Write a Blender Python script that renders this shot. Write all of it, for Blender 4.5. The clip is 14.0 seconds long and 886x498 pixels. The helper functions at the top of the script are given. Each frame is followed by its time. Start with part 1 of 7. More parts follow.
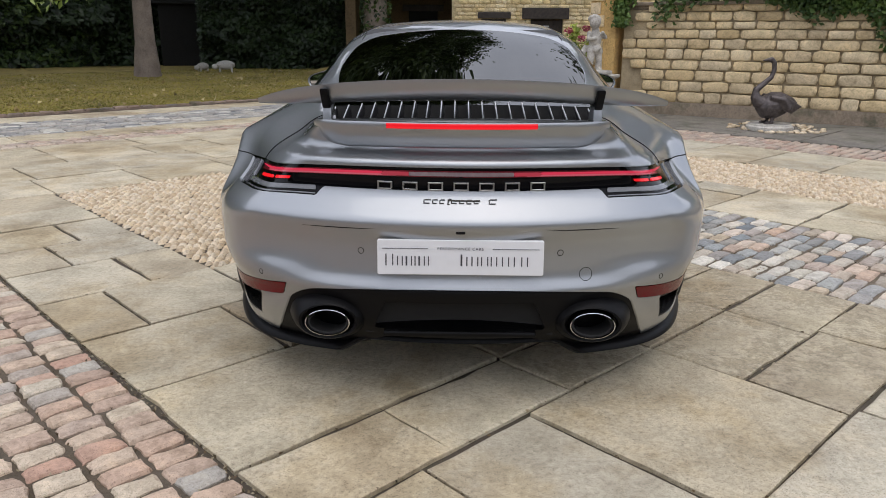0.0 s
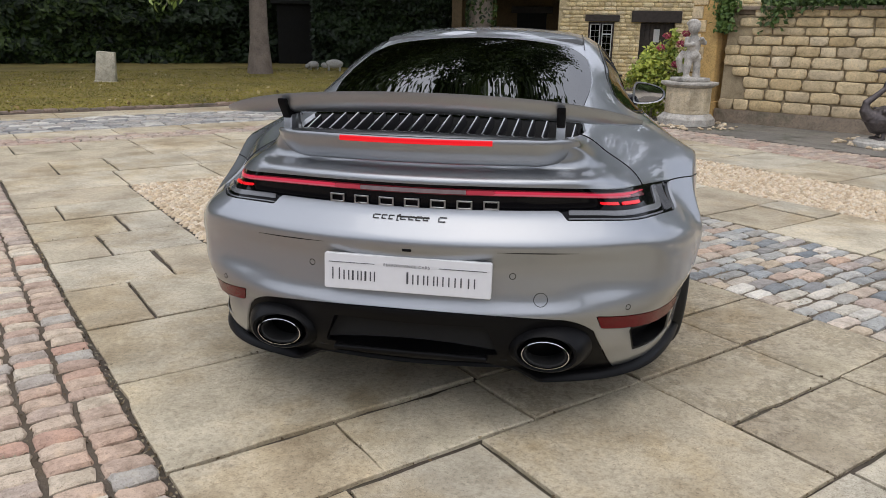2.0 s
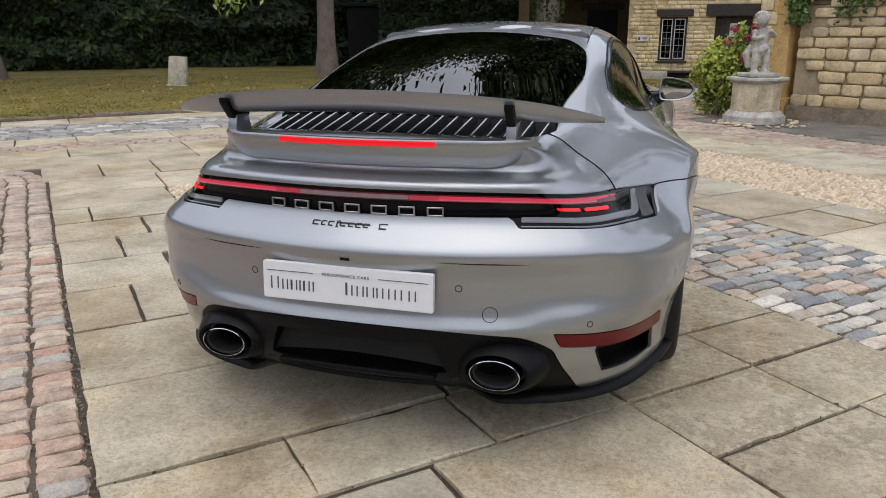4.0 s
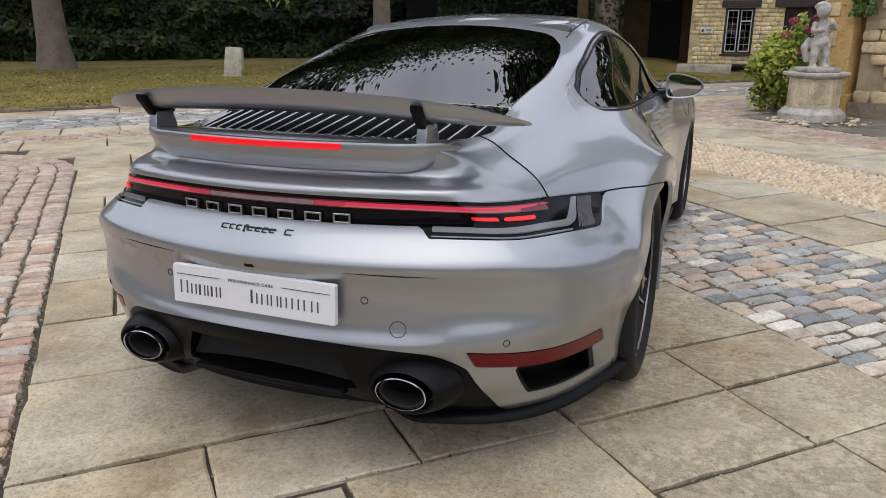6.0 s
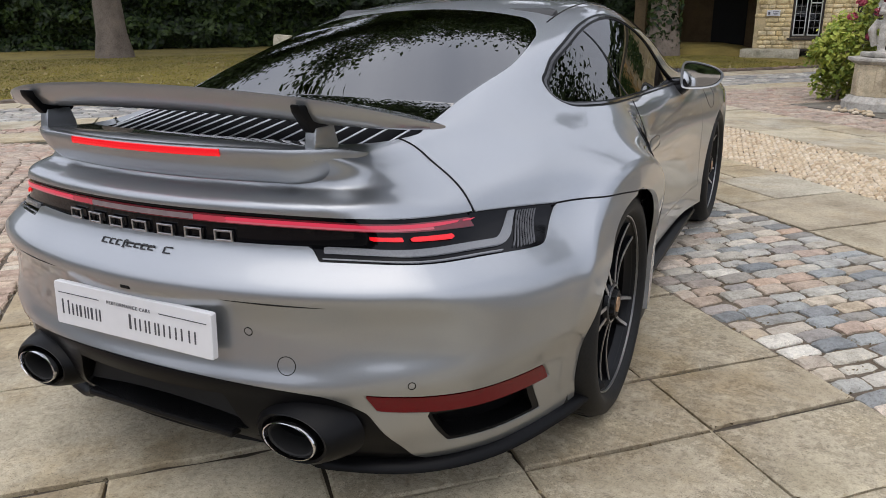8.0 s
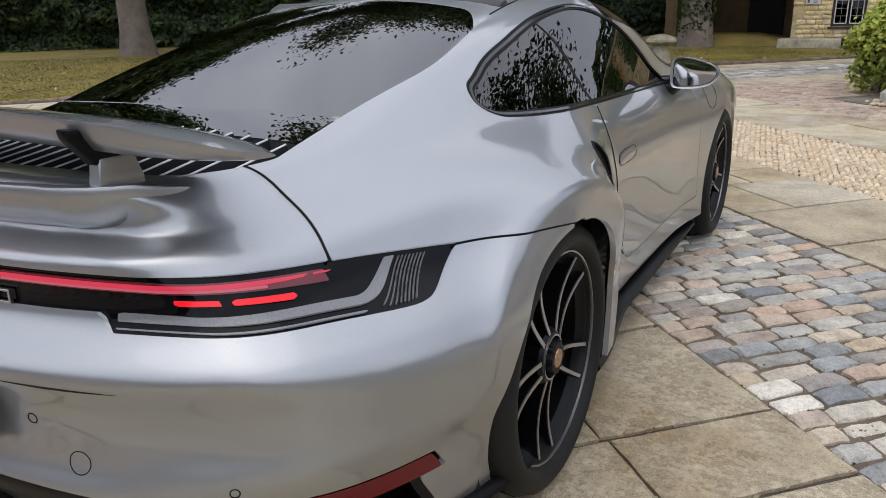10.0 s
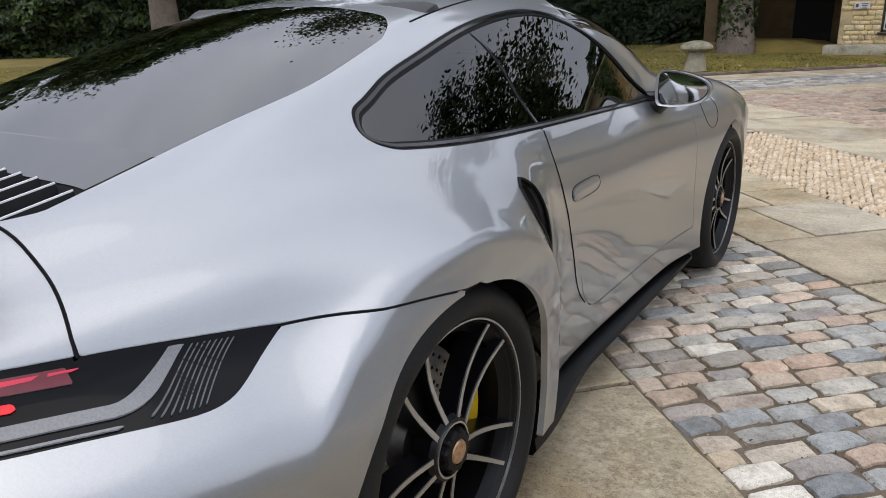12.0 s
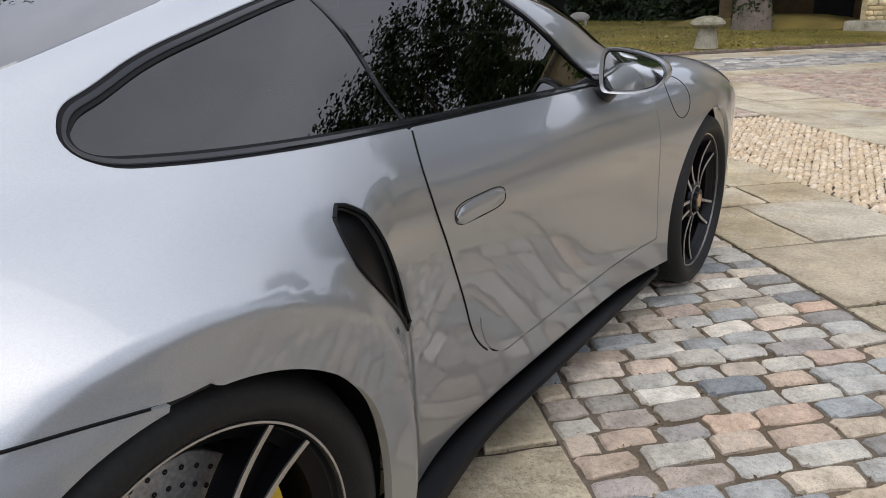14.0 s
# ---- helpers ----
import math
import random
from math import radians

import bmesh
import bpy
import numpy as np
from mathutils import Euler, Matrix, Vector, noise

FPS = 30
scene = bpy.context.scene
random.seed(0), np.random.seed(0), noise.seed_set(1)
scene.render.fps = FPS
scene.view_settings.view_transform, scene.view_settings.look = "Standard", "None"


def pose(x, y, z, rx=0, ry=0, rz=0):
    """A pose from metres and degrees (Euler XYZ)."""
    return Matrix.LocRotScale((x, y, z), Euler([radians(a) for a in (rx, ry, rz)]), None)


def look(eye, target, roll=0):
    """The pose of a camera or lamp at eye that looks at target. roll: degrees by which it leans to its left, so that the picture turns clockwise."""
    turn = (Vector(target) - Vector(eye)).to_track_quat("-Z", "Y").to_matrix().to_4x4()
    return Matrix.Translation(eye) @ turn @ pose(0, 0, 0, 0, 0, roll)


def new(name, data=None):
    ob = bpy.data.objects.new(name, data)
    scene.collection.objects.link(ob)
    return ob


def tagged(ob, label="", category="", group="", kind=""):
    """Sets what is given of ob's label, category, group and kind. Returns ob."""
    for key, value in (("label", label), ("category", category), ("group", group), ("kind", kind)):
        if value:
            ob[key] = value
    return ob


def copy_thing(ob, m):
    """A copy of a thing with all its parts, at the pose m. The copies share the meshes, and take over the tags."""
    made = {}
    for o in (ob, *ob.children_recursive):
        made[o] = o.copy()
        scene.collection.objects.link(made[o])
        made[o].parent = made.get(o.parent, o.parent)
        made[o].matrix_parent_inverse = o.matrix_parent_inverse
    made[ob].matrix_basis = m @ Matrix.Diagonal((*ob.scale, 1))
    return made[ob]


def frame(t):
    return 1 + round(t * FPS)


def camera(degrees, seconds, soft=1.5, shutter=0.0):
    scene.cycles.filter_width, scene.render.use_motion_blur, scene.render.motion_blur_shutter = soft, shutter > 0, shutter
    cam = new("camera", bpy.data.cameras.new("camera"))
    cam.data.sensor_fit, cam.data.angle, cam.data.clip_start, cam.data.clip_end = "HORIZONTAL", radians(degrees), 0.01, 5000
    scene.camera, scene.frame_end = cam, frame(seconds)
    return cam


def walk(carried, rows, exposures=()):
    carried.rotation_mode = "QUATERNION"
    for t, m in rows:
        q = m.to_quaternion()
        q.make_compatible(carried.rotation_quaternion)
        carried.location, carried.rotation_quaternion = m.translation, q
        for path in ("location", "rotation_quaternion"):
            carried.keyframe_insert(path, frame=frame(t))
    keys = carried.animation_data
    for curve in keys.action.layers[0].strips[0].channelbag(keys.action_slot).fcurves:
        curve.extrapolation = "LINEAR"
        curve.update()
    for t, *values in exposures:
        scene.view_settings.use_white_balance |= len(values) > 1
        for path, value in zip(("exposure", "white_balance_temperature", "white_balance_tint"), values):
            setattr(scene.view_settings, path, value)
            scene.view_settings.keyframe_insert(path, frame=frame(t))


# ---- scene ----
cam = camera(61.9, 14.0, soft=0.8)
METRES, EYE, TILT, LEAN, TURN = 3.63, 1.23, 0.0, 0.0, 1.2
ROWS = [
    (0.0, 0.0, 0.0, 0.0, 0.09, -16.28, -0.3),
    (0.5, 0.0314, 0.0102, 0.0059, 2.65, -16.34, -0.76),
    (1.0, 0.0585, 0.0176, 0.0045, 5.05, -16.32, -1.03),
    (1.5, 0.105, 0.0271, 0.008, 7.24, -16.32, -1.09),
    (2.0, 0.1361, 0.0331, 0.0102, 9.24, -16.33, -0.97),
    (4.5, 0.2628, 0.1179, 0.004, 16.49, -16.46, 0.25),
    (5.0, 0.294, 0.1299, 0.009, 17.82, -16.65, 0.15),
    (5.5, 0.3107, 0.145, 0.0076, 19.18, -16.84, 0.07),
    (6.0, 0.3307, 0.1737, 0.0068, 20.5, -16.97, 0.11),
    (6.5, 0.3495, 0.2097, 0.0071, 21.85, -17.19, 0.2),
    (7.0, 0.3603, 0.2401, 0.0054, 23.16, -17.43, 0.32),
    (7.5, 0.3726, 0.2619, 0.0036, 24.34, -17.69, 0.46),
    (8.0, 0.3941, 0.2933, 0.0044, 25.37, -17.94, 0.68),
    (10.5, 0.4353, 0.4709, -0.0019, 28.87, -18.23, 1.67),
    (11.0, 0.4432, 0.5035, -0.0043, 29.75, -17.99, 1.72),
    (11.5, 0.4537, 0.552, -0.0017, 30.69, -17.85, 1.67),
    (12.0, 0.4611, 0.5815, -0.0018, 31.45, -17.87, 1.65),
    (12.5, 0.4653, 0.6233, -0.0052, 31.91, -18.17, 1.54),
    (13.0, 0.4628, 0.6824, -0.0052, 32.23, -18.6, 1.59),
    (13.5, 0.4613, 0.7242, -0.0104, 32.47, -19.13, 1.59),
    (14.0, 0.4702, 0.7599, -0.0152, 32.81, -19.53, 1.65),
]
walk(cam, [(t, pose(-0.008, -3.257, EYE, TILT, LEAN, TURN) @ pose(METRES * x, METRES * y, METRES * z, 90 + pitch, roll, yaw)) for t, x, y, z, yaw, pitch, roll in ROWS],
     exposures=[(0.0, 1.0), (5.0, 1.01), (8.0, 1.07), (11.0, 1.09), (14.0, 1.20)])

# ---- sky and light: a bright, mostly overcast day ----
world = bpy.data.worlds.new("overcast_sky")
scene.world = world
world.use_nodes = True
_n, _l = world.node_tree.nodes, world.node_tree.links
_sky = _n.new("ShaderNodeTexSky")
_sky.sky_type, _sky.sun_disc = "NISHITA", False
_sky.sun_elevation, _sky.sun_rotation = radians(70), radians(165)
_sky.air_density, _sky.dust_density, _sky.ozone_density = 1.0, 4.0, 1.0
_co = _n.new("ShaderNodeTexCoord")
_cloud = _n.new("ShaderNodeTexNoise")
_cloud.inputs["Scale"].default_value, _cloud.inputs["Detail"].default_value = 2.2, 5.0
_ramp = _n.new("ShaderNodeValToRGB")
_ramp.color_ramp.elements[0].position, _ramp.color_ramp.elements[0].color = 0.34, (4.4, 4.6, 5.3, 1)
_ramp.color_ramp.elements[1].position, _ramp.color_ramp.elements[1].color = 0.66, (8.7, 8.65, 9.15, 1)
_mix = _n.new("ShaderNodeMixRGB")
_mix.inputs["Fac"].default_value = 0.82
_l.new(_co.outputs["Generated"], _cloud.inputs["Vector"])
_l.new(_cloud.outputs["Fac"], _ramp.inputs["Fac"])
_l.new(_sky.outputs["Color"], _mix.inputs["Color1"])
_l.new(_ramp.outputs["Color"], _mix.inputs["Color2"])
# an overcast dome is brighter overhead than at the horizon
_sep = _n.new("ShaderNodeSeparateXYZ")
_l.new(_co.outputs["Generated"], _sep.inputs[0])
_rise = _n.new("ShaderNodeValToRGB")
_rise.color_ramp.elements[0].position, _rise.color_ramp.elements[0].color = 0.0, (0.72, 0.74, 0.77, 1)
_rise.color_ramp.elements[1].position, _rise.color_ramp.elements[1].color = 0.85, (1.06, 1.08, 1.11, 1)
_l.new(_sep.outputs["Z"], _rise.inputs["Fac"])
_dome = _n.new("ShaderNodeMixRGB")
_dome.blend_type, _dome.inputs["Fac"].default_value = "MULTIPLY", 1.0
_l.new(_mix.outputs["Color"], _dome.inputs["Color1"])
_l.new(_rise.outputs["Color"], _dome.inputs["Color2"])
_l.new(_dome.outputs["Color"], _n["Background"].inputs["Color"])
_n["Background"].inputs["Strength"].default_value = 0.098
sun = new("sun", bpy.data.lights.new("sun", "SUN"))
sun.data.energy, sun.data.angle, sun.data.color = 0.3, radians(60), (1.0, 0.95, 0.87)
# the sun stands high behind thin cloud
sun.matrix_world = look((math.sin(radians(165)) * 20, math.cos(radians(165)) * 20, 20 * math.tan(radians(70))), (0, 0, 0))


# ---- materials ----
def nodes_of(name):
    m = bpy.data.materials.new(name)
    m.use_nodes = True
    t = m.node_tree
    return m, t.nodes, t.links, t.nodes["Principled BSDF"]


def put(n, l, kind, **inputs):
    """Adds a node, with values or links for its inputs."""
    node = n.new(kind)
    for key, value in inputs.items():
        socket = node.inputs[key.replace("_", " ")]
        if isinstance(value, bpy.types.NodeSocket):
            l.new(value, socket)
        else:
            socket.default_value = value
    return node


def ramp(n, l, fac, *stops):
    r = n.new("ShaderNodeValToRGB")
    while len(r.color_ramp.elements) < len(stops):
        r.color_ramp.elements.new(0.5)
    for e, (at, c) in zip(r.color_ramp.elements, stops):
        e.position, e.color = at, (*c, 1)
    l.new(fac, r.inputs["Fac"])
    return r.outputs["Color"]


def plain(name, colour, rough, metal=0.0, grain=60.0, spread=0.12, bump=0.0, coat=0.0, specular=0.5, coarse=4.0):
    """A surface with fine grain and broad wear."""
    m, n, l, b = nodes_of(name)
    co = n.new("ShaderNodeTexCoord").outputs["Object"]
    fine = put(n, l, "ShaderNodeTexNoise", Vector=co, Scale=grain, Detail=4.0)
    broad = put(n, l, "ShaderNodeTexNoise", Vector=co, Scale=coarse, Detail=3.0)
    dark, light = [tuple(min(1, c * k) for c in colour) for k in (1 - spread, 1 + spread)]
    l.new(ramp(n, l, fine.outputs["Fac"], (0.3, dark), (0.7, light)), b.inputs["Base Color"])
    rr = put(n, l, "ShaderNodeMapRange", Value=broad.outputs["Fac"])
    rr.inputs["To Min"].default_value, rr.inputs["To Max"].default_value = max(0.0, rough - 0.06), min(1, rough + 0.06)
    l.new(rr.outputs["Result"], b.inputs["Roughness"])
    b.inputs["Metallic"].default_value = metal
    b.inputs["Coat Weight"].default_value = coat
    b.inputs["Coat Roughness"].default_value = 0.03
    b.inputs["Specular IOR Level"].default_value = specular
    if bump:
        bp = put(n, l, "ShaderNodeBump", Strength=1.0, Distance=bump, Height=fine.outputs["Fac"])
        l.new(bp.outputs["Normal"], b.inputs["Normal"])
    return m


def stone(name, tones, rough=0.85, grain=38.0, bump=0.004, blotch=5.0, island=False, moss=None, stains=0.0, pale=1.25, crust=0.0):
    """Weathered stone whose tone changes from piece to piece, with blotches, pits and some growth."""
    m, n, l, b = nodes_of(name)
    co = n.new("ShaderNodeTexCoord").outputs["Object"]
    place = n.new("ShaderNodeNewGeometry")
    pick = place.outputs["Random Per Island"] if island else n.new("ShaderNodeObjectInfo").outputs["Random"]
    base = ramp(n, l, pick, *[(i / max(1, len(tones) - 1), tuple(min(0.95, v * 1.13) for v in c)) for i, c in enumerate(tones)])
    pos = place.outputs["Position"]
    big = put(n, l, "ShaderNodeTexNoise", Vector=pos, Scale=blotch, Detail=6.0, Roughness=0.62)
    fine = put(n, l, "ShaderNodeTexNoise", Vector=pos, Scale=grain, Detail=6.0, Roughness=0.7)
    tone = put(n, l, "ShaderNodeMixRGB", Fac=0.85, Color1=base, Color2=ramp(n, l, big.outputs["Fac"], (0.3, (0.62, 0.6, 0.56)), (0.52, (1, 1, 1)), (0.72, (pale, pale * 0.975, pale * 0.92))))
    tone.blend_type = "MULTIPLY"
    speck = put(n, l, "ShaderNodeMixRGB", Fac=0.72, Color1=tone.outputs["Color"], Color2=ramp(n, l, fine.outputs["Fac"], (0.28, (0.5, 0.48, 0.45)), (0.5, (1, 1, 1)), (0.75, (1.2, 1.2, 1.18))))
    speck.blend_type = "MULTIPLY"
    stain = put(n, l, "ShaderNodeTexNoise", Vector=pos, Scale=0.9, Detail=7.0, Roughness=0.68)
    aged = put(n, l, "ShaderNodeMixRGB", Fac=stains, Color1=speck.outputs["Color"], Color2=ramp(n, l, stain.outputs["Fac"], (0.33, (0.56, 0.48, 0.37)), (0.43, (0.84, 0.78, 0.68)), (0.52, (1, 1, 1)), (0.66, (1.10, 1.12, 1.11))))
    aged.blend_type = "MULTIPLY"
    pit = put(n, l, "ShaderNodeTexNoise", Vector=pos, Scale=grain * 4.5, Detail=3.0)
    pitted = put(n, l, "ShaderNodeMixRGB", Fac=0.88, Color1=aged.outputs["Color"], Color2=ramp(n, l, pit.outputs["Fac"], (0.30, (0.42, 0.40, 0.37)), (0.43, (1, 1, 1)), (0.60, (1, 1, 1)), (0.72, (1.35, 1.33, 1.28))))
    pitted.blend_type = "MULTIPLY"
    out = pitted.outputs["Color"]
    if crust:
        # patches of dark, crumbled lichen
        where = put(n, l, "ShaderNodeTexNoise", Vector=pos, Scale=3.1, Detail=4.0, Roughness=0.6)
        crumb = put(n, l, "ShaderNodeTexNoise", Vector=pos, Scale=24.0, Detail=9.0, Roughness=0.78)
        both_of = put(n, l, "ShaderNodeMath", Value=where.outputs["Fac"])
        both_of.operation = "MULTIPLY"
        l.new(crumb.outputs["Fac"], both_of.inputs[1])
        scab = put(n, l, "ShaderNodeMixRGB", Fac=crust, Color1=out, Color2=ramp(n, l, both_of.outputs["Value"], (0.20, (1.12, 1.12, 1.08)), (0.255, (1, 1, 1)), (0.275, (0.66, 0.65, 0.60)), (0.33, (0.80, 0.79, 0.75)), (0.36, (1.05, 1.04, 1.0))))
        scab.blend_type = "MULTIPLY"
        out = scab.outputs["Color"]
    if moss:
        mask = put(n, l, "ShaderNodeTexNoise", Vector=pos, Scale=2.3, Detail=8.0, Roughness=0.75)
        k = ramp(n, l, mask.outputs["Fac"], (0.5, (0, 0, 0)), (0.66, (0.75, 0.75, 0.75)))
        grown = put(n, l, "ShaderNodeMixRGB", Fac=k, Color1=out, Color2=(*moss, 1))
        out = grown.outputs["Color"]
    l.new(out, b.inputs["Base Color"])
    rr = put(n, l, "ShaderNodeMapRange", Value=big.outputs["Fac"])
    rr.inputs["To Min"].default_value, rr.inputs["To Max"].default_value = rough - 0.12, min(1, rough + 0.1)
    l.new(rr.outputs["Result"], b.inputs["Roughness"])
    b.inputs["Specular IOR Level"].default_value = 0.35
    h = put(n, l, "ShaderNodeMixRGB", Fac=0.5, Color1=big.outputs["Fac"], Color2=fine.outputs["Fac"])
    bp = put(n, l, "ShaderNodeBump", Strength=0.8, Distance=bump, Height=h.outputs["Color"])
    l.new(bp.outputs["Normal"], b.inputs["Normal"])
    return m


def leafy(name, *tones, rough=0.45):
    m, n, l, b = nodes_of(name)
    place = n.new("ShaderNodeNewGeometry")
    c = ramp(n, l, place.outputs["Random Per Island"], *[(i / max(1, len(tones) - 1), tuple(0.82 * v for v in c)) for i, c in enumerate(tones)])
    patch = put(n, l, "ShaderNodeTexNoise", Vector=place.outputs["Position"], Scale=0.9, Detail=3.0)
    mul = put(n, l, "ShaderNodeMixRGB", Fac=0.9, Color1=c, Color2=ramp(n, l, patch.outputs["Fac"], (0.35, (0.6, 0.62, 0.6)), (0.65, (1.3, 1.25, 1.1))))
    mul.blend_type = "MULTIPLY"
    l.new(mul.outputs["Color"], b.inputs["Base Color"])
    b.inputs["Roughness"].default_value = rough
    b.inputs["Subsurface Weight"].default_value = 0.0
    b.inputs["Specular IOR Level"].default_value = 0.3
    return m


def glassy(name, tint, rough=0.0, ior=1.5):
    """Tinted car glass: clear through, mirror at a slant."""
    m, n, l, b = nodes_of(name)
    clear = put(n, l, "ShaderNodeBsdfTransparent", Color=(*tint, 1))
    gloss = put(n, l, "ShaderNodeBsdfGlossy", Roughness=rough)
    fr = put(n, l, "ShaderNodeFresnel", IOR=ior)
    mix = put(n, l, "ShaderNodeMixShader", Fac=fr.outputs["Fac"])
    l.new(clear.outputs[0], mix.inputs[1]), l.new(gloss.outputs[0], mix.inputs[2])
    l.new(mix.outputs[0], n["Material Output"].inputs["Surface"])
    return m


def glow(name, colour, strength, base=(0.3, 0.0, 0.01)):
    m, n, l, b = nodes_of(name)
    b.inputs["Base Color"].default_value = (*base, 1)
    b.inputs["Emission Color"].default_value = (*colour, 1)
    b.inputs["Emission Strength"].default_value = strength
    b.inputs["Roughness"].default_value = 0.15
    return m


def metallic_paint(name, colour):
    m, n, l, b = nodes_of(name)
    co = n.new("ShaderNodeTexCoord").outputs["Object"]
    flake = put(n, l, "ShaderNodeTexVoronoi", Vector=co, Scale=1400.0)
    c = ramp(n, l, flake.outputs["Color"], (0.0, tuple(k * 0.86 for k in colour)), (1.0, tuple(k * 1.14 for k in colour)))
    dust = put(n, l, "ShaderNodeTexNoise", Vector=co, Scale=3.0, Detail=6.0)
    rr = put(n, l, "ShaderNodeMapRange", Value=dust.outputs["Fac"])
    rr.inputs["To Min"].default_value, rr.inputs["To Max"].default_value = 0.42, 0.47
    l.new(c, b.inputs["Base Color"]), l.new(rr.outputs["Result"], b.inputs["Roughness"])
    b.inputs["Metallic"].default_value = 0.94
    b.inputs["Coat IOR"].default_value = 1.65
    b.inputs["Coat Weight"].default_value, b.inputs["Coat Roughness"].default_value = 1.0, 0.006
    return m


PAINT = metallic_paint("silver_metallic_paint", (0.335, 0.349, 0.365))
GLOSS_BLACK = plain("gloss_black_plastic", (0.004, 0.004, 0.005), 0.12, grain=200)
SATIN_BLACK = plain("satin_black_plastic", (0.004, 0.004, 0.0045), 0.40, grain=400, bump=0.0002, specular=0.13)
DARK = plain("dark_cavity", (0.006, 0.006, 0.006), 0.8)
RUBBER = plain("tyre_rubber", (0.008, 0.008, 0.008), 0.6, grain=150, spread=0.3, bump=0.0004, specular=0.3)
TRIM = plain("window_rubber", (0.004, 0.004, 0.005), 0.5, specular=0.12)
FIN = plain("dark_lamp_fin", (0.09, 0.093, 0.10), 0.3, specular=0.3)
CHROME = plain("bright_chrome", (0.58, 0.58, 0.59), 0.1, metal=1.0, grain=20, spread=0.05)
SILVER = plain("satin_silver", (0.46, 0.46, 0.47), 0.28, metal=1.0, spread=0.05)
CLEAR_LENS = plain("smoked_grey_lens", (0.15, 0.155, 0.165), 0.22, coat=0.6, grain=300, spread=0.15)
STRIP = plain("lamp_strip_black", (0.003, 0.003, 0.004), 0.06, specular=0.16, grain=200)
RED_LENS = plain("deep_red_lens", (0.12, 0.002, 0.005), 0.16, specular=0.25, coat=0.0, grain=500, spread=0.35, bump=0.0006)
RED_GLOW = glow("lit_red_bar", (1.0, 0.06, 0.13), 0.28, base=(0.08, 0.0, 0.004))
PINK_GLOW = glow("pale_red_bar", (1.0, 0.20, 0.27), 0.19, base=(0.14, 0.02, 0.03))
RED_BRIGHT = glow("lit_red_lamp", (1.0, 0.014, 0.022), 0.40, base=(0.08, 0.0, 0.003))
RED_DIM = glow("dim_red_bar", (1.0, 0.09, 0.15), 0.15, base=(0.10, 0.01, 0.015))
DIM_BAR = plain("unlit_bar_lens", (0.22, 0.17, 0.18), 0.25, coat=0.3)
RED_EDGE = plain("dark_red_bar_edge", (0.13, 0.004, 0.012), 0.2, coat=0.4)
SLAT_SIDE = plain("dark_slat_side", (0.012, 0.012, 0.013), 0.5, specular=0.2)
SLAT = plain("bright_slat_edge", (0.60, 0.60, 0.61), 0.45, metal=0.6, grain=40, spread=0.05)
GLASS = glassy("tinted_side_glass", (0.02, 0.02, 0.02), ior=1.75)
GLASS_REAR = glassy("dark_rear_glass", (0.003, 0.003, 0.003), ior=2.2)
DISC = plain("brake_disc_metal", (0.42, 0.41, 0.40), 0.45, metal=0.7, grain=120, spread=0.25)
YELLOW = plain("yellow_caliper_paint", (0.55, 0.36, 0.01), 0.3, coat=0.5)
RIM_BLACK = plain("gloss_black_rim", (0.003, 0.003, 0.004), 0.3, specular=0.2)
RIM_FACE = plain("machined_rim_face", (0.47, 0.47, 0.48), 0.36, metal=1.0, grain=300, spread=0.08)
COPPER = plain("worn_cap_medal", (0.42, 0.26, 0.15), 0.4, metal=0.7, grain=90, spread=0.35)
PLATE = plain("white_plate_face", (0.68, 0.68, 0.69), 0.35, grain=30, spread=0.02)
INK = plain("dark_grey_ink", (0.07, 0.07, 0.08), 0.5)
MIRROR = plain("mirror_glass", (0.9, 0.9, 0.9), 0.01, metal=1.0, spread=0.01)
LEATHER = plain("black_leather", (0.02, 0.02, 0.02), 0.5, grain=90, bump=0.0006)


# ---- building tools ----
def thing(name, place=(0, 0, 0), turn=0.0, **tags):
    """An empty at a thing's base, to hold its parts."""
    ob = new(name)
    ob.matrix_world = pose(*place, 0, 0, turn)
    return tagged(ob, **tags)


def link(name, verts, faces, material, parent=None, smooth=False, label="", **tags):
    me = bpy.data.meshes.new(name)
    me.from_pydata([tuple(map(float, v)) for v in verts], [], [tuple(map(int, f)) for f in faces])
    me.materials.append(material)
    if smooth:
        me.polygons.foreach_set("use_smooth", [True] * len(me.polygons))
    ob = new(name, me)
    ob.parent = parent
    return tagged(ob, label=label, **tags)


def part(name, bm, material, parent=None, label="", smooth=False, **tags):
    """Links a bmesh as one mesh object."""
    bmesh.ops.recalc_face_normals(bm, faces=bm.faces)
    me = bpy.data.meshes.new(name)
    bm.to_mesh(me)
    bm.free()
    me.materials.append(material)
    if smooth:
        me.polygons.foreach_set("use_smooth", [True] * len(me.polygons))
        me.set_sharp_from_angle(angle=radians(38))
    ob = new(name, me)
    ob.parent = parent
    return tagged(ob, label=label, **tags)


def box(size, at=(0, 0, 0), bevel=0.0, bm=None, m=None, segments=2):
    """A box with rounded edges, added to a bmesh."""
    bm = bm or bmesh.new()
    made = bmesh.ops.create_cube(bm, size=1, matrix=(m or Matrix()) @ Matrix.Translation(at) @ Matrix.Diagonal((*size, 1)))
    if bevel:
        edges = list({e for v in made["verts"] for e in v.link_edges})
        bmesh.ops.bevel(bm, geom=edges, offset=bevel, segments=segments, affect="EDGES", profile=0.5)
    return bm


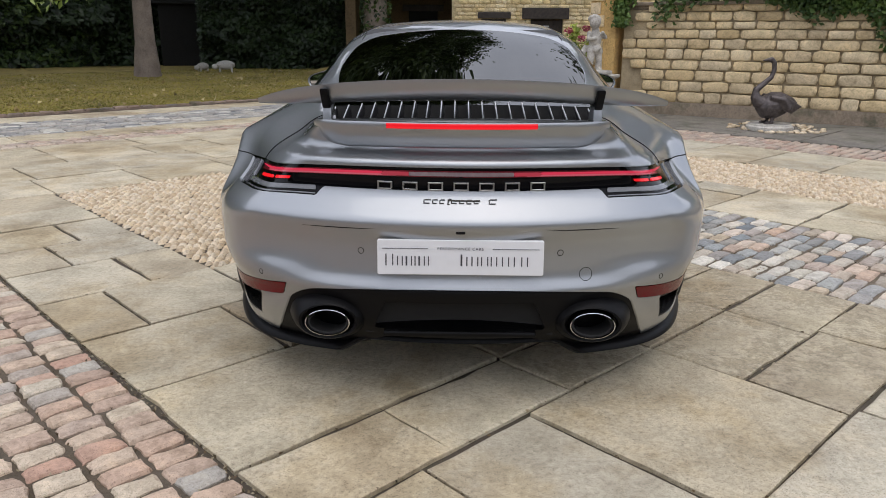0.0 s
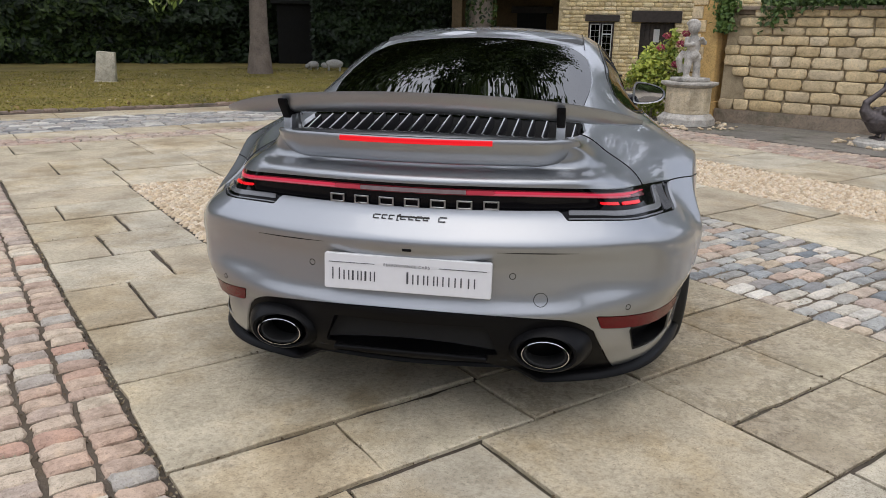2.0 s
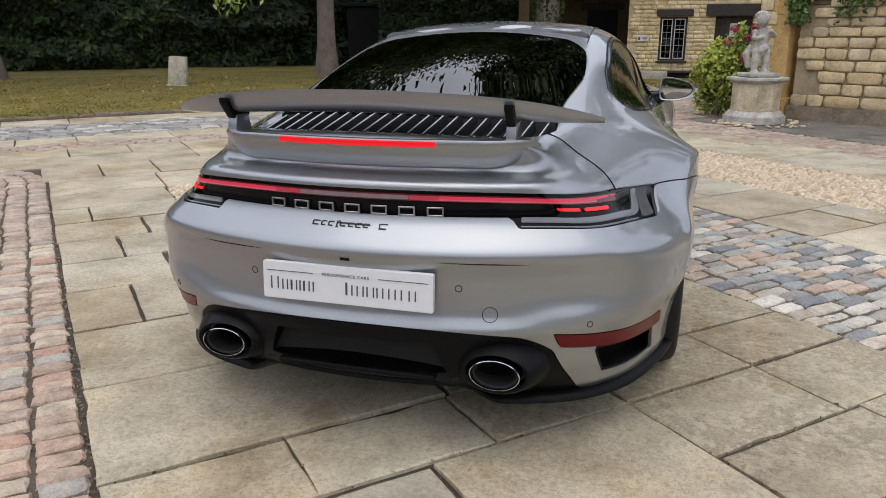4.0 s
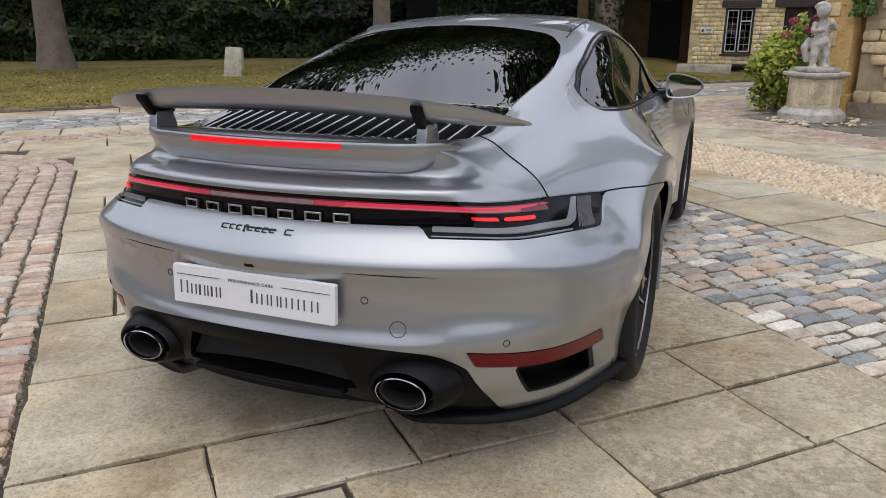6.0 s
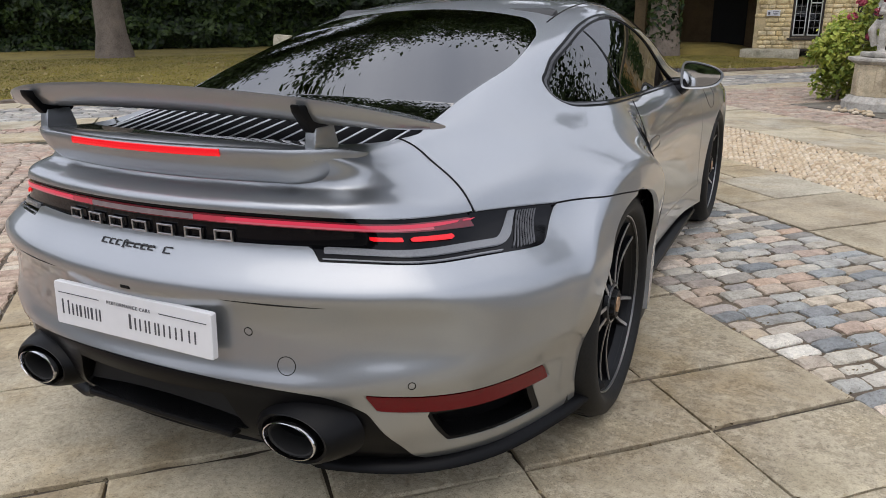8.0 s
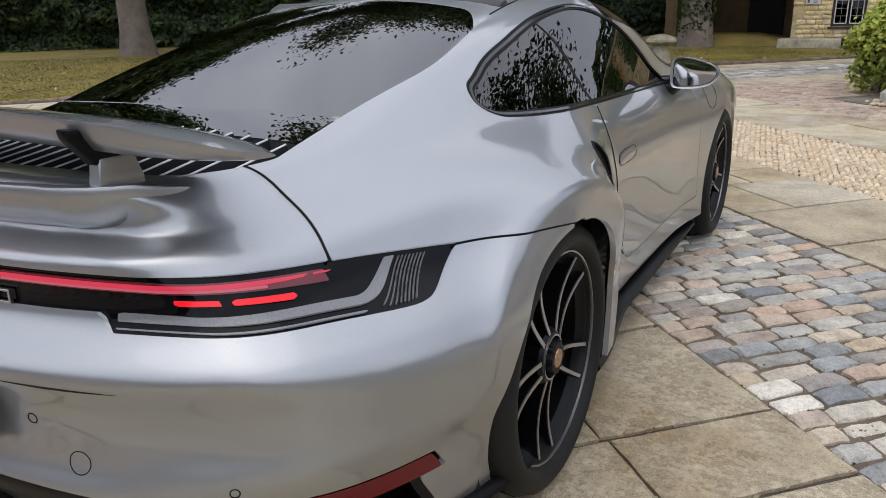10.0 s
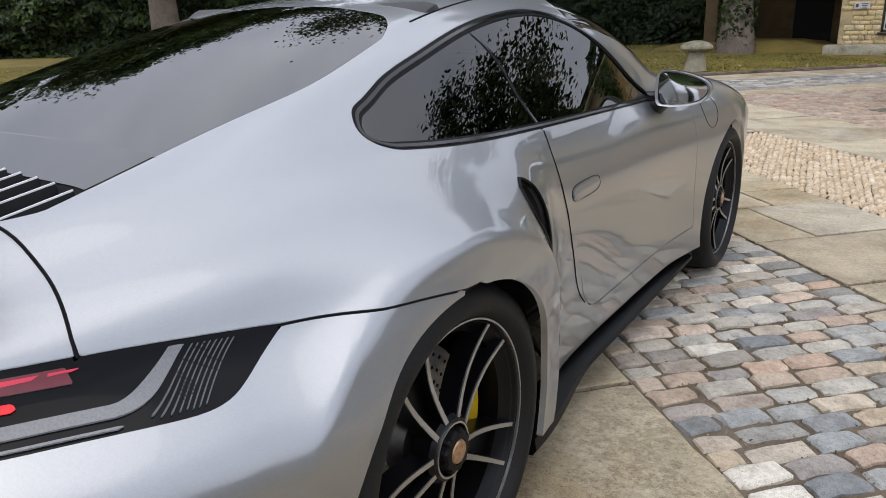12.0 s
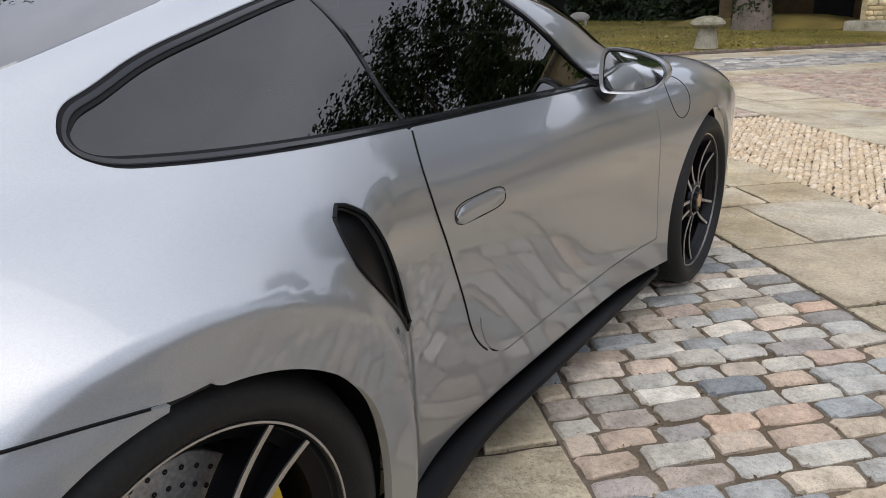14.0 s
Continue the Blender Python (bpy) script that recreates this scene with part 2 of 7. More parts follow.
def lathe(profile, n=64, bm=None, m=None, closed=False):
    """Turns (radius, height) pairs round the z axis."""
    bm = bm or bmesh.new()
    m = m or Matrix()
    rings = [[bm.verts.new(m @ Vector((r * math.cos(2 * math.pi * i / n), r * math.sin(2 * math.pi * i / n), h))) for i in range(n)] for r, h in profile]
    pairs = list(zip(rings, rings[1:])) + ([(rings[-1], rings[0])] if closed else [])
    for a, b in pairs:
        for i in range(n):
            bm.faces.new((a[i], a[(i + 1) % n], b[(i + 1) % n], b[i]))
    return bm


def sweep(path, radius, n=8, bm=None, caps=True):
    """A tube along a path; radius a number or one for each point."""
    bm = bm or bmesh.new()
    path = [Vector(p) for p in path]
    radii = radius if isinstance(radius, (list, tuple)) else [radius] * len(path)
    side, rings = None, []
    for i, p in enumerate(path):
        d = (path[min(i + 1, len(path) - 1)] - path[max(i - 1, 0)]).normalized()
        if side is None:
            side = d.orthogonal().normalized()
        side = (side - d * side.dot(d)).normalized()
        up = d.cross(side)
        rings.append([bm.verts.new(p + (side * math.cos(2 * math.pi * k / n) + up * math.sin(2 * math.pi * k / n)) * radii[i]) for k in range(n)])
    for a, b in zip(rings, rings[1:]):
        for k in range(n):
            bm.faces.new((a[k], a[(k + 1) % n], b[(k + 1) % n], b[k]))
    if caps:
        bm.faces.new(rings[0]), bm.faces.new(rings[-1])
    return bm


def prism(outline, low, high, bm=None, m=None, bevel=0.0):
    """An outline in x, y raised from low to high."""
    bm = bm or bmesh.new()
    m = m or Matrix()
    a = [bm.verts.new(m @ Vector((x, y, low))) for x, y in outline]
    b = [bm.verts.new(m @ Vector((x, y, high))) for x, y in outline]
    k = len(a)
    faces = [bm.faces.new(a[::-1]), bm.faces.new(b)]
    faces += [bm.faces.new((a[i], a[(i + 1) % k], b[(i + 1) % k], b[i])) for i in range(k)]
    if bevel:
        bmesh.ops.bevel(bm, geom=list(faces[1].edges), offset=bevel, segments=2, affect="EDGES", profile=0.5)
    return bm


def ball(size, at, bm, m=None, u=16, v=10):
    bmesh.ops.create_uvsphere(bm, u_segments=u, v_segments=v, radius=1, matrix=(m or Matrix()) @ Matrix.Translation(at) @ Matrix.Diagonal((*size, 1)))
    return bm


def leaves(name, centres, normals, size, material, parent=None, seed=1, long=1.7, label="", **tags):
    """Many small pointed leaves, each of two bent halves."""
    rng = np.random.default_rng(seed)
    k = len(centres)
    normals = normals + rng.normal(0, 0.55, (k, 3))
    normals /= np.linalg.norm(normals, axis=1, keepdims=True)
    along = rng.normal(0, 1, (k, 3))
    along -= normals * (along * normals).sum(1, keepdims=True)
    along /= np.linalg.norm(along, axis=1, keepdims=True)
    across = np.cross(normals, along)
    s = size * rng.uniform(0.6, 1.3, (k, 1))
    a, c, d = along * s * long / 2, across * s / 2, normals * s * 0.16
    verts = np.stack([centres - a, centres + c * 0.9 + d, centres + a - d, centres - c * 0.9 + d], 1).reshape(-1, 3)
    i = np.arange(k)[:, None] * 4
    faces = np.concatenate([i + np.array([0, 1, 2]), i + np.array([0, 2, 3])], 1).reshape(-1, 3)
    me = bpy.data.meshes.new(name)
    me.vertices.add(len(verts)), me.loops.add(len(faces) * 3), me.polygons.add(len(faces))
    me.vertices.foreach_set("co", verts.ravel())
    me.loops.foreach_set("vertex_index", faces.ravel())
    me.polygons.foreach_set("loop_start", np.arange(len(faces)) * 3)
    me.polygons.foreach_set("loop_total", np.full(len(faces), 3))
    me.update(calc_edges=True)
    me.materials.append(material)
    ob = new(name, me)
    ob.parent = parent
    return tagged(ob, label=label, **tags)


# ---- shape of the car body: one smooth solid, cut into panels further down ----
def spline(*pairs):
    """A smooth curve through (a, b) pairs, flat outside them."""
    a = np.array([p[0] for p in pairs], float)
    b = np.array([p[1] for p in pairs], float)
    n, h = len(a), np.diff(a)
    m = np.zeros((n, n))
    r = np.zeros(n)
    m[0, 0] = m[-1, -1] = 1
    for i in range(1, n - 1):
        m[i, i - 1], m[i, i], m[i, i + 1] = h[i - 1], 2 * (h[i - 1] + h[i]), h[i]
        r[i] = 6 * ((b[i + 1] - b[i]) / h[i] - (b[i] - b[i - 1]) / h[i - 1])
    c = np.linalg.solve(m, r)

    def curve(v):
        v = np.clip(v, a[0], a[-1])
        i = np.clip(np.searchsorted(a, v) - 1, 0, n - 2)
        p, q, d = v - a[i], a[i + 1] - v, h[i]
        return (c[i] * q ** 3 + c[i + 1] * p ** 3) / (6 * d) + (b[i] / d - c[i] * d / 6) * q + (b[i + 1] / d - c[i + 1] * d / 6) * p
    return curve


def smax(a, b, k):
    h = np.clip(0.5 + 0.5 * (a - b) / k, 0, 1)
    return b + (a - b) * h + k * h * (1 - h)


def smin(a, b, k):
    return -smax(-a, -b, k)


def step01(a, b, v):
    s = np.clip((v - a) / (b - a), 0, 1)
    return s * s * (3 - 2 * s)


half_width = spline((-1.1, 0.90), (-0.6, 0.935), (-0.3, 0.953), (0, 0.955), (0.25, 0.948), (0.42, 0.918), (0.53, 0.875), (0.65, 0.843), (0.85, 0.833),
                    (1.2, 0.838), (1.7, 0.852), (2.0, 0.875), (2.3, 0.905), (2.5, 0.908), (2.8, 0.89), (3.1, 0.82), (3.45, 0.62))
shoulder = spline((-1.1, 0.84), (-0.8, 0.855), (-0.5, 0.88), (-0.2, 0.905), (0.1, 0.915), (0.4, 0.91), (0.8, 0.895), (1.2, 0.89), (1.7, 0.895), (2.1, 0.91), (2.45, 0.905),
                  (2.8, 0.85), (3.1, 0.75), (3.45, 0.55))
deck_line = spline((-1.1, 0.978), (-0.95, 0.976), (-0.85, 0.968), (-0.7, 0.955), (-0.5, 0.965), (-0.3, 1.001), (-0.1, 1.062), (0.1, 1.1225), (0.4, 1.211), (0.7, 1.272), (1.0, 1.300), (1.25, 1.297), (1.5, 1.258),
                   (1.75, 1.18), (2.0, 1.075), (2.25, 0.95), (2.6, 0.80))
cabin_width = spline((-1.1, 0.505), (-0.7, 0.53), (-0.45, 0.585), (-0.2, 0.655), (0.1, 0.71), (0.5, 0.742), (1.0, 0.752), (1.5, 0.745), (1.9, 0.71), (2.3, 0.62))
tail_line = spline((0.1, -0.86), (0.2, -0.94), (0.3, -1.02), (0.40, -1.045), (0.44, -1.052), (0.47, -1.04), (0.52, -1.032), (0.60, -1.036), (0.635, -1.048), (0.665, -1.05),
                   (0.70, -1.022), (0.74, -0.99), (0.80, -0.985), (0.826, -0.985), (0.841, -0.984), (0.850, -0.974), (0.857, -0.950), (0.863, -0.925), (0.875, -0.908), (0.892, -0.904), (0.91, -0.912), (0.93, -0.932), (0.955, -0.957), (1.0, -0.965), (1.05, -0.965))
haunch = spline((-1.1, 0.26), (-0.8, 0.23), (-0.62, 0.20), (-0.38, 0.13), (-0.2, 0.07), (0, 0.02), (0.25, 0.0), (0.5, 0.0))
tail_curl = spline((0.1, 0.75), (0.40, 0.65), (0.5, 0.38), (0.6, 0.3), (0.68, 0.4), (0.74, 0.6), (1.0, 0.6))


def body(p):
    """Below zero inside the car body, above zero outside."""
    x, y, z = np.abs(p[..., 0]), p[..., 1], p[..., 2]
    up, down = np.maximum(z - 0.66, 0), np.maximum(0.55 - z, 0)
    door = step01(0.35, 0.9, y) * (1 - step01(1.7, 2.2, y))
    side = half_width(y) - haunch(y) * step01(0.58, 0.79, z) - 1.25 * up ** 2 - (0.10 + 0.1 * door) * down ** 2 - 0.012 * door * np.exp(-((z - 0.47) / 0.13) ** 2) - 0.022 * np.exp(-((y - 0.40) / 0.10) ** 2) * (1 - step01(0.40, 0.66, z)) + 0.012 * np.exp(-((z - 0.475) / 0.035) ** 2) * step01(0.38, 0.62, -y)
    top = shoulder(y) - 0.35 * np.maximum(x - 0.62, 0) ** 2
    low = smax((x - side) * 0.9, z - top, 0.12)
    for axle, hub, radius, wide in ((0, 0.361, 0.436, 0.941),):
        trim = step01(0.0, 0.36, -y) * (0.085 - 0.035 * step01(0.4, 0.72, z)) + 0.025 * step01(0.12, 0.40, y) * (1 - step01(0.45, 0.72, z))
        reach = np.hypot(y - axle, z - hub)
        ring = np.maximum(smax(reach - radius, x - wide + trim - 0.14 * (reach - radius), 0.02), 0.5 - x)
        low = smin(low, ring, 0.14)
    fold = 0.015 * np.exp(-((z - 0.475) / 0.035) ** 2) + 0.016 * np.exp(-((z - 0.225) / 0.032) ** 2)
    tail = tail_line(z) + 0.33 * x ** 2 + tail_curl(z) * x ** 8 - fold * step01(0.40, 0.66, x)
    lean = 0.18 * (z - 0.88 + np.sqrt((z - 0.88) ** 2 + 0.0016))
    cab = smax((x - (cabin_width(y) - lean - 0.25 * np.maximum(z - 0.95, 0) ** 2)) * 0.92, z - deck_line(y) + (0.03 + 0.10 * step01(-0.05, 0.5, y)) * x ** 2 + 1.8 * (1 - step01(-0.05, 0.5, y)) * step01(-0.5, -0.15, y) * np.maximum(x - 0.47, 0) ** 2, 0.06 + 0.11 * step01(-0.7, 0.1, y))
    return smax(smin(low, cab, 0.11 + 0.07 * step01(-0.6, 0.0, y) * (1 - step01(0.3, 1.1, y))), (tail - y) * 0.8, 0.045 + 0.12 * step01(0.45, 0.85, x))


def strike(origin, way, reach, n=90):
    """First places where rays from outside meet the body."""
    t0 = np.zeros(origin.shape[:-1])
    done = np.zeros(t0.shape, bool)
    last = t0.copy()
    for i in range(1, n + 1):
        t = reach * i / n
        hit = (body(origin + way * t) < 0) & ~done
        last[hit], done = t, done | hit
        if done.all():
            break
    hi = np.where(done, last, reach)
    lo = hi - reach / n
    for _ in range(16):
        mid = (lo + hi) / 2
        inside = body(origin + way * mid[..., None]) < 0
        hi, lo = np.where(inside, mid, hi), np.where(inside, lo, mid)
    return origin + way * hi[..., None], done


# ---- the car's panels, cut out of the body shape ----
def slope(p):
    e = 0.002
    g = np.stack([body(p + np.eye(3)[i] * e) - body(p - np.eye(3)[i] * e) for i in range(3)], -1)
    return g / np.maximum(np.linalg.norm(g, axis=-1, keepdims=True), 1e-9)


def hoop(a, b):
    """Rays round the car's long axis: a along the car, b in degrees from the top."""
    s, c = np.sin(np.radians(b)), np.cos(np.radians(b))
    return np.stack([1.6 * s, a, 0.45 + 1.6 * c], -1), np.stack([-s, 0 * a, -c], -1), 1.55


def fan(a, b):
    """Level rays round the tail: a in degrees from straight behind, b the height."""
    s, c = np.sin(np.radians(a)), np.cos(np.radians(a))
    return np.stack([1.7 * s, -0.1 - 1.7 * c, b], -1), np.stack([-s, c, 0 * b], -1), 1.65


def globe(a, b):
    """Rays from a point inside the tail: a in degrees sideways, b up from straight behind."""
    ca, sa, cb, sb = np.cos(np.radians(a)), np.sin(np.radians(a)), np.cos(np.radians(b)), np.sin(np.radians(b))
    d = np.stack([sa, -ca * cb, ca * sb], -1)
    return np.array([0, -0.25, 0.62]) + d * 1.5, -d, 1.45


def panel(name, parent, material, rays, span_a, span_b, cell, keep, lift=0.0, flange=0.016, label="", even_out=None):
    """A piece of the body's skin where keep(place) < 0, with its edges turned in."""
    na, nb = [max(2, int(round((s[1] - s[0]) / c)) + 1) for s, c in zip((span_a, span_b), cell)]
    aa, bb = np.meshgrid(np.linspace(*span_a, na), np.linspace(*span_b, nb), indexing="ij")

    def land(a, b):
        p, ok = strike(*rays(a, b))
        s = keep(p)
        return p, np.where(ok, s, 1.0)
    p, s = land(aa, bb)
    inside = s < 0
    ids = np.arange(na * nb).reshape(na, nb)
    cuts = {}
    ea, eb = [], []

    def crossing(i, j):
        key = (min(i, j), max(i, j))
        if key not in cuts:
            cuts[key] = na * nb + len(cuts)
            f, g = (i, j) if inside.flat[i] else (j, i)
            ea.append(f), eb.append(g)
        return cuts[key]
    faces, rims = [], []
    full = inside[:-1, :-1] & inside[1:, :-1] & inside[1:, 1:] & inside[:-1, 1:]
    some = (inside[:-1, :-1] | inside[1:, :-1] | inside[1:, 1:] | inside[:-1, 1:]) & ~full
    fi, fj = np.nonzero(full)
    faces += list(zip(ids[fi, fj], ids[fi + 1, fj], ids[fi + 1, fj + 1], ids[fi, fj + 1]))
    for i, j in zip(*np.nonzero(some)):
        ring = [ids[i, j], ids[i + 1, j], ids[i + 1, j + 1], ids[i, j + 1]]
        out = []
        for k in range(4):
            u, v = ring[k], ring[(k + 1) % 4]
            if inside.flat[u]:
                out.append(u)
            if inside.flat[u] != inside.flat[v]:
                out.append(crossing(u, v))
        if len(out) >= 3:
            faces.append(tuple(out))
            for k in range(len(out)):
                u, v = out[k], out[(k + 1) % len(out)]
                if u >= na * nb and v >= na * nb:
                    rims.append((u, v))
    pts = p.reshape(-1, 3)
    if ea:
        fa, fb, ga, gb = aa.flat[ea], bb.flat[ea], aa.flat[eb], bb.flat[eb]
        for _ in range(9):
            ma, mb = (fa + ga) / 2, (fb + gb) / 2
            _, sm = land(ma, mb)
            w = sm < 0
            fa, fb, ga, gb = np.where(w, ma, fa), np.where(w, mb, fb), np.where(w, ga, ma), np.where(w, gb, mb)
        q, _ = land(fa, fb)
        pts = np.concatenate([pts, q])
    used = np.unique(np.concatenate([np.array(f) for f in faces]))
    renum = np.full(len(pts), -1)
    renum[used] = np.arange(len(used))
    pts = pts[used]
    nrm = slope(pts)
    if even_out:
        # pressed glass bends evenly: its normals follow a low curve over two axes
        a, b = pts[:, even_out[0]], pts[:, even_out[1]]
        a, b = a - a.mean(), b - b.mean()
        terms = np.stack([np.ones_like(a), a, b] + ([a * a, a * b, b * b] if len(even_out) == 2 else []), 1)
        nrm = terms @ np.linalg.lstsq(terms, nrm, rcond=None)[0]
        nrm /= np.linalg.norm(nrm, axis=1, keepdims=True)
    pts = pts + nrm * lift
    faces = [tuple(renum[list(f)]) for f in faces]
    t = np.array([f[:3] for f in faces])
    turned = np.einsum("ij,ij->i", np.cross(pts[t[:, 1]] - pts[t[:, 0]], pts[t[:, 2]] - pts[t[:, 0]]), nrm[t[:, 0]]).sum() < 0
    if turned:
        faces = [f[::-1] for f in faces]
    verts, norms = [pts], [nrm]
    if flange and rims:
        edge = sorted({v for r in rims for v in r})
        at = {v: k for k, v in enumerate(edge)}
        e = renum[edge]
        top, low, base = pts[e], pts[e] - nrm[e] * flange, len(pts)
        verts += [top, low]
        norms += [nrm[e], nrm[e]]
        for u, v in rims:
            f = (base + at[u], base + at[v], base + len(e) + at[v], base + len(e) + at[u])
            faces.append(f if turned else f[::-1])
    verts, norms = np.concatenate(verts), np.concatenate(norms)
    ob = link(name, verts, faces, material, parent, smooth=True, label=label)
    ob.data.normals_split_custom_set_from_vertices([tuple(map(float, v)) for v in norms])
    return ob


def on_body(x, y, z, toward):
    """The place on the skin met from (x, y, z) along a way, and the outward normal there."""
    w = np.array([toward], float)
    q, _ = strike(np.array([[x, y, z]], float), w / np.linalg.norm(w), 2.0, 400)
    return Vector(q[0]), Vector(slope(q)[0])


def seam(name, parent, places, radius, material, label=""):
    return part(name, sweep(places, radius, 6), material, parent, label, smooth=True)


def both(*parts):
    """The largest of several fields: inside all of them."""
    out = parts[0]
    for q in parts[1:]:
        out = np.maximum(out, q)
    return out


GAP = 0.0022
strip_top = spline((-1.0, 0.826), (-0.97, 0.8255), (-0.84, 0.813), (-0.62, 0.792), (-0.36, 0.766), (-0.2, 0.75))
lamp_low = spline((-0.95, 0.728), (-0.92, 0.728), (-0.83, 0.72), (-0.70, 0.712), (-0.57, 0.701), (-0.485, 0.703), (-0.42, 0.73), (-0.36, 0.764), (-0.30, 0.80))
glass_low = spline((0.03, 1.01), (0.055, 0.985), (0.08, 0.966), (0.13, 0.953), (0.36, 0.936), (0.71, 0.916), (1.2, 0.90), (1.75, 0.884))
glass_top = spline((0.03, 0.945), (0.055, 0.985), (0.08, 1.018), (0.13, 1.045), (0.22, 1.080), (0.36, 1.122), (0.59, 1.178), (0.85, 1.215), (1.09, 1.214), (1.28, 1.16), (1.5, 1.025), (1.69, 0.885), (1.8, 0.80))
rear_glass_edge = spline((-0.86, 0.485), (-0.72, 0.505), (-0.6, 0.512), (-0.44, 0.50), (-0.29, 0.495), (0.0, 0.525), (0.25, 0.515), (0.5, 0.475), (0.62, 0.45))
door_back = spline((0.28, 1.02), (0.33, 0.93), (0.40, 0.845), (0.5, 0.795), (0.6, 0.748), (0.69, 0.706), (0.75, 0.684), (0.80, 0.675), (0.85, 0.680), (0.915, 0.711), (1.0, 0.76))


def split_xyz(p):
    return np.abs(p[..., 0]), p[..., 1], p[..., 2]


def strip(p):
    x, y, z = split_xyz(p)
    low = 0.757 + (lamp_low(y) - 0.757) * step01(0.44, 0.475, x)
    return both(low - z, z - strip_top(y), y + 0.2, x - 0.86)


def side_glass(p):
    x, y, z = split_xyz(p)
    return both(smax(glass_low(y) - z, (z - glass_top(y)) * 0.75, 0.035), y - 1.70, 0.45 - x, 0.03 - y)


def even(field, p):
    """A field in y and z rescaled so that it measures distance."""
    e = 0.004
    f = field(p)
    gy = (field(p + np.array([0, e, 0])) - field(p - np.array([0, e, 0]))) / (2 * e)
    gz = (field(p + np.array([0, 0, e])) - field(p - np.array([0, 0, e]))) / (2 * e)
    return f / np.maximum(np.hypot(gy, gz), 0.5)


def grille_end(x):
    return -0.82 + 0.45 * x ** 2 + 22 * np.maximum(np.abs(x) - 0.42, 0) ** 2


def rear_glass(p):
    x, y, z = split_xyz(p)
    front = 0.565 - 0.35 * x ** 2 - 8 * np.maximum(x - 0.38, 0) ** 2
    return both(x - rear_glass_edge(y), y - front, grille_end(x) - y, 0.9 - z)


def windscreen(p):
    x, y, z = split_xyz(p)
    return both(1.33 - 0.3 * x ** 2 - y, y - 2.12 + 0.35 * x ** 2, x - 0.66 + 0.25 * np.maximum(z - 1.0, 0))


def arches(p):
    x, y, z = split_xyz(p)
    return np.where(x > 0.5, np.minimum(np.hypot(y + 0.003, z - 0.361) - 0.370, np.hypot(y - 2.45, z - 0.343) - 0.372), 1.0)


def tail_piece(p):
    """The bumper: all that lies under the lamps and the line that runs on to the arch."""
    x, y, z = split_xyz(p)
    line = 0.757 + (lamp_low(y) - 0.757) * step01(0.44, 0.475, x)
    back = z - np.where(y < -0.365, line, 0.7635 - 0.026 * np.clip((y + 0.36) / 0.33, 0, 1) ** 2)
    return both(back, y - 0.02)


def lid(p):
    x, y, z = split_xyz(p)
    k = np.clip((x - 0.48) / 0.22, 0, 1)
    bow = -0.60 + 0.025 * np.sin(k * math.pi) - 0.022 * k
    return both(y - bow, strip_top(y) - z, x - 0.72)


def intake(p):
    """The slot ahead of the rear arch."""
    x, y, z = split_xyz(p)
    a, b = np.array([0.352, 0.852]), np.array([0.525, 0.578])
    d = (b - a) / np.linalg.norm(b - a)
    s = (y - a[0]) * d[0] + (z - a[1]) * d[1]
    w = (y - a[0]) * d[1] - (z - a[1]) * d[0]
    half = 0.050 * np.sqrt(np.clip(s / 0.06, 0, 1)) * (1 - 0.82 * step01(0.05, 0.32, s))
    return both(np.abs(w - 0.006 * np.sin(np.clip(s, 0, 0.31) / 0.31 * math.pi)) - half, -s, s - 0.318, 0.6 - x)


def diffuser(p):
    x, y, z = split_xyz(p)
    top = 0.447 - 0.105 * x ** 2 - 3.5 * np.maximum(x - 0.47, 0) ** 2
    return both(z - top, x - 0.56 - 0.42 * (0.41 - z), y + 0.5)


def vent(p):
    x, y, z = split_xyz(p)
    return both(z - 0.365 + 0.06 * (x - 0.7), 0.262 - 0.10 * (x - 0.71) - z, 0.685 + 0.22 * (0.37 - z) - x, x - 0.848, y + 0.3)


def reflector(p):
    x, y, z = split_xyz(p)
    return both(z - 0.431 + 0.12 * (x - 0.58), 0.384 - 0.15 * (x - 0.58) - z, 0.582 + 0.35 * (0.42 - z) - x, x - 0.868, y + 0.4)


def grille(p):
    x, y, z = split_xyz(p)
    return both(x - rear_glass_edge(y) + 0.004, y + 0.44, grille_end(x) + 0.003 - y, 0.9 - z)


def guide(p):
    """Zero along a line that runs over the lamp's lower edge and bends up at its outer end."""
    x, y, z = split_xyz(p)
    return smax(0.022 - (z - lamp_low(y)), y + 0.555 - 1.5 * (z - 0.74), 0.05)


car = thing("sports_car", label="silver metallic sports coupe with raised wing on stone paving", category="car")


def shell_keep(p):
    x, y, z = split_xyz(p)
    return both(-rear_glass(p) + GAP, -side_glass(p) + GAP, -windscreen(p) + GAP, -arches(p), -door(p) + 0.002, -tail_piece(p) + GAP,
                -lid(p) + GAP, -intake(p) + GAP, -strip(p) + 0.001, 0.16 + 0.06 * (1 - step01(0.46, 0.66, y)) - z, -0.93 - y)


def door(p):
    x, y, z = split_xyz(p)
    cx, cz, r = 1.0, 0.46, 0.142
    corner = np.where((y < cx) & (z < cz), np.hypot(y - cx, z - cz) - r, -1.0)
    return both(door_back(z) - y, y - 1.955 + 0.12 * (z - 0.6), 0.318 - z, z - glass_low(y) - 0.015, 0.5 - x, corner)


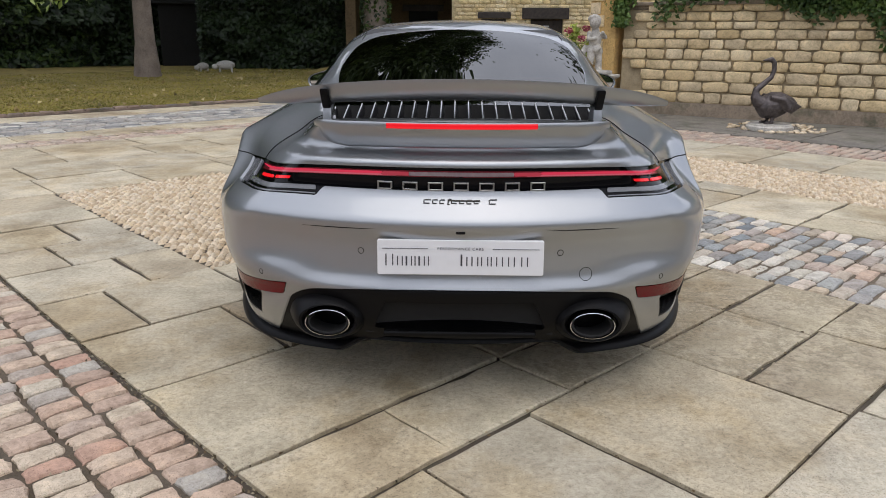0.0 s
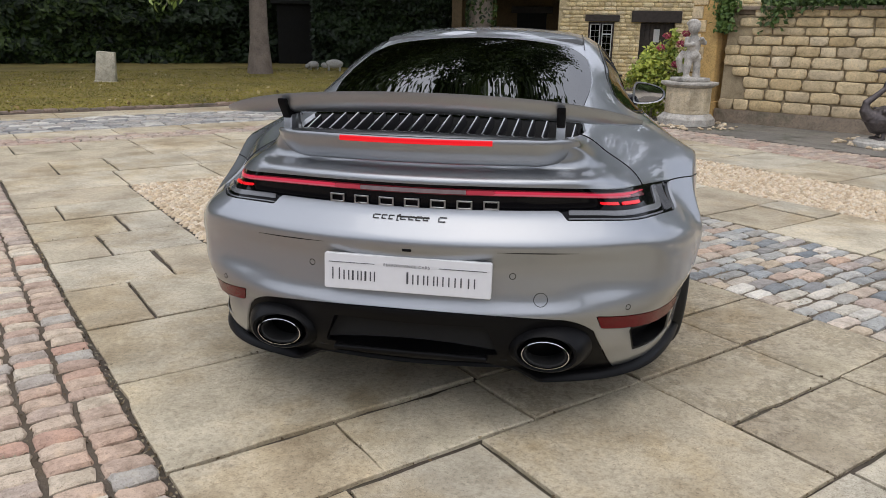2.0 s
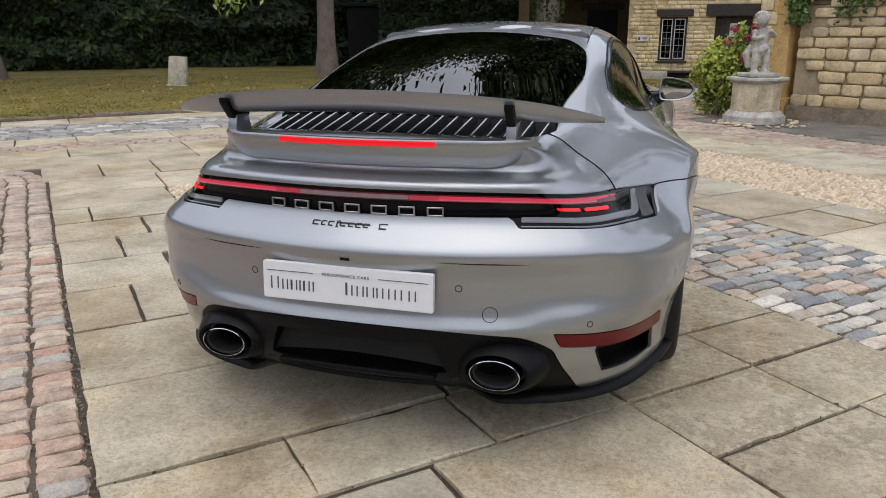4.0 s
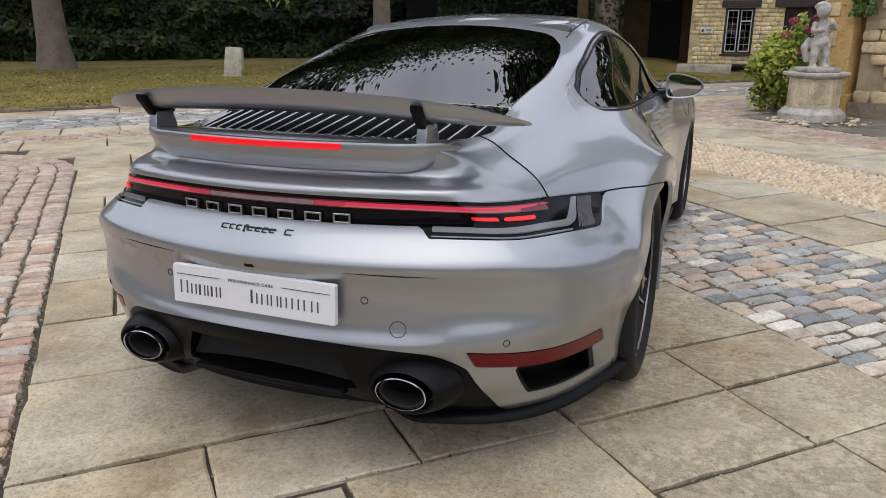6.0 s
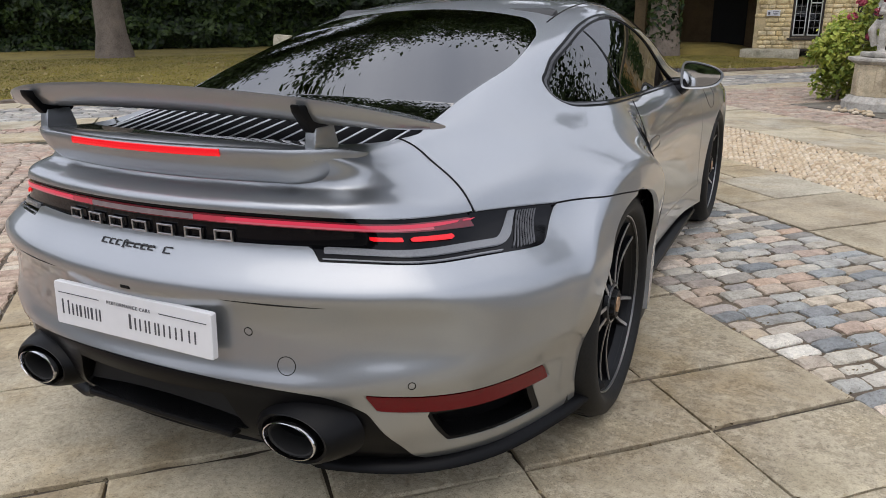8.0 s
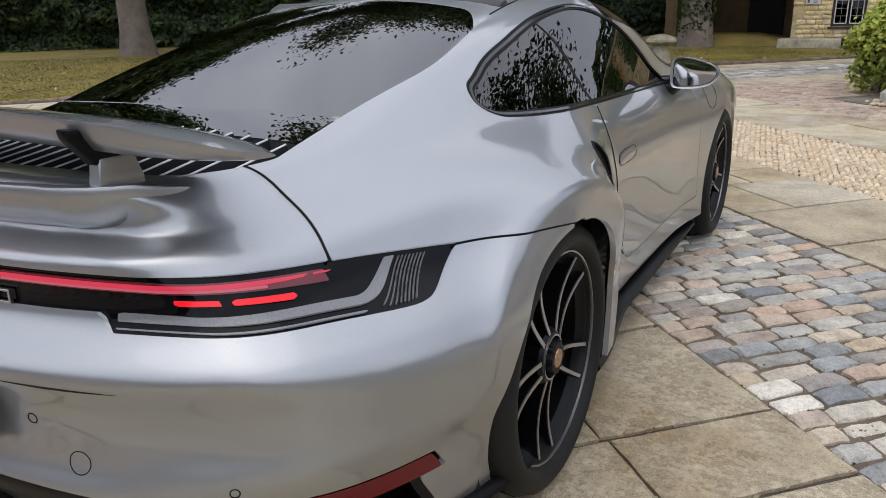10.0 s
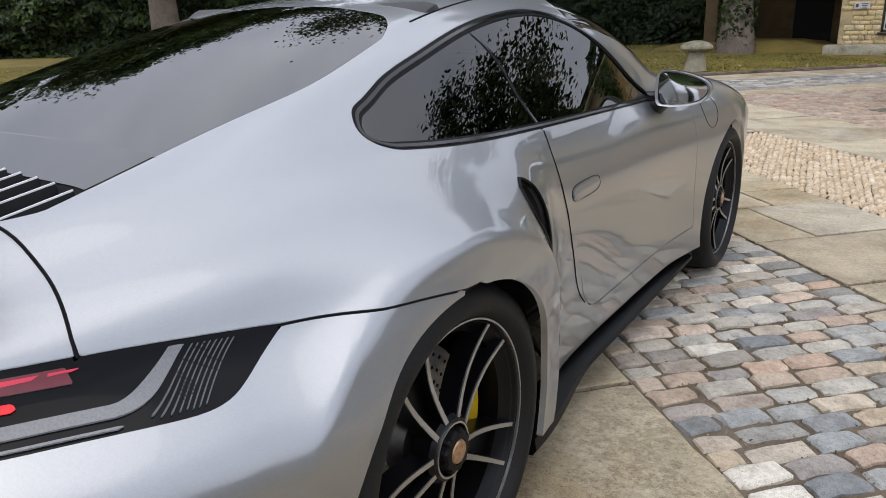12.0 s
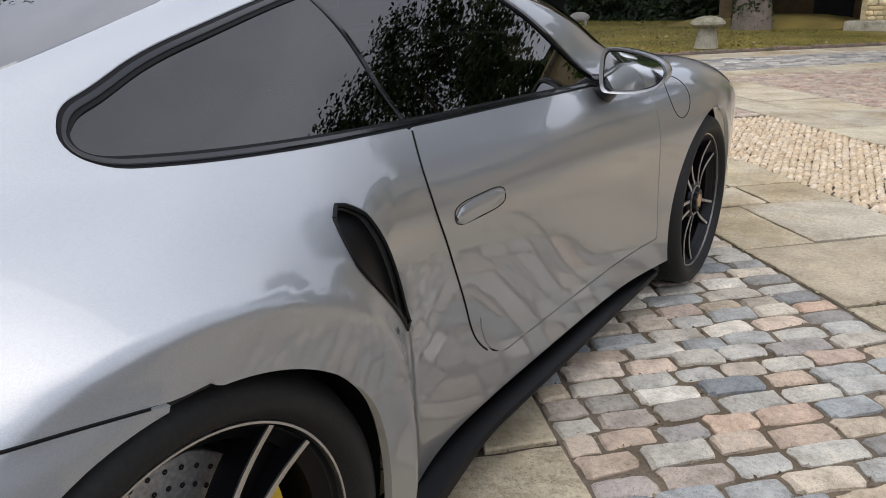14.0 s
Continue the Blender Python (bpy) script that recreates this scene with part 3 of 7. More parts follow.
panel("body_shell", car, PAINT, hoop, (-0.75, 3.46), (-106, 106), (0.0135, 0.9), shell_keep)
for side in (-1, 1):
    span = (35, 102) if side > 0 else (-102, -35)
    panel("door", car, PAINT, hoop, (0.66, 2.02), span, (0.014, 0.8), lambda p: both(door(p) + 0.0036, -side_glass(p) + GAP), label="silver door with a flush pull handle")
    glass = panel("side_window", car, GLASS, hoop, (0.0, 1.72), (28, 66) if side > 0 else (-66, -28), (0.02, 0.8), lambda p: even(side_glass, p) + 0.015, lift=-0.006, flange=0, label="dark tinted side glass", even_out=(1, 2, "flat"))
    panel("window_trim", car, TRIM, hoop, (0.0, 1.72), (26, 68) if side > 0 else (-68, -26), (0.01, 0.5), lambda p: both(side_glass(p) - 0.002, -even(side_glass, p) - 0.015), lift=-0.0025, flange=0.02, label="black rubber window surround")
    panel("window_bead", car, GLOSS_BLACK, hoop, (0.0, 1.72), (26, 68) if side > 0 else (-68, -26), (0.006, 0.35), lambda p: np.abs(even(side_glass, p) + 0.0065) - 0.0028, lift=0.0005, flange=0.004, label="raised black bead in the window surround")
    panel("window_pillar", car, GLOSS_BLACK, hoop, (0.6, 0.85), (28, 66) if side > 0 else (-66, -28), (0.003, 0.5),
          lambda p: both(side_glass(p) + 0.012, np.abs(p[..., 1] - 0.712 + 0.30 * (p[..., 2] - 0.92)) - 0.0045), lift=-0.003, flange=0.004)
    rim = []
    for s, turn in [(s, 1) for s in np.linspace(0.004, 0.312, 24)] + [(s, -1) for s in np.linspace(0.312, 0.004, 24)]:
        half = 0.050 * math.sqrt(min(1.0, s / 0.06)) * (1 - 0.82 * float(step01(0.05, 0.32, s)))
        w = turn * half + 0.006 * math.sin(s / 0.31 * math.pi)
        rim.append(on_body(side * 1.6, 0.352 + 0.534 * s - 0.8456 * w, 0.852 - 0.8456 * s - 0.534 * w, (-side, 0, 0))[0])
    seam("intake_rim", car, rim + rim[:1], 0.0045, SATIN_BLACK)
    panel("intake_slot", car, SATIN_BLACK, hoop, (0.26, 0.6), (48, 90) if side > 0 else (-90, -48), (0.008, 0.6), lambda p: intake(p) - 0.006, lift=-0.015, flange=0, label="dark air intake slot")
    # dark strip behind the door gap: the gap's shade put in as colour
    panel("door_seal", car, DARK, hoop, (0.66, 2.02), span, (0.016, 0.9), lambda p: both(np.abs(door(p)) - 0.014, -side_glass(p) + 0.004), lift=-0.011, flange=0)
# the same dark strips carry the shade behind the lid and bumper gaps
for side in (-1, 1):
    panel("lid_seal", car, DARK, globe, (0, 62) if side > 0 else (-62, 0), (9, 70), (1.0, 1.0), lambda p: both(np.abs(lid(p)) - 0.014, -rear_glass(p), -0.66 - p[..., 1], 0.3 - side * p[..., 0]), lift=-0.011, flange=0)
    panel("bumper_seal", car, DARK, fan, (0, 98) if side > 0 else (-98, 0), (0.68, 0.80), (1.0, 0.008), lambda p: both(np.abs(tail_piece(p)) - 0.014, -0.37 - p[..., 1], -arches(p), 0.3 - side * p[..., 0]), lift=-0.011, flange=0)
panel("rear_window", car, GLASS_REAR, hoop, (-0.33, 0.6), (-45, 45), (0.02, 1.0), lambda p: both(rear_glass(p) + GAP, -0.295 - p[..., 1]), flange=0.01, label="dark tinted rear window", even_out=(0, 1))
panel("engine_cover", car, GLASS_REAR, hoop, (-0.46, -0.27), (-50, 50), (0.015, 1.0), lambda p: both(rear_glass(p) + GAP, p[..., 1] + 0.299, -0.448 - p[..., 1]), flange=0, label="gloss black panel above the engine grille", even_out=(0, 1))
panel("grille_edge", car, DARK, hoop, (-0.46, -0.27), (-50, 50), (0.015, 1.0), lambda p: both(rear_glass(p) + GAP + 0.001, p[..., 1] + 0.43, -0.447 - p[..., 1]), lift=-0.003, flange=0.07)
panel("windscreen", car, GLASS, hoop, (1.2, 2.2), (-60, 60), (0.03, 1.5), lambda p: windscreen(p) + GAP, flange=0.01, label="tinted windscreen")
panel("engine_lid", car, PAINT, globe, (-62, 62), (9, 88), (0.8, 0.8), lambda p: both(lid(p) + GAP, -rear_glass(p) + GAP), label="silver engine lid with a kicked-up tail lip")
panel("rear_bumper", car, PAINT, fan, (-98, 98), (0.165, 0.80), (0.75, 0.0105),
      lambda p: both(tail_piece(p) + GAP, -arches(p), -diffuser(p) + GAP, -vent(p), -reflector(p) + 0.001, 0.205 - 0.04 * np.abs(p[..., 0]) - p[..., 2]), label="silver rear bumper with parking sensors")
panel("lamp_strip", car, STRIP, fan, (-85, 85), (0.69, 0.84), (0.75, 0.006), lambda p: strip(p) - 0.003, lift=-0.010, flange=0, label="gloss black tail lamp strip across the car")
for side in (-1, 1):
    def lit(p, lo, hi, y0, y1, x0=0.0, taper=0.0):
        x, y, z = split_xyz(p)
        return both(z - strip_top(y) + lo, strip_top(y) - hi + taper * step01(-0.78, -0.60, y) - z, y0 - y, y - y1, x0 - x, -p[..., 0] * side)
    span = (8, 80) if side > 0 else (-80, -8)
    panel("light_bar", car, RED_GLOW, fan, span, (0.74, 0.84), (0.6, 0.004), lambda p: lit(p, 0.0125, 0.0205, -1, -0.60, 0.25, 0.0065), lift=-0.003, flange=0.006, label="glowing red light bar")
    panel("light_bar_low", car, PINK_GLOW, fan, span, (0.74, 0.84), (0.6, 0.002), lambda p: lit(p, 0.0208, 0.0255, -1, -0.745, 0.20), lift=-0.004, flange=0.005, label="paler lower edge of the light bar")
    panel("light_bar_edge", car, RED_EDGE, fan, (0, 80) if side > 0 else (-80, 0), (0.74, 0.84), (0.6, 0.004), lambda p: lit(p, 0.009, 0.028, -1, -0.64), lift=-0.005, flange=0.006, label="dark red edge of the light bar")
    panel("brake_lamp", car, RED_BRIGHT, fan, span, (0.70, 0.80), (0.5, 0.004), lambda p: both(lit(p, 0.038, 0.047, -0.868, -0.82), -p[..., 0] * side), lift=-0.003, flange=0.005, label="lit red lamp segment")
    panel("brake_lamp", car, RED_BRIGHT, fan, span, (0.70, 0.80), (0.5, 0.004), lambda p: both(lit(p, 0.038, 0.047, -0.805, -0.71), -p[..., 0] * side), lift=-0.003, flange=0.005, label="lit red lamp segment")
    panel("light_guide", car, CLEAR_LENS, fan, span, (0.68, 0.80), (0.4, 0.003),
          lambda p: both(strip(p) + 0.006, np.abs(guide(p)) - 0.0065 - 0.005 * step01(-0.62, -0.55, p[..., 1]), 0.475 - p[..., 0] * side), lift=-0.004, flange=0.006, label="grey light guide bending round the lamp")
    panel("lower_line", car, CLEAR_LENS, fan, span, (0.68, 0.78), (0.6, 0.0012),
          lambda p: both(lamp_low(p[..., 1]) + 0.004 - p[..., 2], p[..., 2] - lamp_low(p[..., 1]) - 0.0065, 0.475 - p[..., 0] * side, p[..., 1] + 0.62), lift=-0.004, flange=0.005)
    for k in range(8):
        at = 0.025 + 0.0093 * k
        panel("lamp_fin", car, FIN, fan, (36, 72) if side > 0 else (-72, -36), (0.69, 0.79), (0.2, 0.0016),
              lambda p: both(strip(p) + 0.007, np.abs(guide(p) - at) - 0.0013, -0.585 - p[..., 1], -p[..., 0] * side), lift=-0.005, flange=0.006)
    panel("reflector", car, RED_LENS, fan, span, (0.3, 0.46), (0.6, 0.005), lambda p: both(reflector(p) + GAP, -p[..., 0] * side), lift=0.001, flange=0.01, label="dark red rear reflector")
    panel("vent_duct", car, SATIN_BLACK, fan, span, (0.2, 0.42), (0.8, 0.01), lambda p: both(vent(p) - 0.02, -p[..., 0] * side), lift=-0.055, flange=0, label="black air outlet")
    panel("vent_frame", car, SATIN_BLACK, fan, span, (0.2, 0.42), (0.5, 0.005), lambda p: both(vent(p), -vent(p) - 0.008, -p[..., 0] * side), lift=-0.004, flange=0.06)
for side in (-1, 1):
    panel("light_bar_fade", car, RED_DIM, fan, (0, 20) if side > 0 else (-20, 0), (0.79, 0.83), (0.6, 0.004), lambda p: both(p[..., 2] - strip_top(p[..., 1]) + 0.0125, strip_top(p[..., 1]) - 0.0245 - p[..., 2], 0.165 - p[..., 0] * side, p[..., 0] * side - 0.25), lift=-0.003, flange=0.006, label="faintly lit stretch of the light bar")
panel("light_bar_centre", car, DIM_BAR, fan, (-16, 16), (0.79, 0.83), (0.6, 0.004), lambda p: both(p[..., 2] - strip_top(p[..., 1]) + 0.0125, strip_top(p[..., 1]) - 0.0245 - p[..., 2], np.abs(p[..., 0]) - 0.165), lift=-0.003, flange=0.006, label="unlit middle of the light bar")
panel("diffuser", car, SATIN_BLACK, fan, (-60, 60), (0.165, 0.46), (0.75, 0.009),
      lambda p: both(diffuser(p) + GAP, 0.200 - p[..., 2] + 0.055 * (1 - step01(0.22, 0.36, np.abs(p[..., 0]))),
                     -both(np.abs(p[..., 0]) - 0.27 + 0.4 * (p[..., 2] - 0.33), p[..., 2] - 0.398, 0.292 - p[..., 2])), lift=-0.004, flange=0.05, label="black rear diffuser")
bm = bmesh.new()
_rows = []
for a in np.linspace(-84, 84, 113):
    q, ok = strike(*[np.array(v)[None] for v in fan(np.float64(a), np.float64(0.205))[:2]], 1.65)
    q = Vector(q[0])
    o = Vector((q.x, q.y + 0.1, 0)).normalized()
    rise = 0.055 * (1 - float(step01(0.30, 0.42, abs(q.x))))
    _rows.append([bm.verts.new(q + o * d + Vector((0, 0, z - 0.205 + rise))) for d, z in ((-0.03, 0.205), (0.004, 0.200), (0.020, 0.186), (0.022, 0.176), (0.006, 0.168), (-0.06, 0.166))])
for a, b in zip(_rows, _rows[1:]):
    for j in range(5):
        bm.faces.new((a[j], a[j + 1], b[j + 1], b[j]))
part("lip", bm, SATIN_BLACK, car, "black lower lip", smooth=True)


# ---- wing, grille, lamps, plate, exhausts ----
def rear_wing(parent):
    """The raised blade: trailing edge up, narrowing to swept tips."""
    bm = bmesh.new()
    rows = []
    n = 40
    for i in range(n + 1):
        x = -0.675 + 1.35 * i / n
        k = abs(x) / 0.675
        trail = -0.945 + 0.10 * k ** 2 + 0.06 * k ** 8
        lead = -0.615 - 0.05 * k ** 2 - 0.04 * k ** 10
        ht, hl = 1.096 - 0.045 * k ** 2 - 0.03 * k ** 6, 1.013 - 0.012 * k ** 2
        ring = []
        for s, up in ((0, 0.0), (0.06, 0.012), (0.3, 0.022), (0.6, 0.018), (0.88, 0.006), (1, 0.0), (1.0, -0.007), (0.965, -0.028), (0.91, -0.045), (0.8, -0.046), (0.6, -0.035), (0.3, -0.018), (0.06, -0.008)):
            y = lead + (trail - lead) * s
            z = hl + (ht - hl) * s ** 1.35 + up * (1 - 0.75 * k ** 6)
            ring.append(bm.verts.new((x, y, z)))
        rows.append(ring)
    for a, b in zip(rows, rows[1:]):
        for j in range(len(a)):
            bm.faces.new((a[j], a[(j + 1) % len(a)], b[(j + 1) % len(a)], b[j]))
    bm.faces.new(rows[0]), bm.faces.new(rows[-1])
    return part("wing", bm, PAINT, parent, "raised silver rear wing blade", smooth=True)


wing = rear_wing(car)
for side in (-1, 1):
    x = 0.432 * side
    side_on = Matrix.Translation((x, 0, 0)) @ Matrix(((0, 0, 1, 0), (1, 0, 0, 0), (0, 1, 0, 0), (0, 0, 0, 1)))
    foot = prism([(-0.880, 0.935), (-0.782, 0.935), (-0.790, 0.97), (-0.800, 1.010), (-0.872, 1.010), (-0.876, 0.97)], -0.014, 0.014, m=side_on)
    bmesh.ops.bevel(foot, geom=foot.edges[:], offset=0.005, segments=3, affect="EDGES", profile=0.5)
    part("wing_strut", foot, PAINT, car, "silver wing strut", smooth=True)
    top = prism([(-0.878, 0.998), (-0.795, 0.998), (-0.765, 1.028), (-0.80, 1.048), (-0.922, 1.064), (-0.918, 1.046)], -0.013, 0.013, m=side_on)
    bmesh.ops.bevel(top, geom=top.edges[:], offset=0.005, segments=2, affect="EDGES", profile=0.5)
    part("strut_head", top, SATIN_BLACK, car, "black wing hinge bracket", smooth=True)

# tail lip: a crisp fixed ledge across the engine lid, under the wing
def lip_line():
    """The lip's edge in plan with its inward way: straight, then round both corners and forward."""
    half = [((x, -0.963 + 0.33 * x * x), (0.0, 1.0)) for x in np.linspace(0, 0.335, 22)]
    x0, y0, r = 0.335, half[-1][0][1], 0.16
    half += [((x0 + r * math.sin(t), y0 + r - r * math.cos(t)), (-math.sin(t), math.cos(t))) for t in np.linspace(0.15, math.pi / 2, 14)]
    half += [((x0 + r, y0 + r + d), (-1.0, 0.0)) for d in (0.02, 0.045, 0.07, 0.10)]
    return [((-x, y), (-i, j)) for (x, y), (i, j) in half[:0:-1]] + half


bm = bmesh.new()
_rows = []
for (x, y), (i, j) in lip_line():
    drop = 0.16 * max(0.0, abs(x) - 0.42) ** 1.4 + 0.22 * max(0.0, y + 0.84)
    _rows.append([bm.verts.new((x + i * d, y + j * d, z - drop)) for d, z in ((0.06, 0.957), (0.012, 0.966), (0.003, 0.964), (0, 0.957), (0.003, 0.944), (0.014, 0.920), (0.026, 0.902), (0.038, 0.889), (0.052, 0.880), (0.08, 0.874))])
for a, b in zip(_rows, _rows[1:]):
    for j in range(8):
        bm.faces.new((a[j], a[j + 1], b[j + 1], b[j]))
bm.faces.new(_rows[0]), bm.faces.new(_rows[-1])
part("tail_lip", bm, PAINT, car, "fixed silver tail lip", smooth=True)

# grille slats run with the slope, over a dark well
panel("grille_well", car, DARK, hoop, (-0.84, -0.42), (-60, 60), (0.02, 1.5), lambda p: grille(p) - 0.01, lift=-0.075, flange=0)
for i in range(20):
    x = (i - 9.5) * 0.0488
    y0 = min(float(grille_end(x)) + 0.06, -0.56)
    low, _n2 = on_body(x, y0, 1.4, (0, 0, -1))
    high, _n2 = on_body(x * 1.02, -0.452, 1.4, (0, 0, -1))
    low, high = low - Vector((0, 0, 0.020)), high + Vector((0, 0, 0.008 - 0.016 * (abs(x) / 0.46) ** 4))
    top_pts = [low.lerp(high, k / 3) for k in range(4)]
    bm = bmesh.new()
    rings = []
    for q in top_pts:
        rings.append([bm.verts.new(q + Vector(d)) for d in ((-0.0035, 0, 0.002), (0.0035, 0, 0.002), (0.010, 0, -0.03), (0.003, 0, -0.03))])
    for a, b in zip(rings, rings[1:]):
        for j in range(4):
            bm.faces.new((a[j], a[(j + 1) % 4], b[(j + 1) % 4], b[j]))
    bm.faces.new(rings[0]), bm.faces.new(rings[-1])
    part("grille_slat", bm, SLAT_SIDE, car)
    edge = sweep([q + Vector((0, 0, 0.003)) for q in top_pts], 0.0024, 6)
    part("slat_edge", edge, SLAT, car, "bright slat edge", smooth=True)

bm = bmesh.new()
_rows = []
for x in np.linspace(-0.236, 0.236, 25):
    q = Vector((x, -0.9605 + 0.33 * x * x, 0.953))
    _rows.append([bm.verts.new(q + Vector(d)) for d in ((0, 0.01, 0.009), (0, -0.005, 0.008), (0, -0.007, 0), (0, -0.005, -0.008), (0, 0.01, -0.009))])
for a, b in zip(_rows, _rows[1:]):
    for j in range(4):
        bm.faces.new((a[j], a[j + 1], b[j + 1], b[j]))
bm.faces.new(_rows[0]), bm.faces.new(_rows[-1])
part("high_brake_light", bm, RED_BRIGHT, car, "lit red high brake light in the tail lip", smooth=True)


def surface_frame(q, nrm, up=(0, 0, 1)):
    """A pose on the skin: z outward, y as near up as can be."""
    z = Vector(nrm).normalized()
    x = Vector(up).cross(z).normalized()
    y = z.cross(x)
    m = Matrix((x, y, z)).transposed().to_4x4()
    m.translation = q
    return m


# number plate with the dealer's name as bars
plate_tilt = pose(0, -1.047, 0.557, 90 - 4, 0, 0)
plate = part("licence_plate", prism([(x * 0.26, y * 0.0555) for x, y in ((-0.985, -1), (0.985, -1), (1, -0.93), (1, 0.93), (0.985, 1), (-0.985, 1), (-1, 0.93), (-1, -0.93))], -0.012, 0.004, m=plate_tilt, bevel=0.002), PLATE, car, "white show plate with dark bars for its name")
bm = bmesh.new()
for x0, wide, tall in [(-0.235, 0.026, 0.037), (-0.199, 0.020, 0.030), (-0.172, 0.007, 0.030), (-0.155, 0.016, 0.030), (-0.132, 0.007, 0.030), (-0.115, 0.018, 0.030), (0.0, 0.007, 0.037), (0.018, 0.021, 0.030), (0.052, 0.017, 0.030), (0.083, 0.016, 0.030),
                       (0.111, 0.023, 0.030), (0.148, 0.023, 0.030), (0.189, 0.023, 0.030)]:
    for at in (x0 + 0.0025, x0 + wide - 0.0025):
        box((0.0036, tall, 0.0016), (at, -0.026 + tall / 2, 0.0048), bm=bm, m=plate_tilt)
part("lettering", bm, INK, plate, kind="stuff")
bm = bmesh.new()
for x0, x1 in ((-0.245, -0.10), (0.10, 0.245)):
    box((x1 - x0, 0.0016, 0.0016), ((x0 + x1) / 2, 0.0285, 0.0048), bm=bm, m=plate_tilt)
part("rule_line", bm, INK, plate, kind="stuff")
words = bpy.data.curves.new("small_words", "FONT")
words.body, words.size, words.align_x, words.extrude, words.space_character = "PERFORMANCE CARS", 0.0125, "CENTER", 0.0005, 1.25
words.materials.append(INK)
words_ob = new("small_words", words)
words_ob.matrix_world = plate_tilt @ pose(0, 0.0245, 0.005)
words_ob.parent = plate

# maker's name on the strip: seven hollow silver blocks, not lettered
for i in range(7):
    x = (i - 3) * 0.0805
    q, nrm = on_body(x, -1.6, 0.7685, (0, 1, 0))
    m = surface_frame(q, nrm)
    bm = bmesh.new()
    for at, size in (((0, 0.011), (0.048, 0.0046)), ((0, -0.011), (0.048, 0.0046)), ((-0.0215, 0), (0.005, 0.0225)), ((0.0215, 0), (0.005, 0.0225))):
        box((*size, 0.007), (*at, -0.002), bm=bm, m=m, bevel=0.0008, segments=1)
    part("maker_block", bm, SILVER, car, "satin silver block of the maker's name")
# model badge as slanted dark bars
for x, wide, tall in ((-0.098, 0.020, 0.012), (-0.076, 0.014, 0.012), (-0.056, 0.014, 0.012), (-0.036, 0.008, 0.018), (-0.022, 0.018, 0.010), (0.0, 0.016, 0.010), (0.02, 0.016, 0.012), (0.04, 0.016, 0.010), (0.085, 0.022, 0.014)):
    q, nrm = on_body(x * 1.12 + 0.004, -1.6, 0.724, (0, 1, 0))
    m = surface_frame(q, nrm)
    bm = bmesh.new()
    for dy in (-0.5, 0.5):
        box((wide, 0.0032, 0.004), (0.3 * dy * tall, dy * tall, 0.001), bm=bm, m=m, bevel=0.0006, segments=1)
    box((0.0034, tall, 0.004), (-wide / 2, 0, 0.001), bm=bm, m=m, bevel=0.0006, segments=1)
    part("badge_bar", bm, GLOSS_BLACK, car)
badge_line = [on_body(x, -1.6, 0.729 - 0.012 * (x + 0.04), (0, 1, 0))[0] + Vector((0, -0.003, 0)) for x in np.linspace(-0.04, 0.06, 7)]
part("badge_stroke", sweep(badge_line, 0.0022, 6), GLOSS_BLACK, car, smooth=True)

# crease under the lamps, sensors and towing cover
for x0, x1 in ((-0.51, -0.27), (0.27, 0.51)):
    pts = [on_body(x, -1.6, 0.641 - 0.02 * (abs(x) - 0.27), (0, 1, 0))[0] for x in np.linspace(x0, x1, 13)]
    seam("bumper_crease", car, pts, [0.0004 + 0.0016 * math.sin(math.pi * i / 12) for i in range(13)], SATIN_BLACK)


def ring_on(name, x, y, z, toward, radius, wire, material, label=""):
    q, nrm = on_body(x, y, z, toward)
    m = surface_frame(q, nrm)
    pts = []
    for k in range(33):
        a = 2 * math.pi * k / 32
        p = m @ Vector((radius * math.cos(a), radius * math.sin(a), 0.25))
        d, _ = on_body(*p, -nrm)
        pts.append(d)
    return seam(name, car, pts, wire, material, label)


for x in (-0.318, 0.318):
    ring_on("parking_sensor", x, -1.6, 0.562, (0, 1, 0), 0.0095, 0.0012, SATIN_BLACK, "round parking sensor")
    ring_on("parking_sensor", x * 2.12, -1.6, 0.452, (0, 1, 0), 0.0085, 0.0012, SATIN_BLACK, "round parking sensor")
ring_on("tow_cover", 0.405, -1.6, 0.487, (0, 1, 0), 0.0215, 0.0011, SATIN_BLACK, "round towing eye cover")
part("plate_camera", box((0.03, 0.016, 0.010), (0, -1.043, 0.637), bevel=0.003), SATIN_BLACK, car)
ring_on("fuel_flap", 1.6, 2.13, 0.80, (-1, 0, 0), 0.078, 0.0016, SATIN_BLACK, "round fuel flap seam")

# oval exhaust tips in bulged black shrouds
for side in (-1, 1):
    m = Matrix.Translation((0.43 * side, -1.0, 0.325)) @ Matrix.Rotation(radians(90), 4, "X") @ Matrix.Diagonal((1.0, 0.62, 1, 1))
    shroud = lathe([(0.142, -0.07), (0.126, -0.03), (0.108, 0.004), (0.096, 0.015), (0.087, 0.012), (0.081, -0.02)], 48, m=m)
    part("exhaust_shroud", shroud, SATIN_BLACK, car, "bulged black exhaust surround", smooth=True)
    tip = lathe([(0.074, -0.10), (0.0748, 0.022), (0.0732, 0.028), (0.0700, 0.029), (0.0678, 0.024), (0.066, -0.10)], 48, m=m)
    part("exhaust_tip", tip, CHROME, car, "polished oval exhaust tip", smooth=True)
    part("exhaust_bore", lathe([(0.0662, 0.018), (0.060, 0.016), (0.058, -0.10), (0.0005, -0.11)], 40, m=m), DARK, car, smooth=True)
part("diffuser_recess", box((0.62, 0.22, 0.15), (0, -0.86, 0.345)), DARK, car)
part("diffuser_blade", box((0.50, 0.10, 0.018), (0, -0.965, 0.284), bevel=0.006), SATIN_BLACK, car)


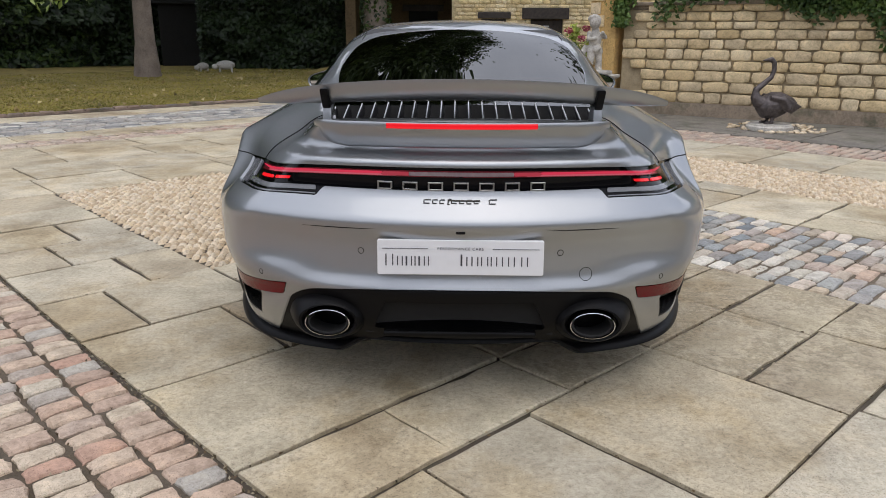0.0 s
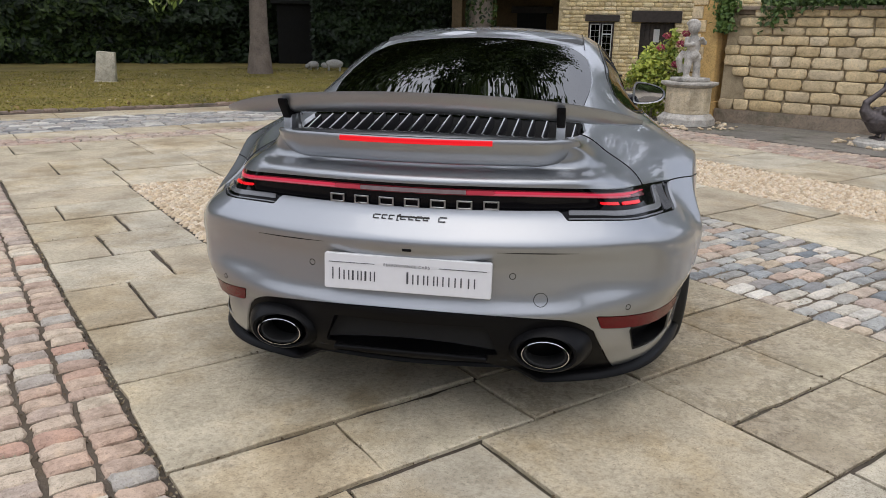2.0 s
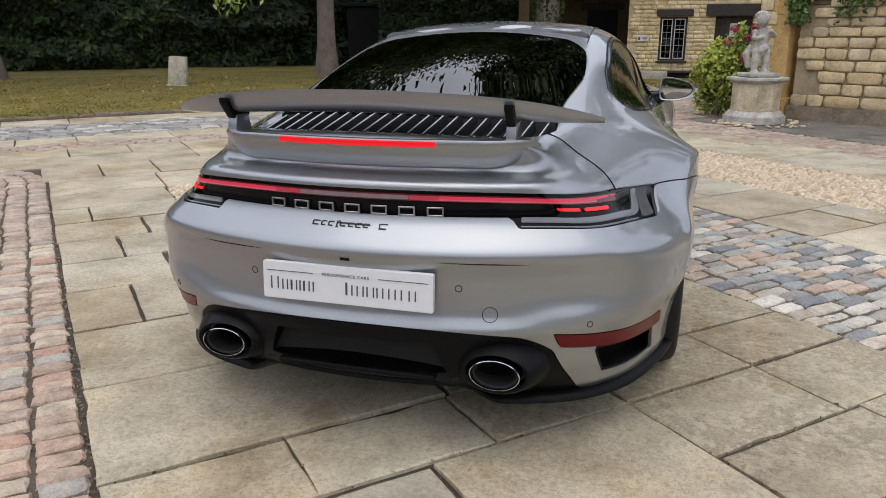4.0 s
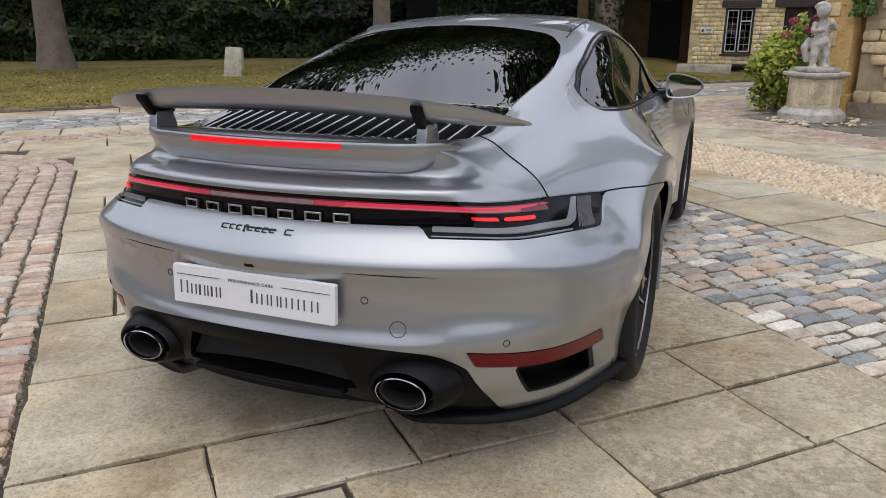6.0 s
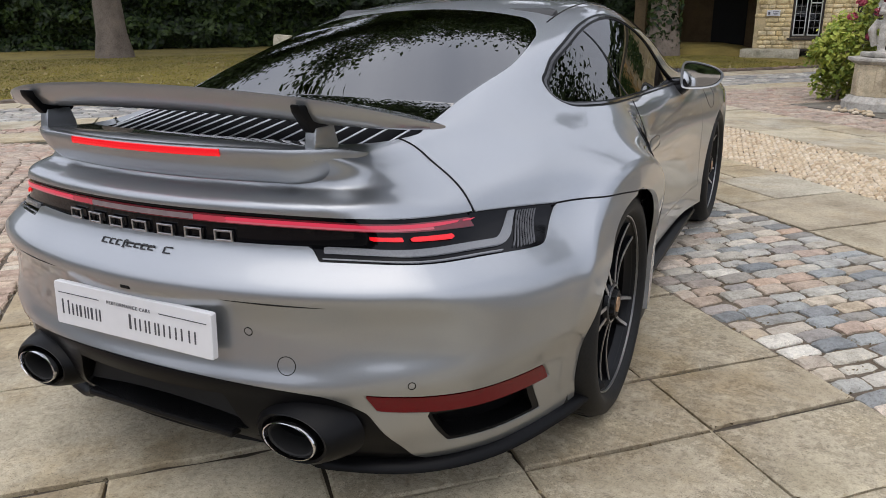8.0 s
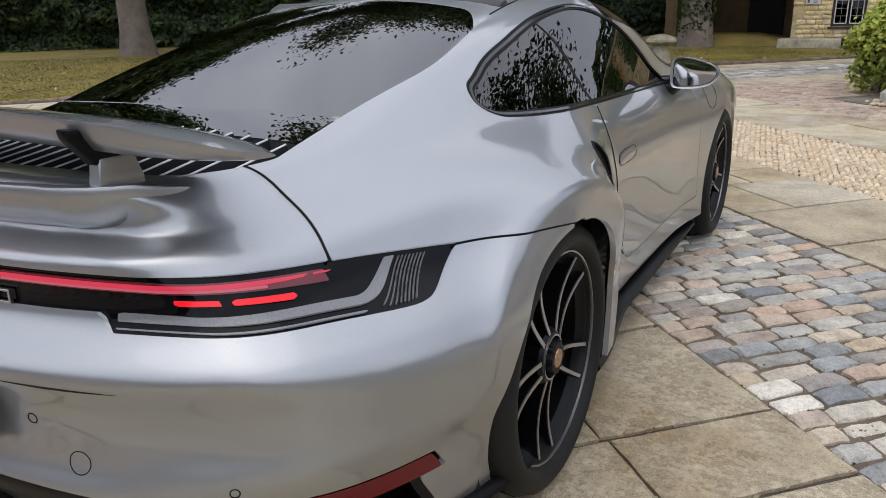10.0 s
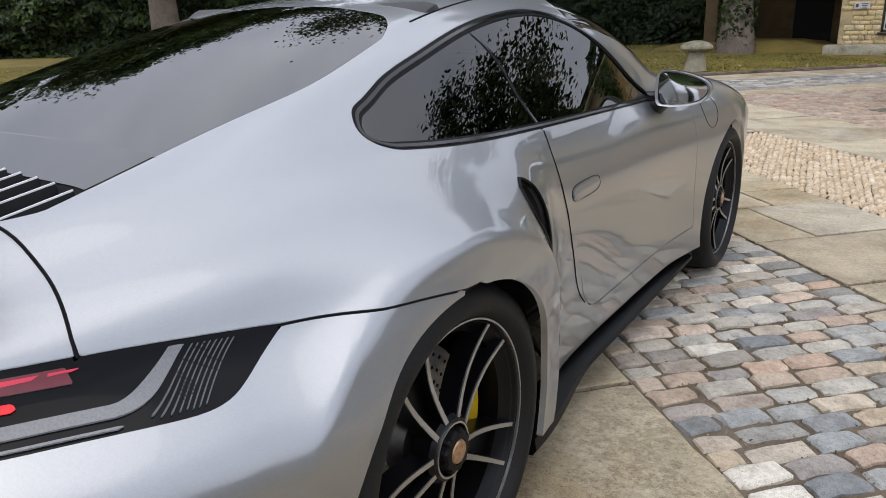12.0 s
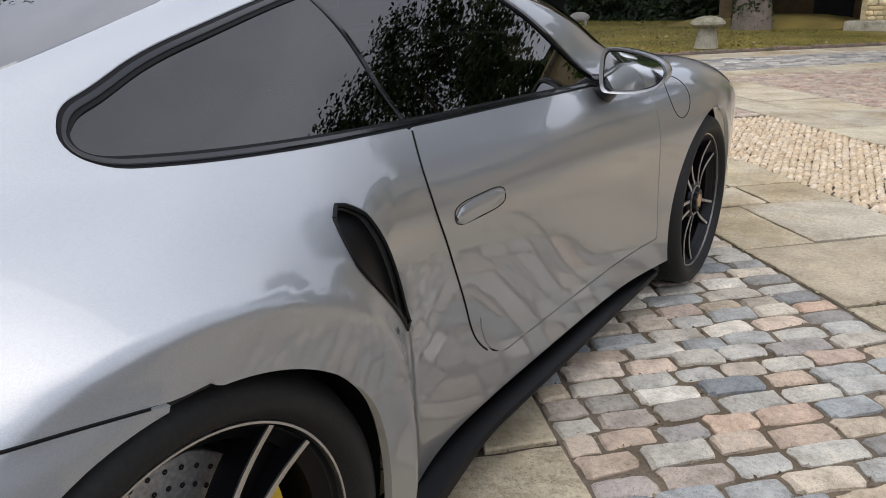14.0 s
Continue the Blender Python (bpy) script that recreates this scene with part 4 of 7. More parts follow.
# ---- wheels ----
def wheel(radius, rim, width, x_face, label):
    """Tyre, black rim with five forked spokes, machined faces, centre lock, disc and caliper. The outer face looks along +x."""
    w = thing("wheel", label=label)
    turn = Matrix.Rotation(radians(90), 4, "Y")
    h = width / 2
    tyre = lathe([(rim - 0.012, -h + 0.02), (rim + 0.012, -h + 0.004), (radius - 0.05, -h - 0.004), (radius - 0.016, -h + 0.012), (radius - 0.002, -h + 0.045), (radius, 0), (radius - 0.002, h - 0.045), (radius - 0.016, h - 0.012),
                  (radius - 0.034, h - 0.001), (radius - 0.05, h + 0.003), (rim + 0.022, h + 0.000), (rim + 0.012, h - 0.010), (rim + 0.003, h - 0.022), (rim - 0.012, h - 0.04)], 96, m=turn)
    t = part("tyre", tyre, RUBBER, w, "black low-profile tyre", smooth=True)
    # sidewall ribs and tread cuts
    bm = bmesh.new()
    for k in range(60):
        a = 2 * math.pi * k / 60
        box((0.03, 0.0026, 0.006), (h - 0.060, 0, radius - 0.0032), bm=bm, m=Matrix.Rotation(a, 4, "X"))
    part("tread_cut", bm, DARK, t, kind="stuff")
    barrel = lathe([(rim - 0.006, h - 0.030), (rim - 0.014, h - 0.045), (rim - 0.035, h - 0.06), (rim - 0.04, 0), (rim - 0.03, -h + 0.02)], 80, m=turn)
    r = part("rim", barrel, RIM_BLACK, w, "gloss black rim with machined spokes", smooth=True)
    part("rim_edge", lathe([(rim + 0.002, h - 0.023), (rim + 0.001, h - 0.0195), (rim - 0.0028, h - 0.020), (rim - 0.003, h - 0.026)], 96, m=turn), RIM_FACE, r, "bright machined rim edge", smooth=True)
    for k in range(5):
        a0 = 2 * math.pi * k / 5 + 0.80
        for s in (-1, 1):
            body_bm, face_bm = bmesh.new(), bmesh.new()
            stations = []
            for j in range(9):
                q = j / 8
                rad = 0.062 + (rim - 0.008 - 0.062) * q
                ang = a0 + s * (0.019 + 0.028 * q) / rad
                wide = 0.0060 - 0.0012 * q
                face = x_face - 0.012 - 0.016 * math.sin(q * math.pi * 0.9) + 0.010 * q
                stations.append((rad, ang, wide, face))
            for bm2, front, back, grow in ((body_bm, -0.001, -0.048, 0.0035), (face_bm, 0.0016, -0.001, 0.0)):
                rings = []
                for rad, ang, wide, face in stations:
                    c = Vector((0, math.cos(ang) * rad, math.sin(ang) * rad))
                    tan = Vector((0, -math.sin(ang), math.cos(ang)))
                    rings.append([bm2.verts.new(c + tan * sx * (wide + g) + Vector((face + d, 0, 0))) for sx, d, g in ((-1, front, grow * 0.4), (1, front, grow * 0.4), (1, back, grow), (-1, back, grow))])
                for u, v in zip(rings, rings[1:]):
                    for j in range(4):
                        bm2.faces.new((u[j], u[(j + 1) % 4], v[(j + 1) % 4], v[j]))
                bm2.faces.new(rings[0]), bm2.faces.new(rings[-1])
            sp = part("spoke", body_bm, RIM_BLACK, r)
            part("spoke_face", face_bm, RIM_FACE, w, "bright machined spoke face")
        web = bmesh.new()
        ring_a = [web.verts.new((x_face - 0.045, rad * math.cos(a0 + t), rad * math.sin(a0 + t))) for rad, t in ((0.07, -0.24), (0.07, 0.24), (rim * 0.6, 0.19), (rim - 0.02, 0.165), (rim - 0.02, -0.165), (rim * 0.6, -0.19))]
        web.faces.new(ring_a)
        bmesh.ops.solidify(web, geom=web.faces[:], thickness=0.012)
        part("spoke_web", web, RIM_BLACK, r)
    hub = lathe([(0.075, x_face - 0.06), (0.075, x_face - 0.02), (0.066, x_face - 0.010), (0.0605, x_face - 0.010)], 48, m=turn)
    part("hub", hub, RIM_BLACK, w, smooth=True)
    part("hub_ring", lathe([(0.0605, x_face - 0.012), (0.0605, x_face - 0.006), (0.056, x_face - 0.006), (0.056, x_face - 0.012)], 48, m=turn), RIM_FACE, w, smooth=True)
    nut = lathe([(0.0535, x_face - 0.02), (0.048, x_face + 0.000), (0.044, x_face + 0.006), (0.028, x_face + 0.007), (0.027, x_face + 0.003)], 40, m=turn)
    for v in nut.verts:
        k = int(round(math.atan2(v.co.z, v.co.y) / (2 * math.pi) * 40)) % 4
        if k < 2 and math.hypot(v.co.y, v.co.z) > 0.035:
            v.co.y, v.co.z = v.co.y * 0.9, v.co.z * 0.9
    n2 = part("centre_lock", nut, SATIN_BLACK, w, "notched black centre lock nut")
    part("centre_cap", lathe([(0.0272, x_face + 0.004), (0.024, x_face + 0.009), (0.0005, x_face + 0.010)], 32, m=turn), COPPER, w, "worn copper-toned centre cap", smooth=True)
    disc = lathe([(0.09, x_face - 0.11), (0.2, x_face - 0.11), (0.2, x_face - 0.145), (0.09, x_face - 0.145)], 64, m=turn, closed=True)
    d = part("brake_disc", disc, DISC, w, "drilled grey brake disc", smooth=True)
    bm = bmesh.new()
    for k in range(40):
        for rr, off in ((0.125, 0), (0.15, 0.05), (0.178, 0.1)):
            a = 2 * math.pi * k / 40 + off
            lathe([(0.0005, 0), (0.0042, 0), (0.0042, -0.004)], 8, bm=bm, m=Matrix.Translation((x_face - 0.1085, rr * math.cos(a), rr * math.sin(a))) @ turn)
    part("disc_hole", bm, DARK, d)
    part("disc_bell", lathe([(0.0005, x_face - 0.085), (0.07, x_face - 0.085), (0.092, x_face - 0.108)], 40, m=turn), plain_bell, w, smooth=True)
    arc = [radians(-42 + 6 * k) for k in range(12)]
    shape = [(0.214 * math.cos(t), 0.214 * math.sin(t)) for t in arc] + [(0.148 * math.cos(t), 0.148 * math.sin(t)) for t in arc[::-1]]
    cal = prism(shape, x_face - 0.155, x_face - 0.072, m=Matrix(((0, 0, 1, 0), (1, 0, 0, 0), (0, 1, 0, 0), (0, 0, 0, 1))), bevel=0.012)
    part("caliper", cal, YELLOW, w, "yellow brake caliper", smooth=True)
    return w


plain_bell = plain("dark_hub_metal", (0.09, 0.085, 0.08), 0.4, metal=0.7)
for name_y, hub_z, radius, rim, width, outer in ((0.0, 0.361, 0.361, 0.278, 0.305, 0.938), (2.45, 0.343, 0.343, 0.264, 0.25, 0.898)):
    for side in (1, -1):
        w = wheel(radius, rim, width, width / 2 - 0.026, "twin-spoke black alloy wheel with centre lock") if side > 0 else copy_thing(w, pose(0, 0, 0))
        w.parent = car
        w.matrix_world = pose(side * (outer - width / 2), name_y, hub_z + 0.001, 0, 0, 0 if side > 0 else 180)
        well = lathe([(0.44, -0.36), (0.43, 0.0), (0.41 if name_y == 0 else 0.39, 0.015)], 48, m=Matrix.Translation((side * (outer - 0.07), name_y, hub_z)) @ Matrix.Rotation(radians(90 * side), 4, "Y"))
        lathe([(0.0005, -0.36), (0.44, -0.36)], 48, bm=well, m=Matrix.Translation((side * (outer - 0.07), name_y, hub_z)) @ Matrix.Rotation(radians(90 * side), 4, "Y"))
        cut = [f for f in well.faces if f.calc_center_median().z < 0.15]
        bmesh.ops.delete(well, geom=cut, context="FACES")
        part("wheel_liner", well, DARK, car)


def round_loop(points, n):
    """A smooth closed line through the points."""
    p, out = np.array(points, float), []
    k = len(p)
    for i in range(k):
        a, b, c, d = p[i - 1], p[i], p[(i + 1) % k], p[(i + 2) % k]
        for t in np.arange(n) / n:
            out.append(tuple(0.5 * (2 * b + (c - a) * t + (2 * a - 5 * b + 4 * c - d) * t * t + (3 * b - a - 3 * c + d) * t ** 3)))
    return out


# ---- sills, mirrors, handles, roof seams, cabin ----
for side in (-1, 1):
    rows = []
    bm = bmesh.new()
    for y in np.linspace(0.365, 2.06, 37):
        flare = 0.062 * (1 - float(step01(0.40, 0.92, y)))
        rows.append([bm.verts.new((side * (v + flare * k), y, z + (flare * 0.35 if z > 0.16 else 0))) for v, z, k in ((0.80, 0.180, 0.4), (0.838, 0.175, 0.8), (0.853, 0.168, 1), (0.857, 0.156, 1), (0.846, 0.140, 1), (0.74, 0.134, 0.3))])
    for a, b in zip(rows, rows[1:]):
        for j in range(5):
            bm.faces.new((a[j], a[j + 1], b[j + 1], b[j]))
    bm.faces.new(rows[0]), bm.faces.new(rows[-1])
    part("side_skirt", bm, SATIN_BLACK, car, "dark side skirt", smooth=True)
    # door mirror
    arm = sweep([(side * 0.755, 1.66, 0.865), (side * 0.80, 1.63, 0.885), (side * 0.835, 1.60, 0.905)], [0.055, 0.040, 0.030], 14)
    part("mirror_foot", arm, GLOSS_BLACK, car, "black mirror stalk", smooth=True)
    shell = bmesh.new()
    outline = [(0.80, 0.885), (0.83, 0.872), (0.90, 0.874), (0.955, 0.888), (0.983, 0.915), (0.985, 0.945), (0.955, 0.972), (0.89, 0.993), (0.83, 1.001), (0.803, 0.992), (0.795, 0.95)]
    outline = round_loop(outline, 4)
    cx, cz = 0.885, 0.937
    rings = []
    for y, k in ((1.585, 0.86), (1.578, 0.93), (1.575, 0.98), (1.58, 1.0), (1.605, 1.0), (1.65, 0.93), (1.69, 0.74), (1.71, 0.45), (1.716, 0.1)):
        rings.append([shell.verts.new((side * (cx + (px - cx) * k), y + 0.10 * (px - 0.8) * (1 if y < 1.6 else 0.4), cz + (pz - cz) * k)) for px, pz in outline])
    for a, b in zip(rings, rings[1:]):
        for j in range(len(a)):
            shell.faces.new((a[j], a[(j + 1) % len(a)], b[(j + 1) % len(a)], b[j]))
    shell.faces.new(rings[-1])
    for e in shell.edges:
        e.smooth = True
    housing = part("door_mirror", shell, PAINT, car, "silver door mirror housing", smooth=True)
    gl = bmesh.new()
    dome = []
    for k in (1.0, 0.8, 0.6, 0.4, 0.2):
        dome.append([gl.verts.new((side * (cx + (px - cx) * 0.875 * k), 1.586 + 0.10 * (cx + (px - cx) * k - 0.8) + 0.01 * (pz - cz) * k - 0.0014 * (1 - k * k), cz + (pz - cz) * 0.83 * k)) for px, pz in outline])
    for a, b in zip(dome, dome[1:]):
        for j in range(len(a)):
            gl.faces.new((a[j], a[(j + 1) % len(a)], b[(j + 1) % len(a)], b[j]))
    gl.faces.new(dome[-1])
    part("mirror_glass", gl, MIRROR, housing, "convex mirror glass", smooth=True)
    ring = bmesh.new()
    ra = [ring.verts.new((side * (cx + (px - cx) * 0.90), 1.5815 + 0.10 * (px - 0.8), cz + (pz - cz) * 0.87)) for px, pz in outline]
    rb = [ring.verts.new((side * (cx + (px - cx) * 0.86), 1.5845 + 0.10 * (px - 0.8), cz + (pz - cz) * 0.815)) for px, pz in outline]
    for j in range(len(ra)):
        ring.faces.new((ra[j], ra[(j + 1) % len(ra)], rb[(j + 1) % len(ra)], rb[j]))
    part("mirror_bezel", ring, GLOSS_BLACK, housing)
    # dark tubes laid along the panel gaps draw their shade as colour
    pts = [on_body(side * 1.6, float(door_back(np.float64(z))), z, (-side, 0, 0))[0] for z in np.linspace(0.908, 0.36, 36)]
    seam("door_gap", car, pts, 0.0026, TRIM)
    pts = []
    for x in np.linspace(0.492, 0.706, 16):
        k = (x - 0.48) / 0.22
        k = min(max(k, 0), 1)
        pts.append(on_body(side * x, -0.60 + 0.025 * math.sin(k * math.pi) - 0.022 * k, 1.4, (0, 0, -1))[0])
    seam("lid_gap", car, pts, 0.003, TRIM)
    pts = [on_body(side * 1.6, y, 0.7635 - 0.026 * max(0.0, (y + 0.36) / 0.33) ** 2, (-side, 0, 0))[0] for y in np.linspace(-0.36, -0.06, 16)]
    seam("bumper_gap", car, pts, 0.0022, TRIM)
    # flush pull handle
    bm = bmesh.new()
    rows = []
    for k in range(11):
        y = 0.755 + 0.205 * k / 10
        tall = 0.021 * math.sqrt(max(0.05, 1 - (2 * k / 10 - 1) ** 6)) * (1 - 0.45 * float(step01(0.6, 1.0, k / 10)))
        zc = 0.722 + 0.008 * (k / 10)
        line = []
        for v in (-1, -0.6, 0, 0.6, 1):
            q, nrm = on_body(side * 1.5, y, zc + tall * v, (-side, 0, 0))
            line.append(bm.verts.new(q + nrm * (0.0035 * (1 - abs(v) ** 3) + 0.0015)))
        rows.append(line)
    for a, b in zip(rows, rows[1:]):
        for j in range(4):
            bm.faces.new((a[j], a[j + 1], b[j + 1], b[j]))
    part("door_handle", bm, PAINT, car, "silver pull handle", smooth=True)
    pts = []
    for k in range(25):
        a = 2 * math.pi * k / 24
        y, z = 0.858 + 0.108 * math.copysign(abs(math.cos(a)) ** 0.5, math.cos(a)), 0.726 + 0.024 * math.copysign(abs(math.sin(a)) ** 0.7, math.sin(a))
        pts.append(on_body(side * 1.5, y, z, (-side, 0, 0))[0])
    seam("handle_seam", car, pts, 0.0014, SATIN_BLACK)
    pts = [on_body(side * (0.487 - 0.03 * (y - 0.5)), y, 1.7, (0, 0, -1))[0] for y in np.linspace(0.50, 1.30, 17)]
    seam("roof_seam", car, pts, 0.003, SATIN_BLACK)

# unseen plates added below the car to block light from the ground there
part("underbody", box((1.1, 3.7, 0.05), (0, 1.25, 0.165), bevel=0.01), DARK, car)
part("undertray", box((1.10, 0.40, 0.03), (0, -0.62, 0.20), bevel=0.01), DARK, car)
part("cabin_floor", box((1.35, 1.9, 0.2), (0, 1.15, 0.40), bevel=0.03), LEATHER, car)
part("rear_shelf", box((1.2, 0.9, 0.1), (0, 0.05, 0.83), bevel=0.03), LEATHER, car)
part("dashboard", box((1.36, 0.35, 0.16), (0, 1.78, 0.84), bevel=0.05), LEATHER, car, smooth=True)
for side in (-1, 1):
    bm = box((0.48, 0.50, 0.14), (0.36 * side, 1.10, 0.54), bevel=0.05)
    box((0.48, 0.14, 0.52), (0, 0, 0.26), bm=bm, m=pose(0.36 * side, 0.83, 0.58, 18, 0, 0), bevel=0.05)
    box((0.26, 0.10, 0.20), (0, 0, 0.60), bm=bm, m=pose(0.36 * side, 0.83, 0.58, 18, 0, 0), bevel=0.04)
    part("seat", bm, LEATHER, car, "black leather sports seat", smooth=True)
m = pose(0.36, 1.50, 0.86, 68, 0, 0)
sw = sweep([m @ Vector((0.18 * math.cos(a), 0.18 * math.sin(a), 0)) for a in np.linspace(0, 2 * math.pi, 33)], 0.015, 10)
ball((0.06, 0.06, 0.025), (0, 0, -0.01), sw, m)
for a in (0.1, math.pi - 0.1, -math.pi / 2):
    sweep([m @ Vector((0.05 * math.cos(a), 0.05 * math.sin(a), 0)), m @ Vector((0.17 * math.cos(a), 0.17 * math.sin(a), 0))], 0.014, 8, bm=sw)
part("steering_wheel", sw, LEATHER, car, "black steering wheel", smooth=True)


# ---- ground: the court is laid out on axes turned 45 degrees to the car ----
R2 = math.sqrt(0.5)


def court(u, v, z=0.0):
    return ((u - v) * R2, (u + v) * R2, z)


rng = np.random.default_rng(7)
SOIL = stone("pale_gravel", [(0.20, 0.175, 0.14), (0.23, 0.20, 0.16)], bump=0.01, blotch=2.0)
JOINT = stone("sandy_joint", [(0.055, 0.045, 0.034), (0.075, 0.06, 0.045)], bump=0.008, grain=80, blotch=9, moss=(0.04, 0.045, 0.02))
FLAG = stone("york_stone", [(0.415, 0.362, 0.265), (0.465, 0.412, 0.308), (0.375, 0.322, 0.235), (0.445, 0.388, 0.282), (0.395, 0.357, 0.284), (0.485, 0.428, 0.324), (0.35, 0.297, 0.216)], rough=0.78, grain=55, bump=0.007, blotch=2.6, stains=0.85, pale=1.2, crust=0.35)
FLAG_BROWN = stone("brown_york_stone", [(0.347, 0.297, 0.216), (0.386, 0.333, 0.246), (0.314, 0.264, 0.192), (0.370, 0.314, 0.226)], rough=0.78, grain=55, bump=0.010, blotch=3.2, stains=0.95, pale=1.25, crust=0.8)
SETT = stone("granite_sett", [(0.54, 0.50, 0.43), (0.20, 0.225, 0.24), (0.41, 0.32, 0.245), (0.42, 0.39, 0.33), (0.165, 0.185, 0.20), (0.44, 0.36, 0.26), (0.62, 0.59, 0.52), (0.46, 0.325, 0.235), (0.28, 0.295, 0.295), (0.50, 0.46, 0.38)], rough=0.72, grain=70, bump=0.009, blotch=12)
BRICK = stone("worn_paving_brick", [(0.40, 0.255, 0.192), (0.46, 0.365, 0.278), (0.37, 0.27, 0.211), (0.50, 0.425, 0.326), (0.42, 0.30, 0.226), (0.34, 0.315, 0.278), (0.52, 0.455, 0.360)], rough=0.85, grain=60, bump=0.010, blotch=10)
BRICK_FAR = stone("worn_paving_brick_far", [(0.35, 0.245, 0.195), (0.42, 0.335, 0.265), (0.33, 0.27, 0.225), (0.46, 0.385, 0.31)], island=True, bump=0.006, blotch=8)
SETT_FAR = stone("granite_sett_far", [(0.44, 0.42, 0.37), (0.16, 0.165, 0.17), (0.36, 0.33, 0.29), (0.24, 0.24, 0.235), (0.5, 0.48, 0.43)], island=True, bump=0.006, blotch=8)
PEBBLE = stone("cream_pebble", [(0.46, 0.36, 0.24), (0.58, 0.48, 0.34), (0.40, 0.30, 0.19), (0.62, 0.54, 0.42), (0.50, 0.40, 0.28)], island=True, rough=0.6, grain=60, bump=0.002, blotch=14)
DIRT = stone("sett_dirt", [(0.115, 0.092, 0.068), (0.14, 0.113, 0.085)], bump=0.012, grain=90, blotch=6, stains=0.8)
BRICK_DIRT = stone("brick_grout", [(0.085, 0.068, 0.05), (0.11, 0.088, 0.065)], bump=0.012, grain=90, blotch=6, stains=0.8)
DARK_FLAG = stone("dark_slab", [(0.16, 0.15, 0.13), (0.20, 0.18, 0.155), (0.14, 0.132, 0.118)], rough=0.75, grain=30, bump=0.006, blotch=3, moss=(0.05, 0.06, 0.03))
GRASS_SOIL = stone("lawn_soil", [(0.17, 0.135, 0.036), (0.21, 0.16, 0.045)], bump=0.02, grain=50, blotch=1.2)

link("ground", [(-400, -400, -0.09), (400, -400, -0.09), (400, 400, -0.09), (-400, 400, -0.09)], [(0, 1, 2, 3)], SOIL, kind="structure", label="pale packed gravel around the court", category="ground")
bed = link("pavement", [court(*c, -0.016) for c in ((-12, -9), (9.6, -9), (9.6, 10.2), (-12, 10.2))], [(0, 1, 2, 3)], JOINT, kind="structure", label="stone court of flags, setts and pebbles", category="pavement")


def slab_mesh(name, corners, low, high, material, worn=0.006, drop=0.004):
    """A slab with a worn rim; corners run round in the plane."""
    c = np.array(corners, float)
    mid = c.mean(0)
    inner = c + (mid - c) / np.linalg.norm(mid - c, axis=1, keepdims=True) * worn * 1.4
    k = len(c)
    verts = [(*p, low) for p in c] + [(*p, high - drop) for p in c] + [(*p, high) for p in inner]
    faces = [tuple(range(2 * k, 3 * k))]
    for i in range(k):
        j = (i + 1) % k
        faces += [(i, j, k + j, k + i), (k + i, k + j, 2 * k + j, 2 * k + i)]
    me = bpy.data.meshes.new(name)
    me.from_pydata([tuple(map(float, v)) for v in verts], [], faces)
    me.materials.append(material)
    return me


grit_at = []


def lay_flag(u0, u1, v0, v1, material=FLAG, name="flagstone", joint=0.003):
    """One flagstone between court lines."""
    if material is FLAG and u1 < 1.5 and u0 > -0.9 and v1 < 0.8 and u0 + v0 * 0.6 > -0.9:
        material = FLAG_BROWN
    j = joint + rng.uniform(0, 0.006, 4)
    pts = [(u0 + j[0], v0 + j[1]), (u1 - j[2], v0 + j[1]), (u1 - j[2], v1 - j[3]), (u0 + j[0], v1 - j[3])]
    pts = [(a + rng.normal(0, 0.004), b + rng.normal(0, 0.004)) for a, b in pts]
    # nibbled edges, with a chipped corner here and there
    ring = []
    for i in range(4):
        p, q = np.array(pts[i]), np.array(pts[(i + 1) % 4])
        side = np.linalg.norm(q - p)
        n = max(4, int(side / 0.085))
        inward = np.array([-(q - p)[1], (q - p)[0]]) / side
        for k in range(n):
            bite = abs(rng.normal(0, 0.0028)) + (rng.uniform(0.004, 0.012) if rng.uniform() < 0.06 else 0.0)
            ring.append(p + (q - p) * np.clip((k + (rng.uniform(-0.3, 0.3) if k else 0.0)) / n, 0, 1) + inward * bite)
    if u1 < 3.8 and u0 > -1.6 and -1.8 < v0 < 2.5:
        for i in range(len(ring)):
            for _ in range(rng.integers(0, 4)):
                grit_at.append(court(*(ring[i] + (ring[i - 1] - ring[i]) * rng.uniform(0, 1) + rng.normal(0, 0.006, 2)), rng.uniform(-0.010, -0.002)))
    ring = [court(*p)[:2] for p in ring]
    h = rng.normal(0, 0.0018)
    ob = new(name, slab_mesh(name, ring, -0.03, h, material))
    ob.parent = bed
    return ob


def lay_row(u0, u1, v0, v1, joints=None, material=FLAG, lengths=(0.5, 1.05)):
    if joints is None:
        joints, u = [], u0 + rng.uniform(0.3, 0.9)
        while u < u1 - 0.35:
            joints.append(u)
            u += rng.uniform(*lengths)
    ends = [u0, *joints, u1]
    for a, b in zip(ends, ends[1:]):
        lay_flag(a, b, v0, v1, material)


EDGE_L, CORNER_V, CORNER_R = -1.445, 6.1, 1.4


def brick_edge(v):
    """Where the brick ground ends, rounding its far corner."""
    c = CORNER_V - CORNER_R
    if v <= c:
        return EDGE_L
    return EDGE_L - CORNER_R + math.sqrt(max(0.0, CORNER_R ** 2 - (v - c) ** 2)) if v < CORNER_V else -12.0


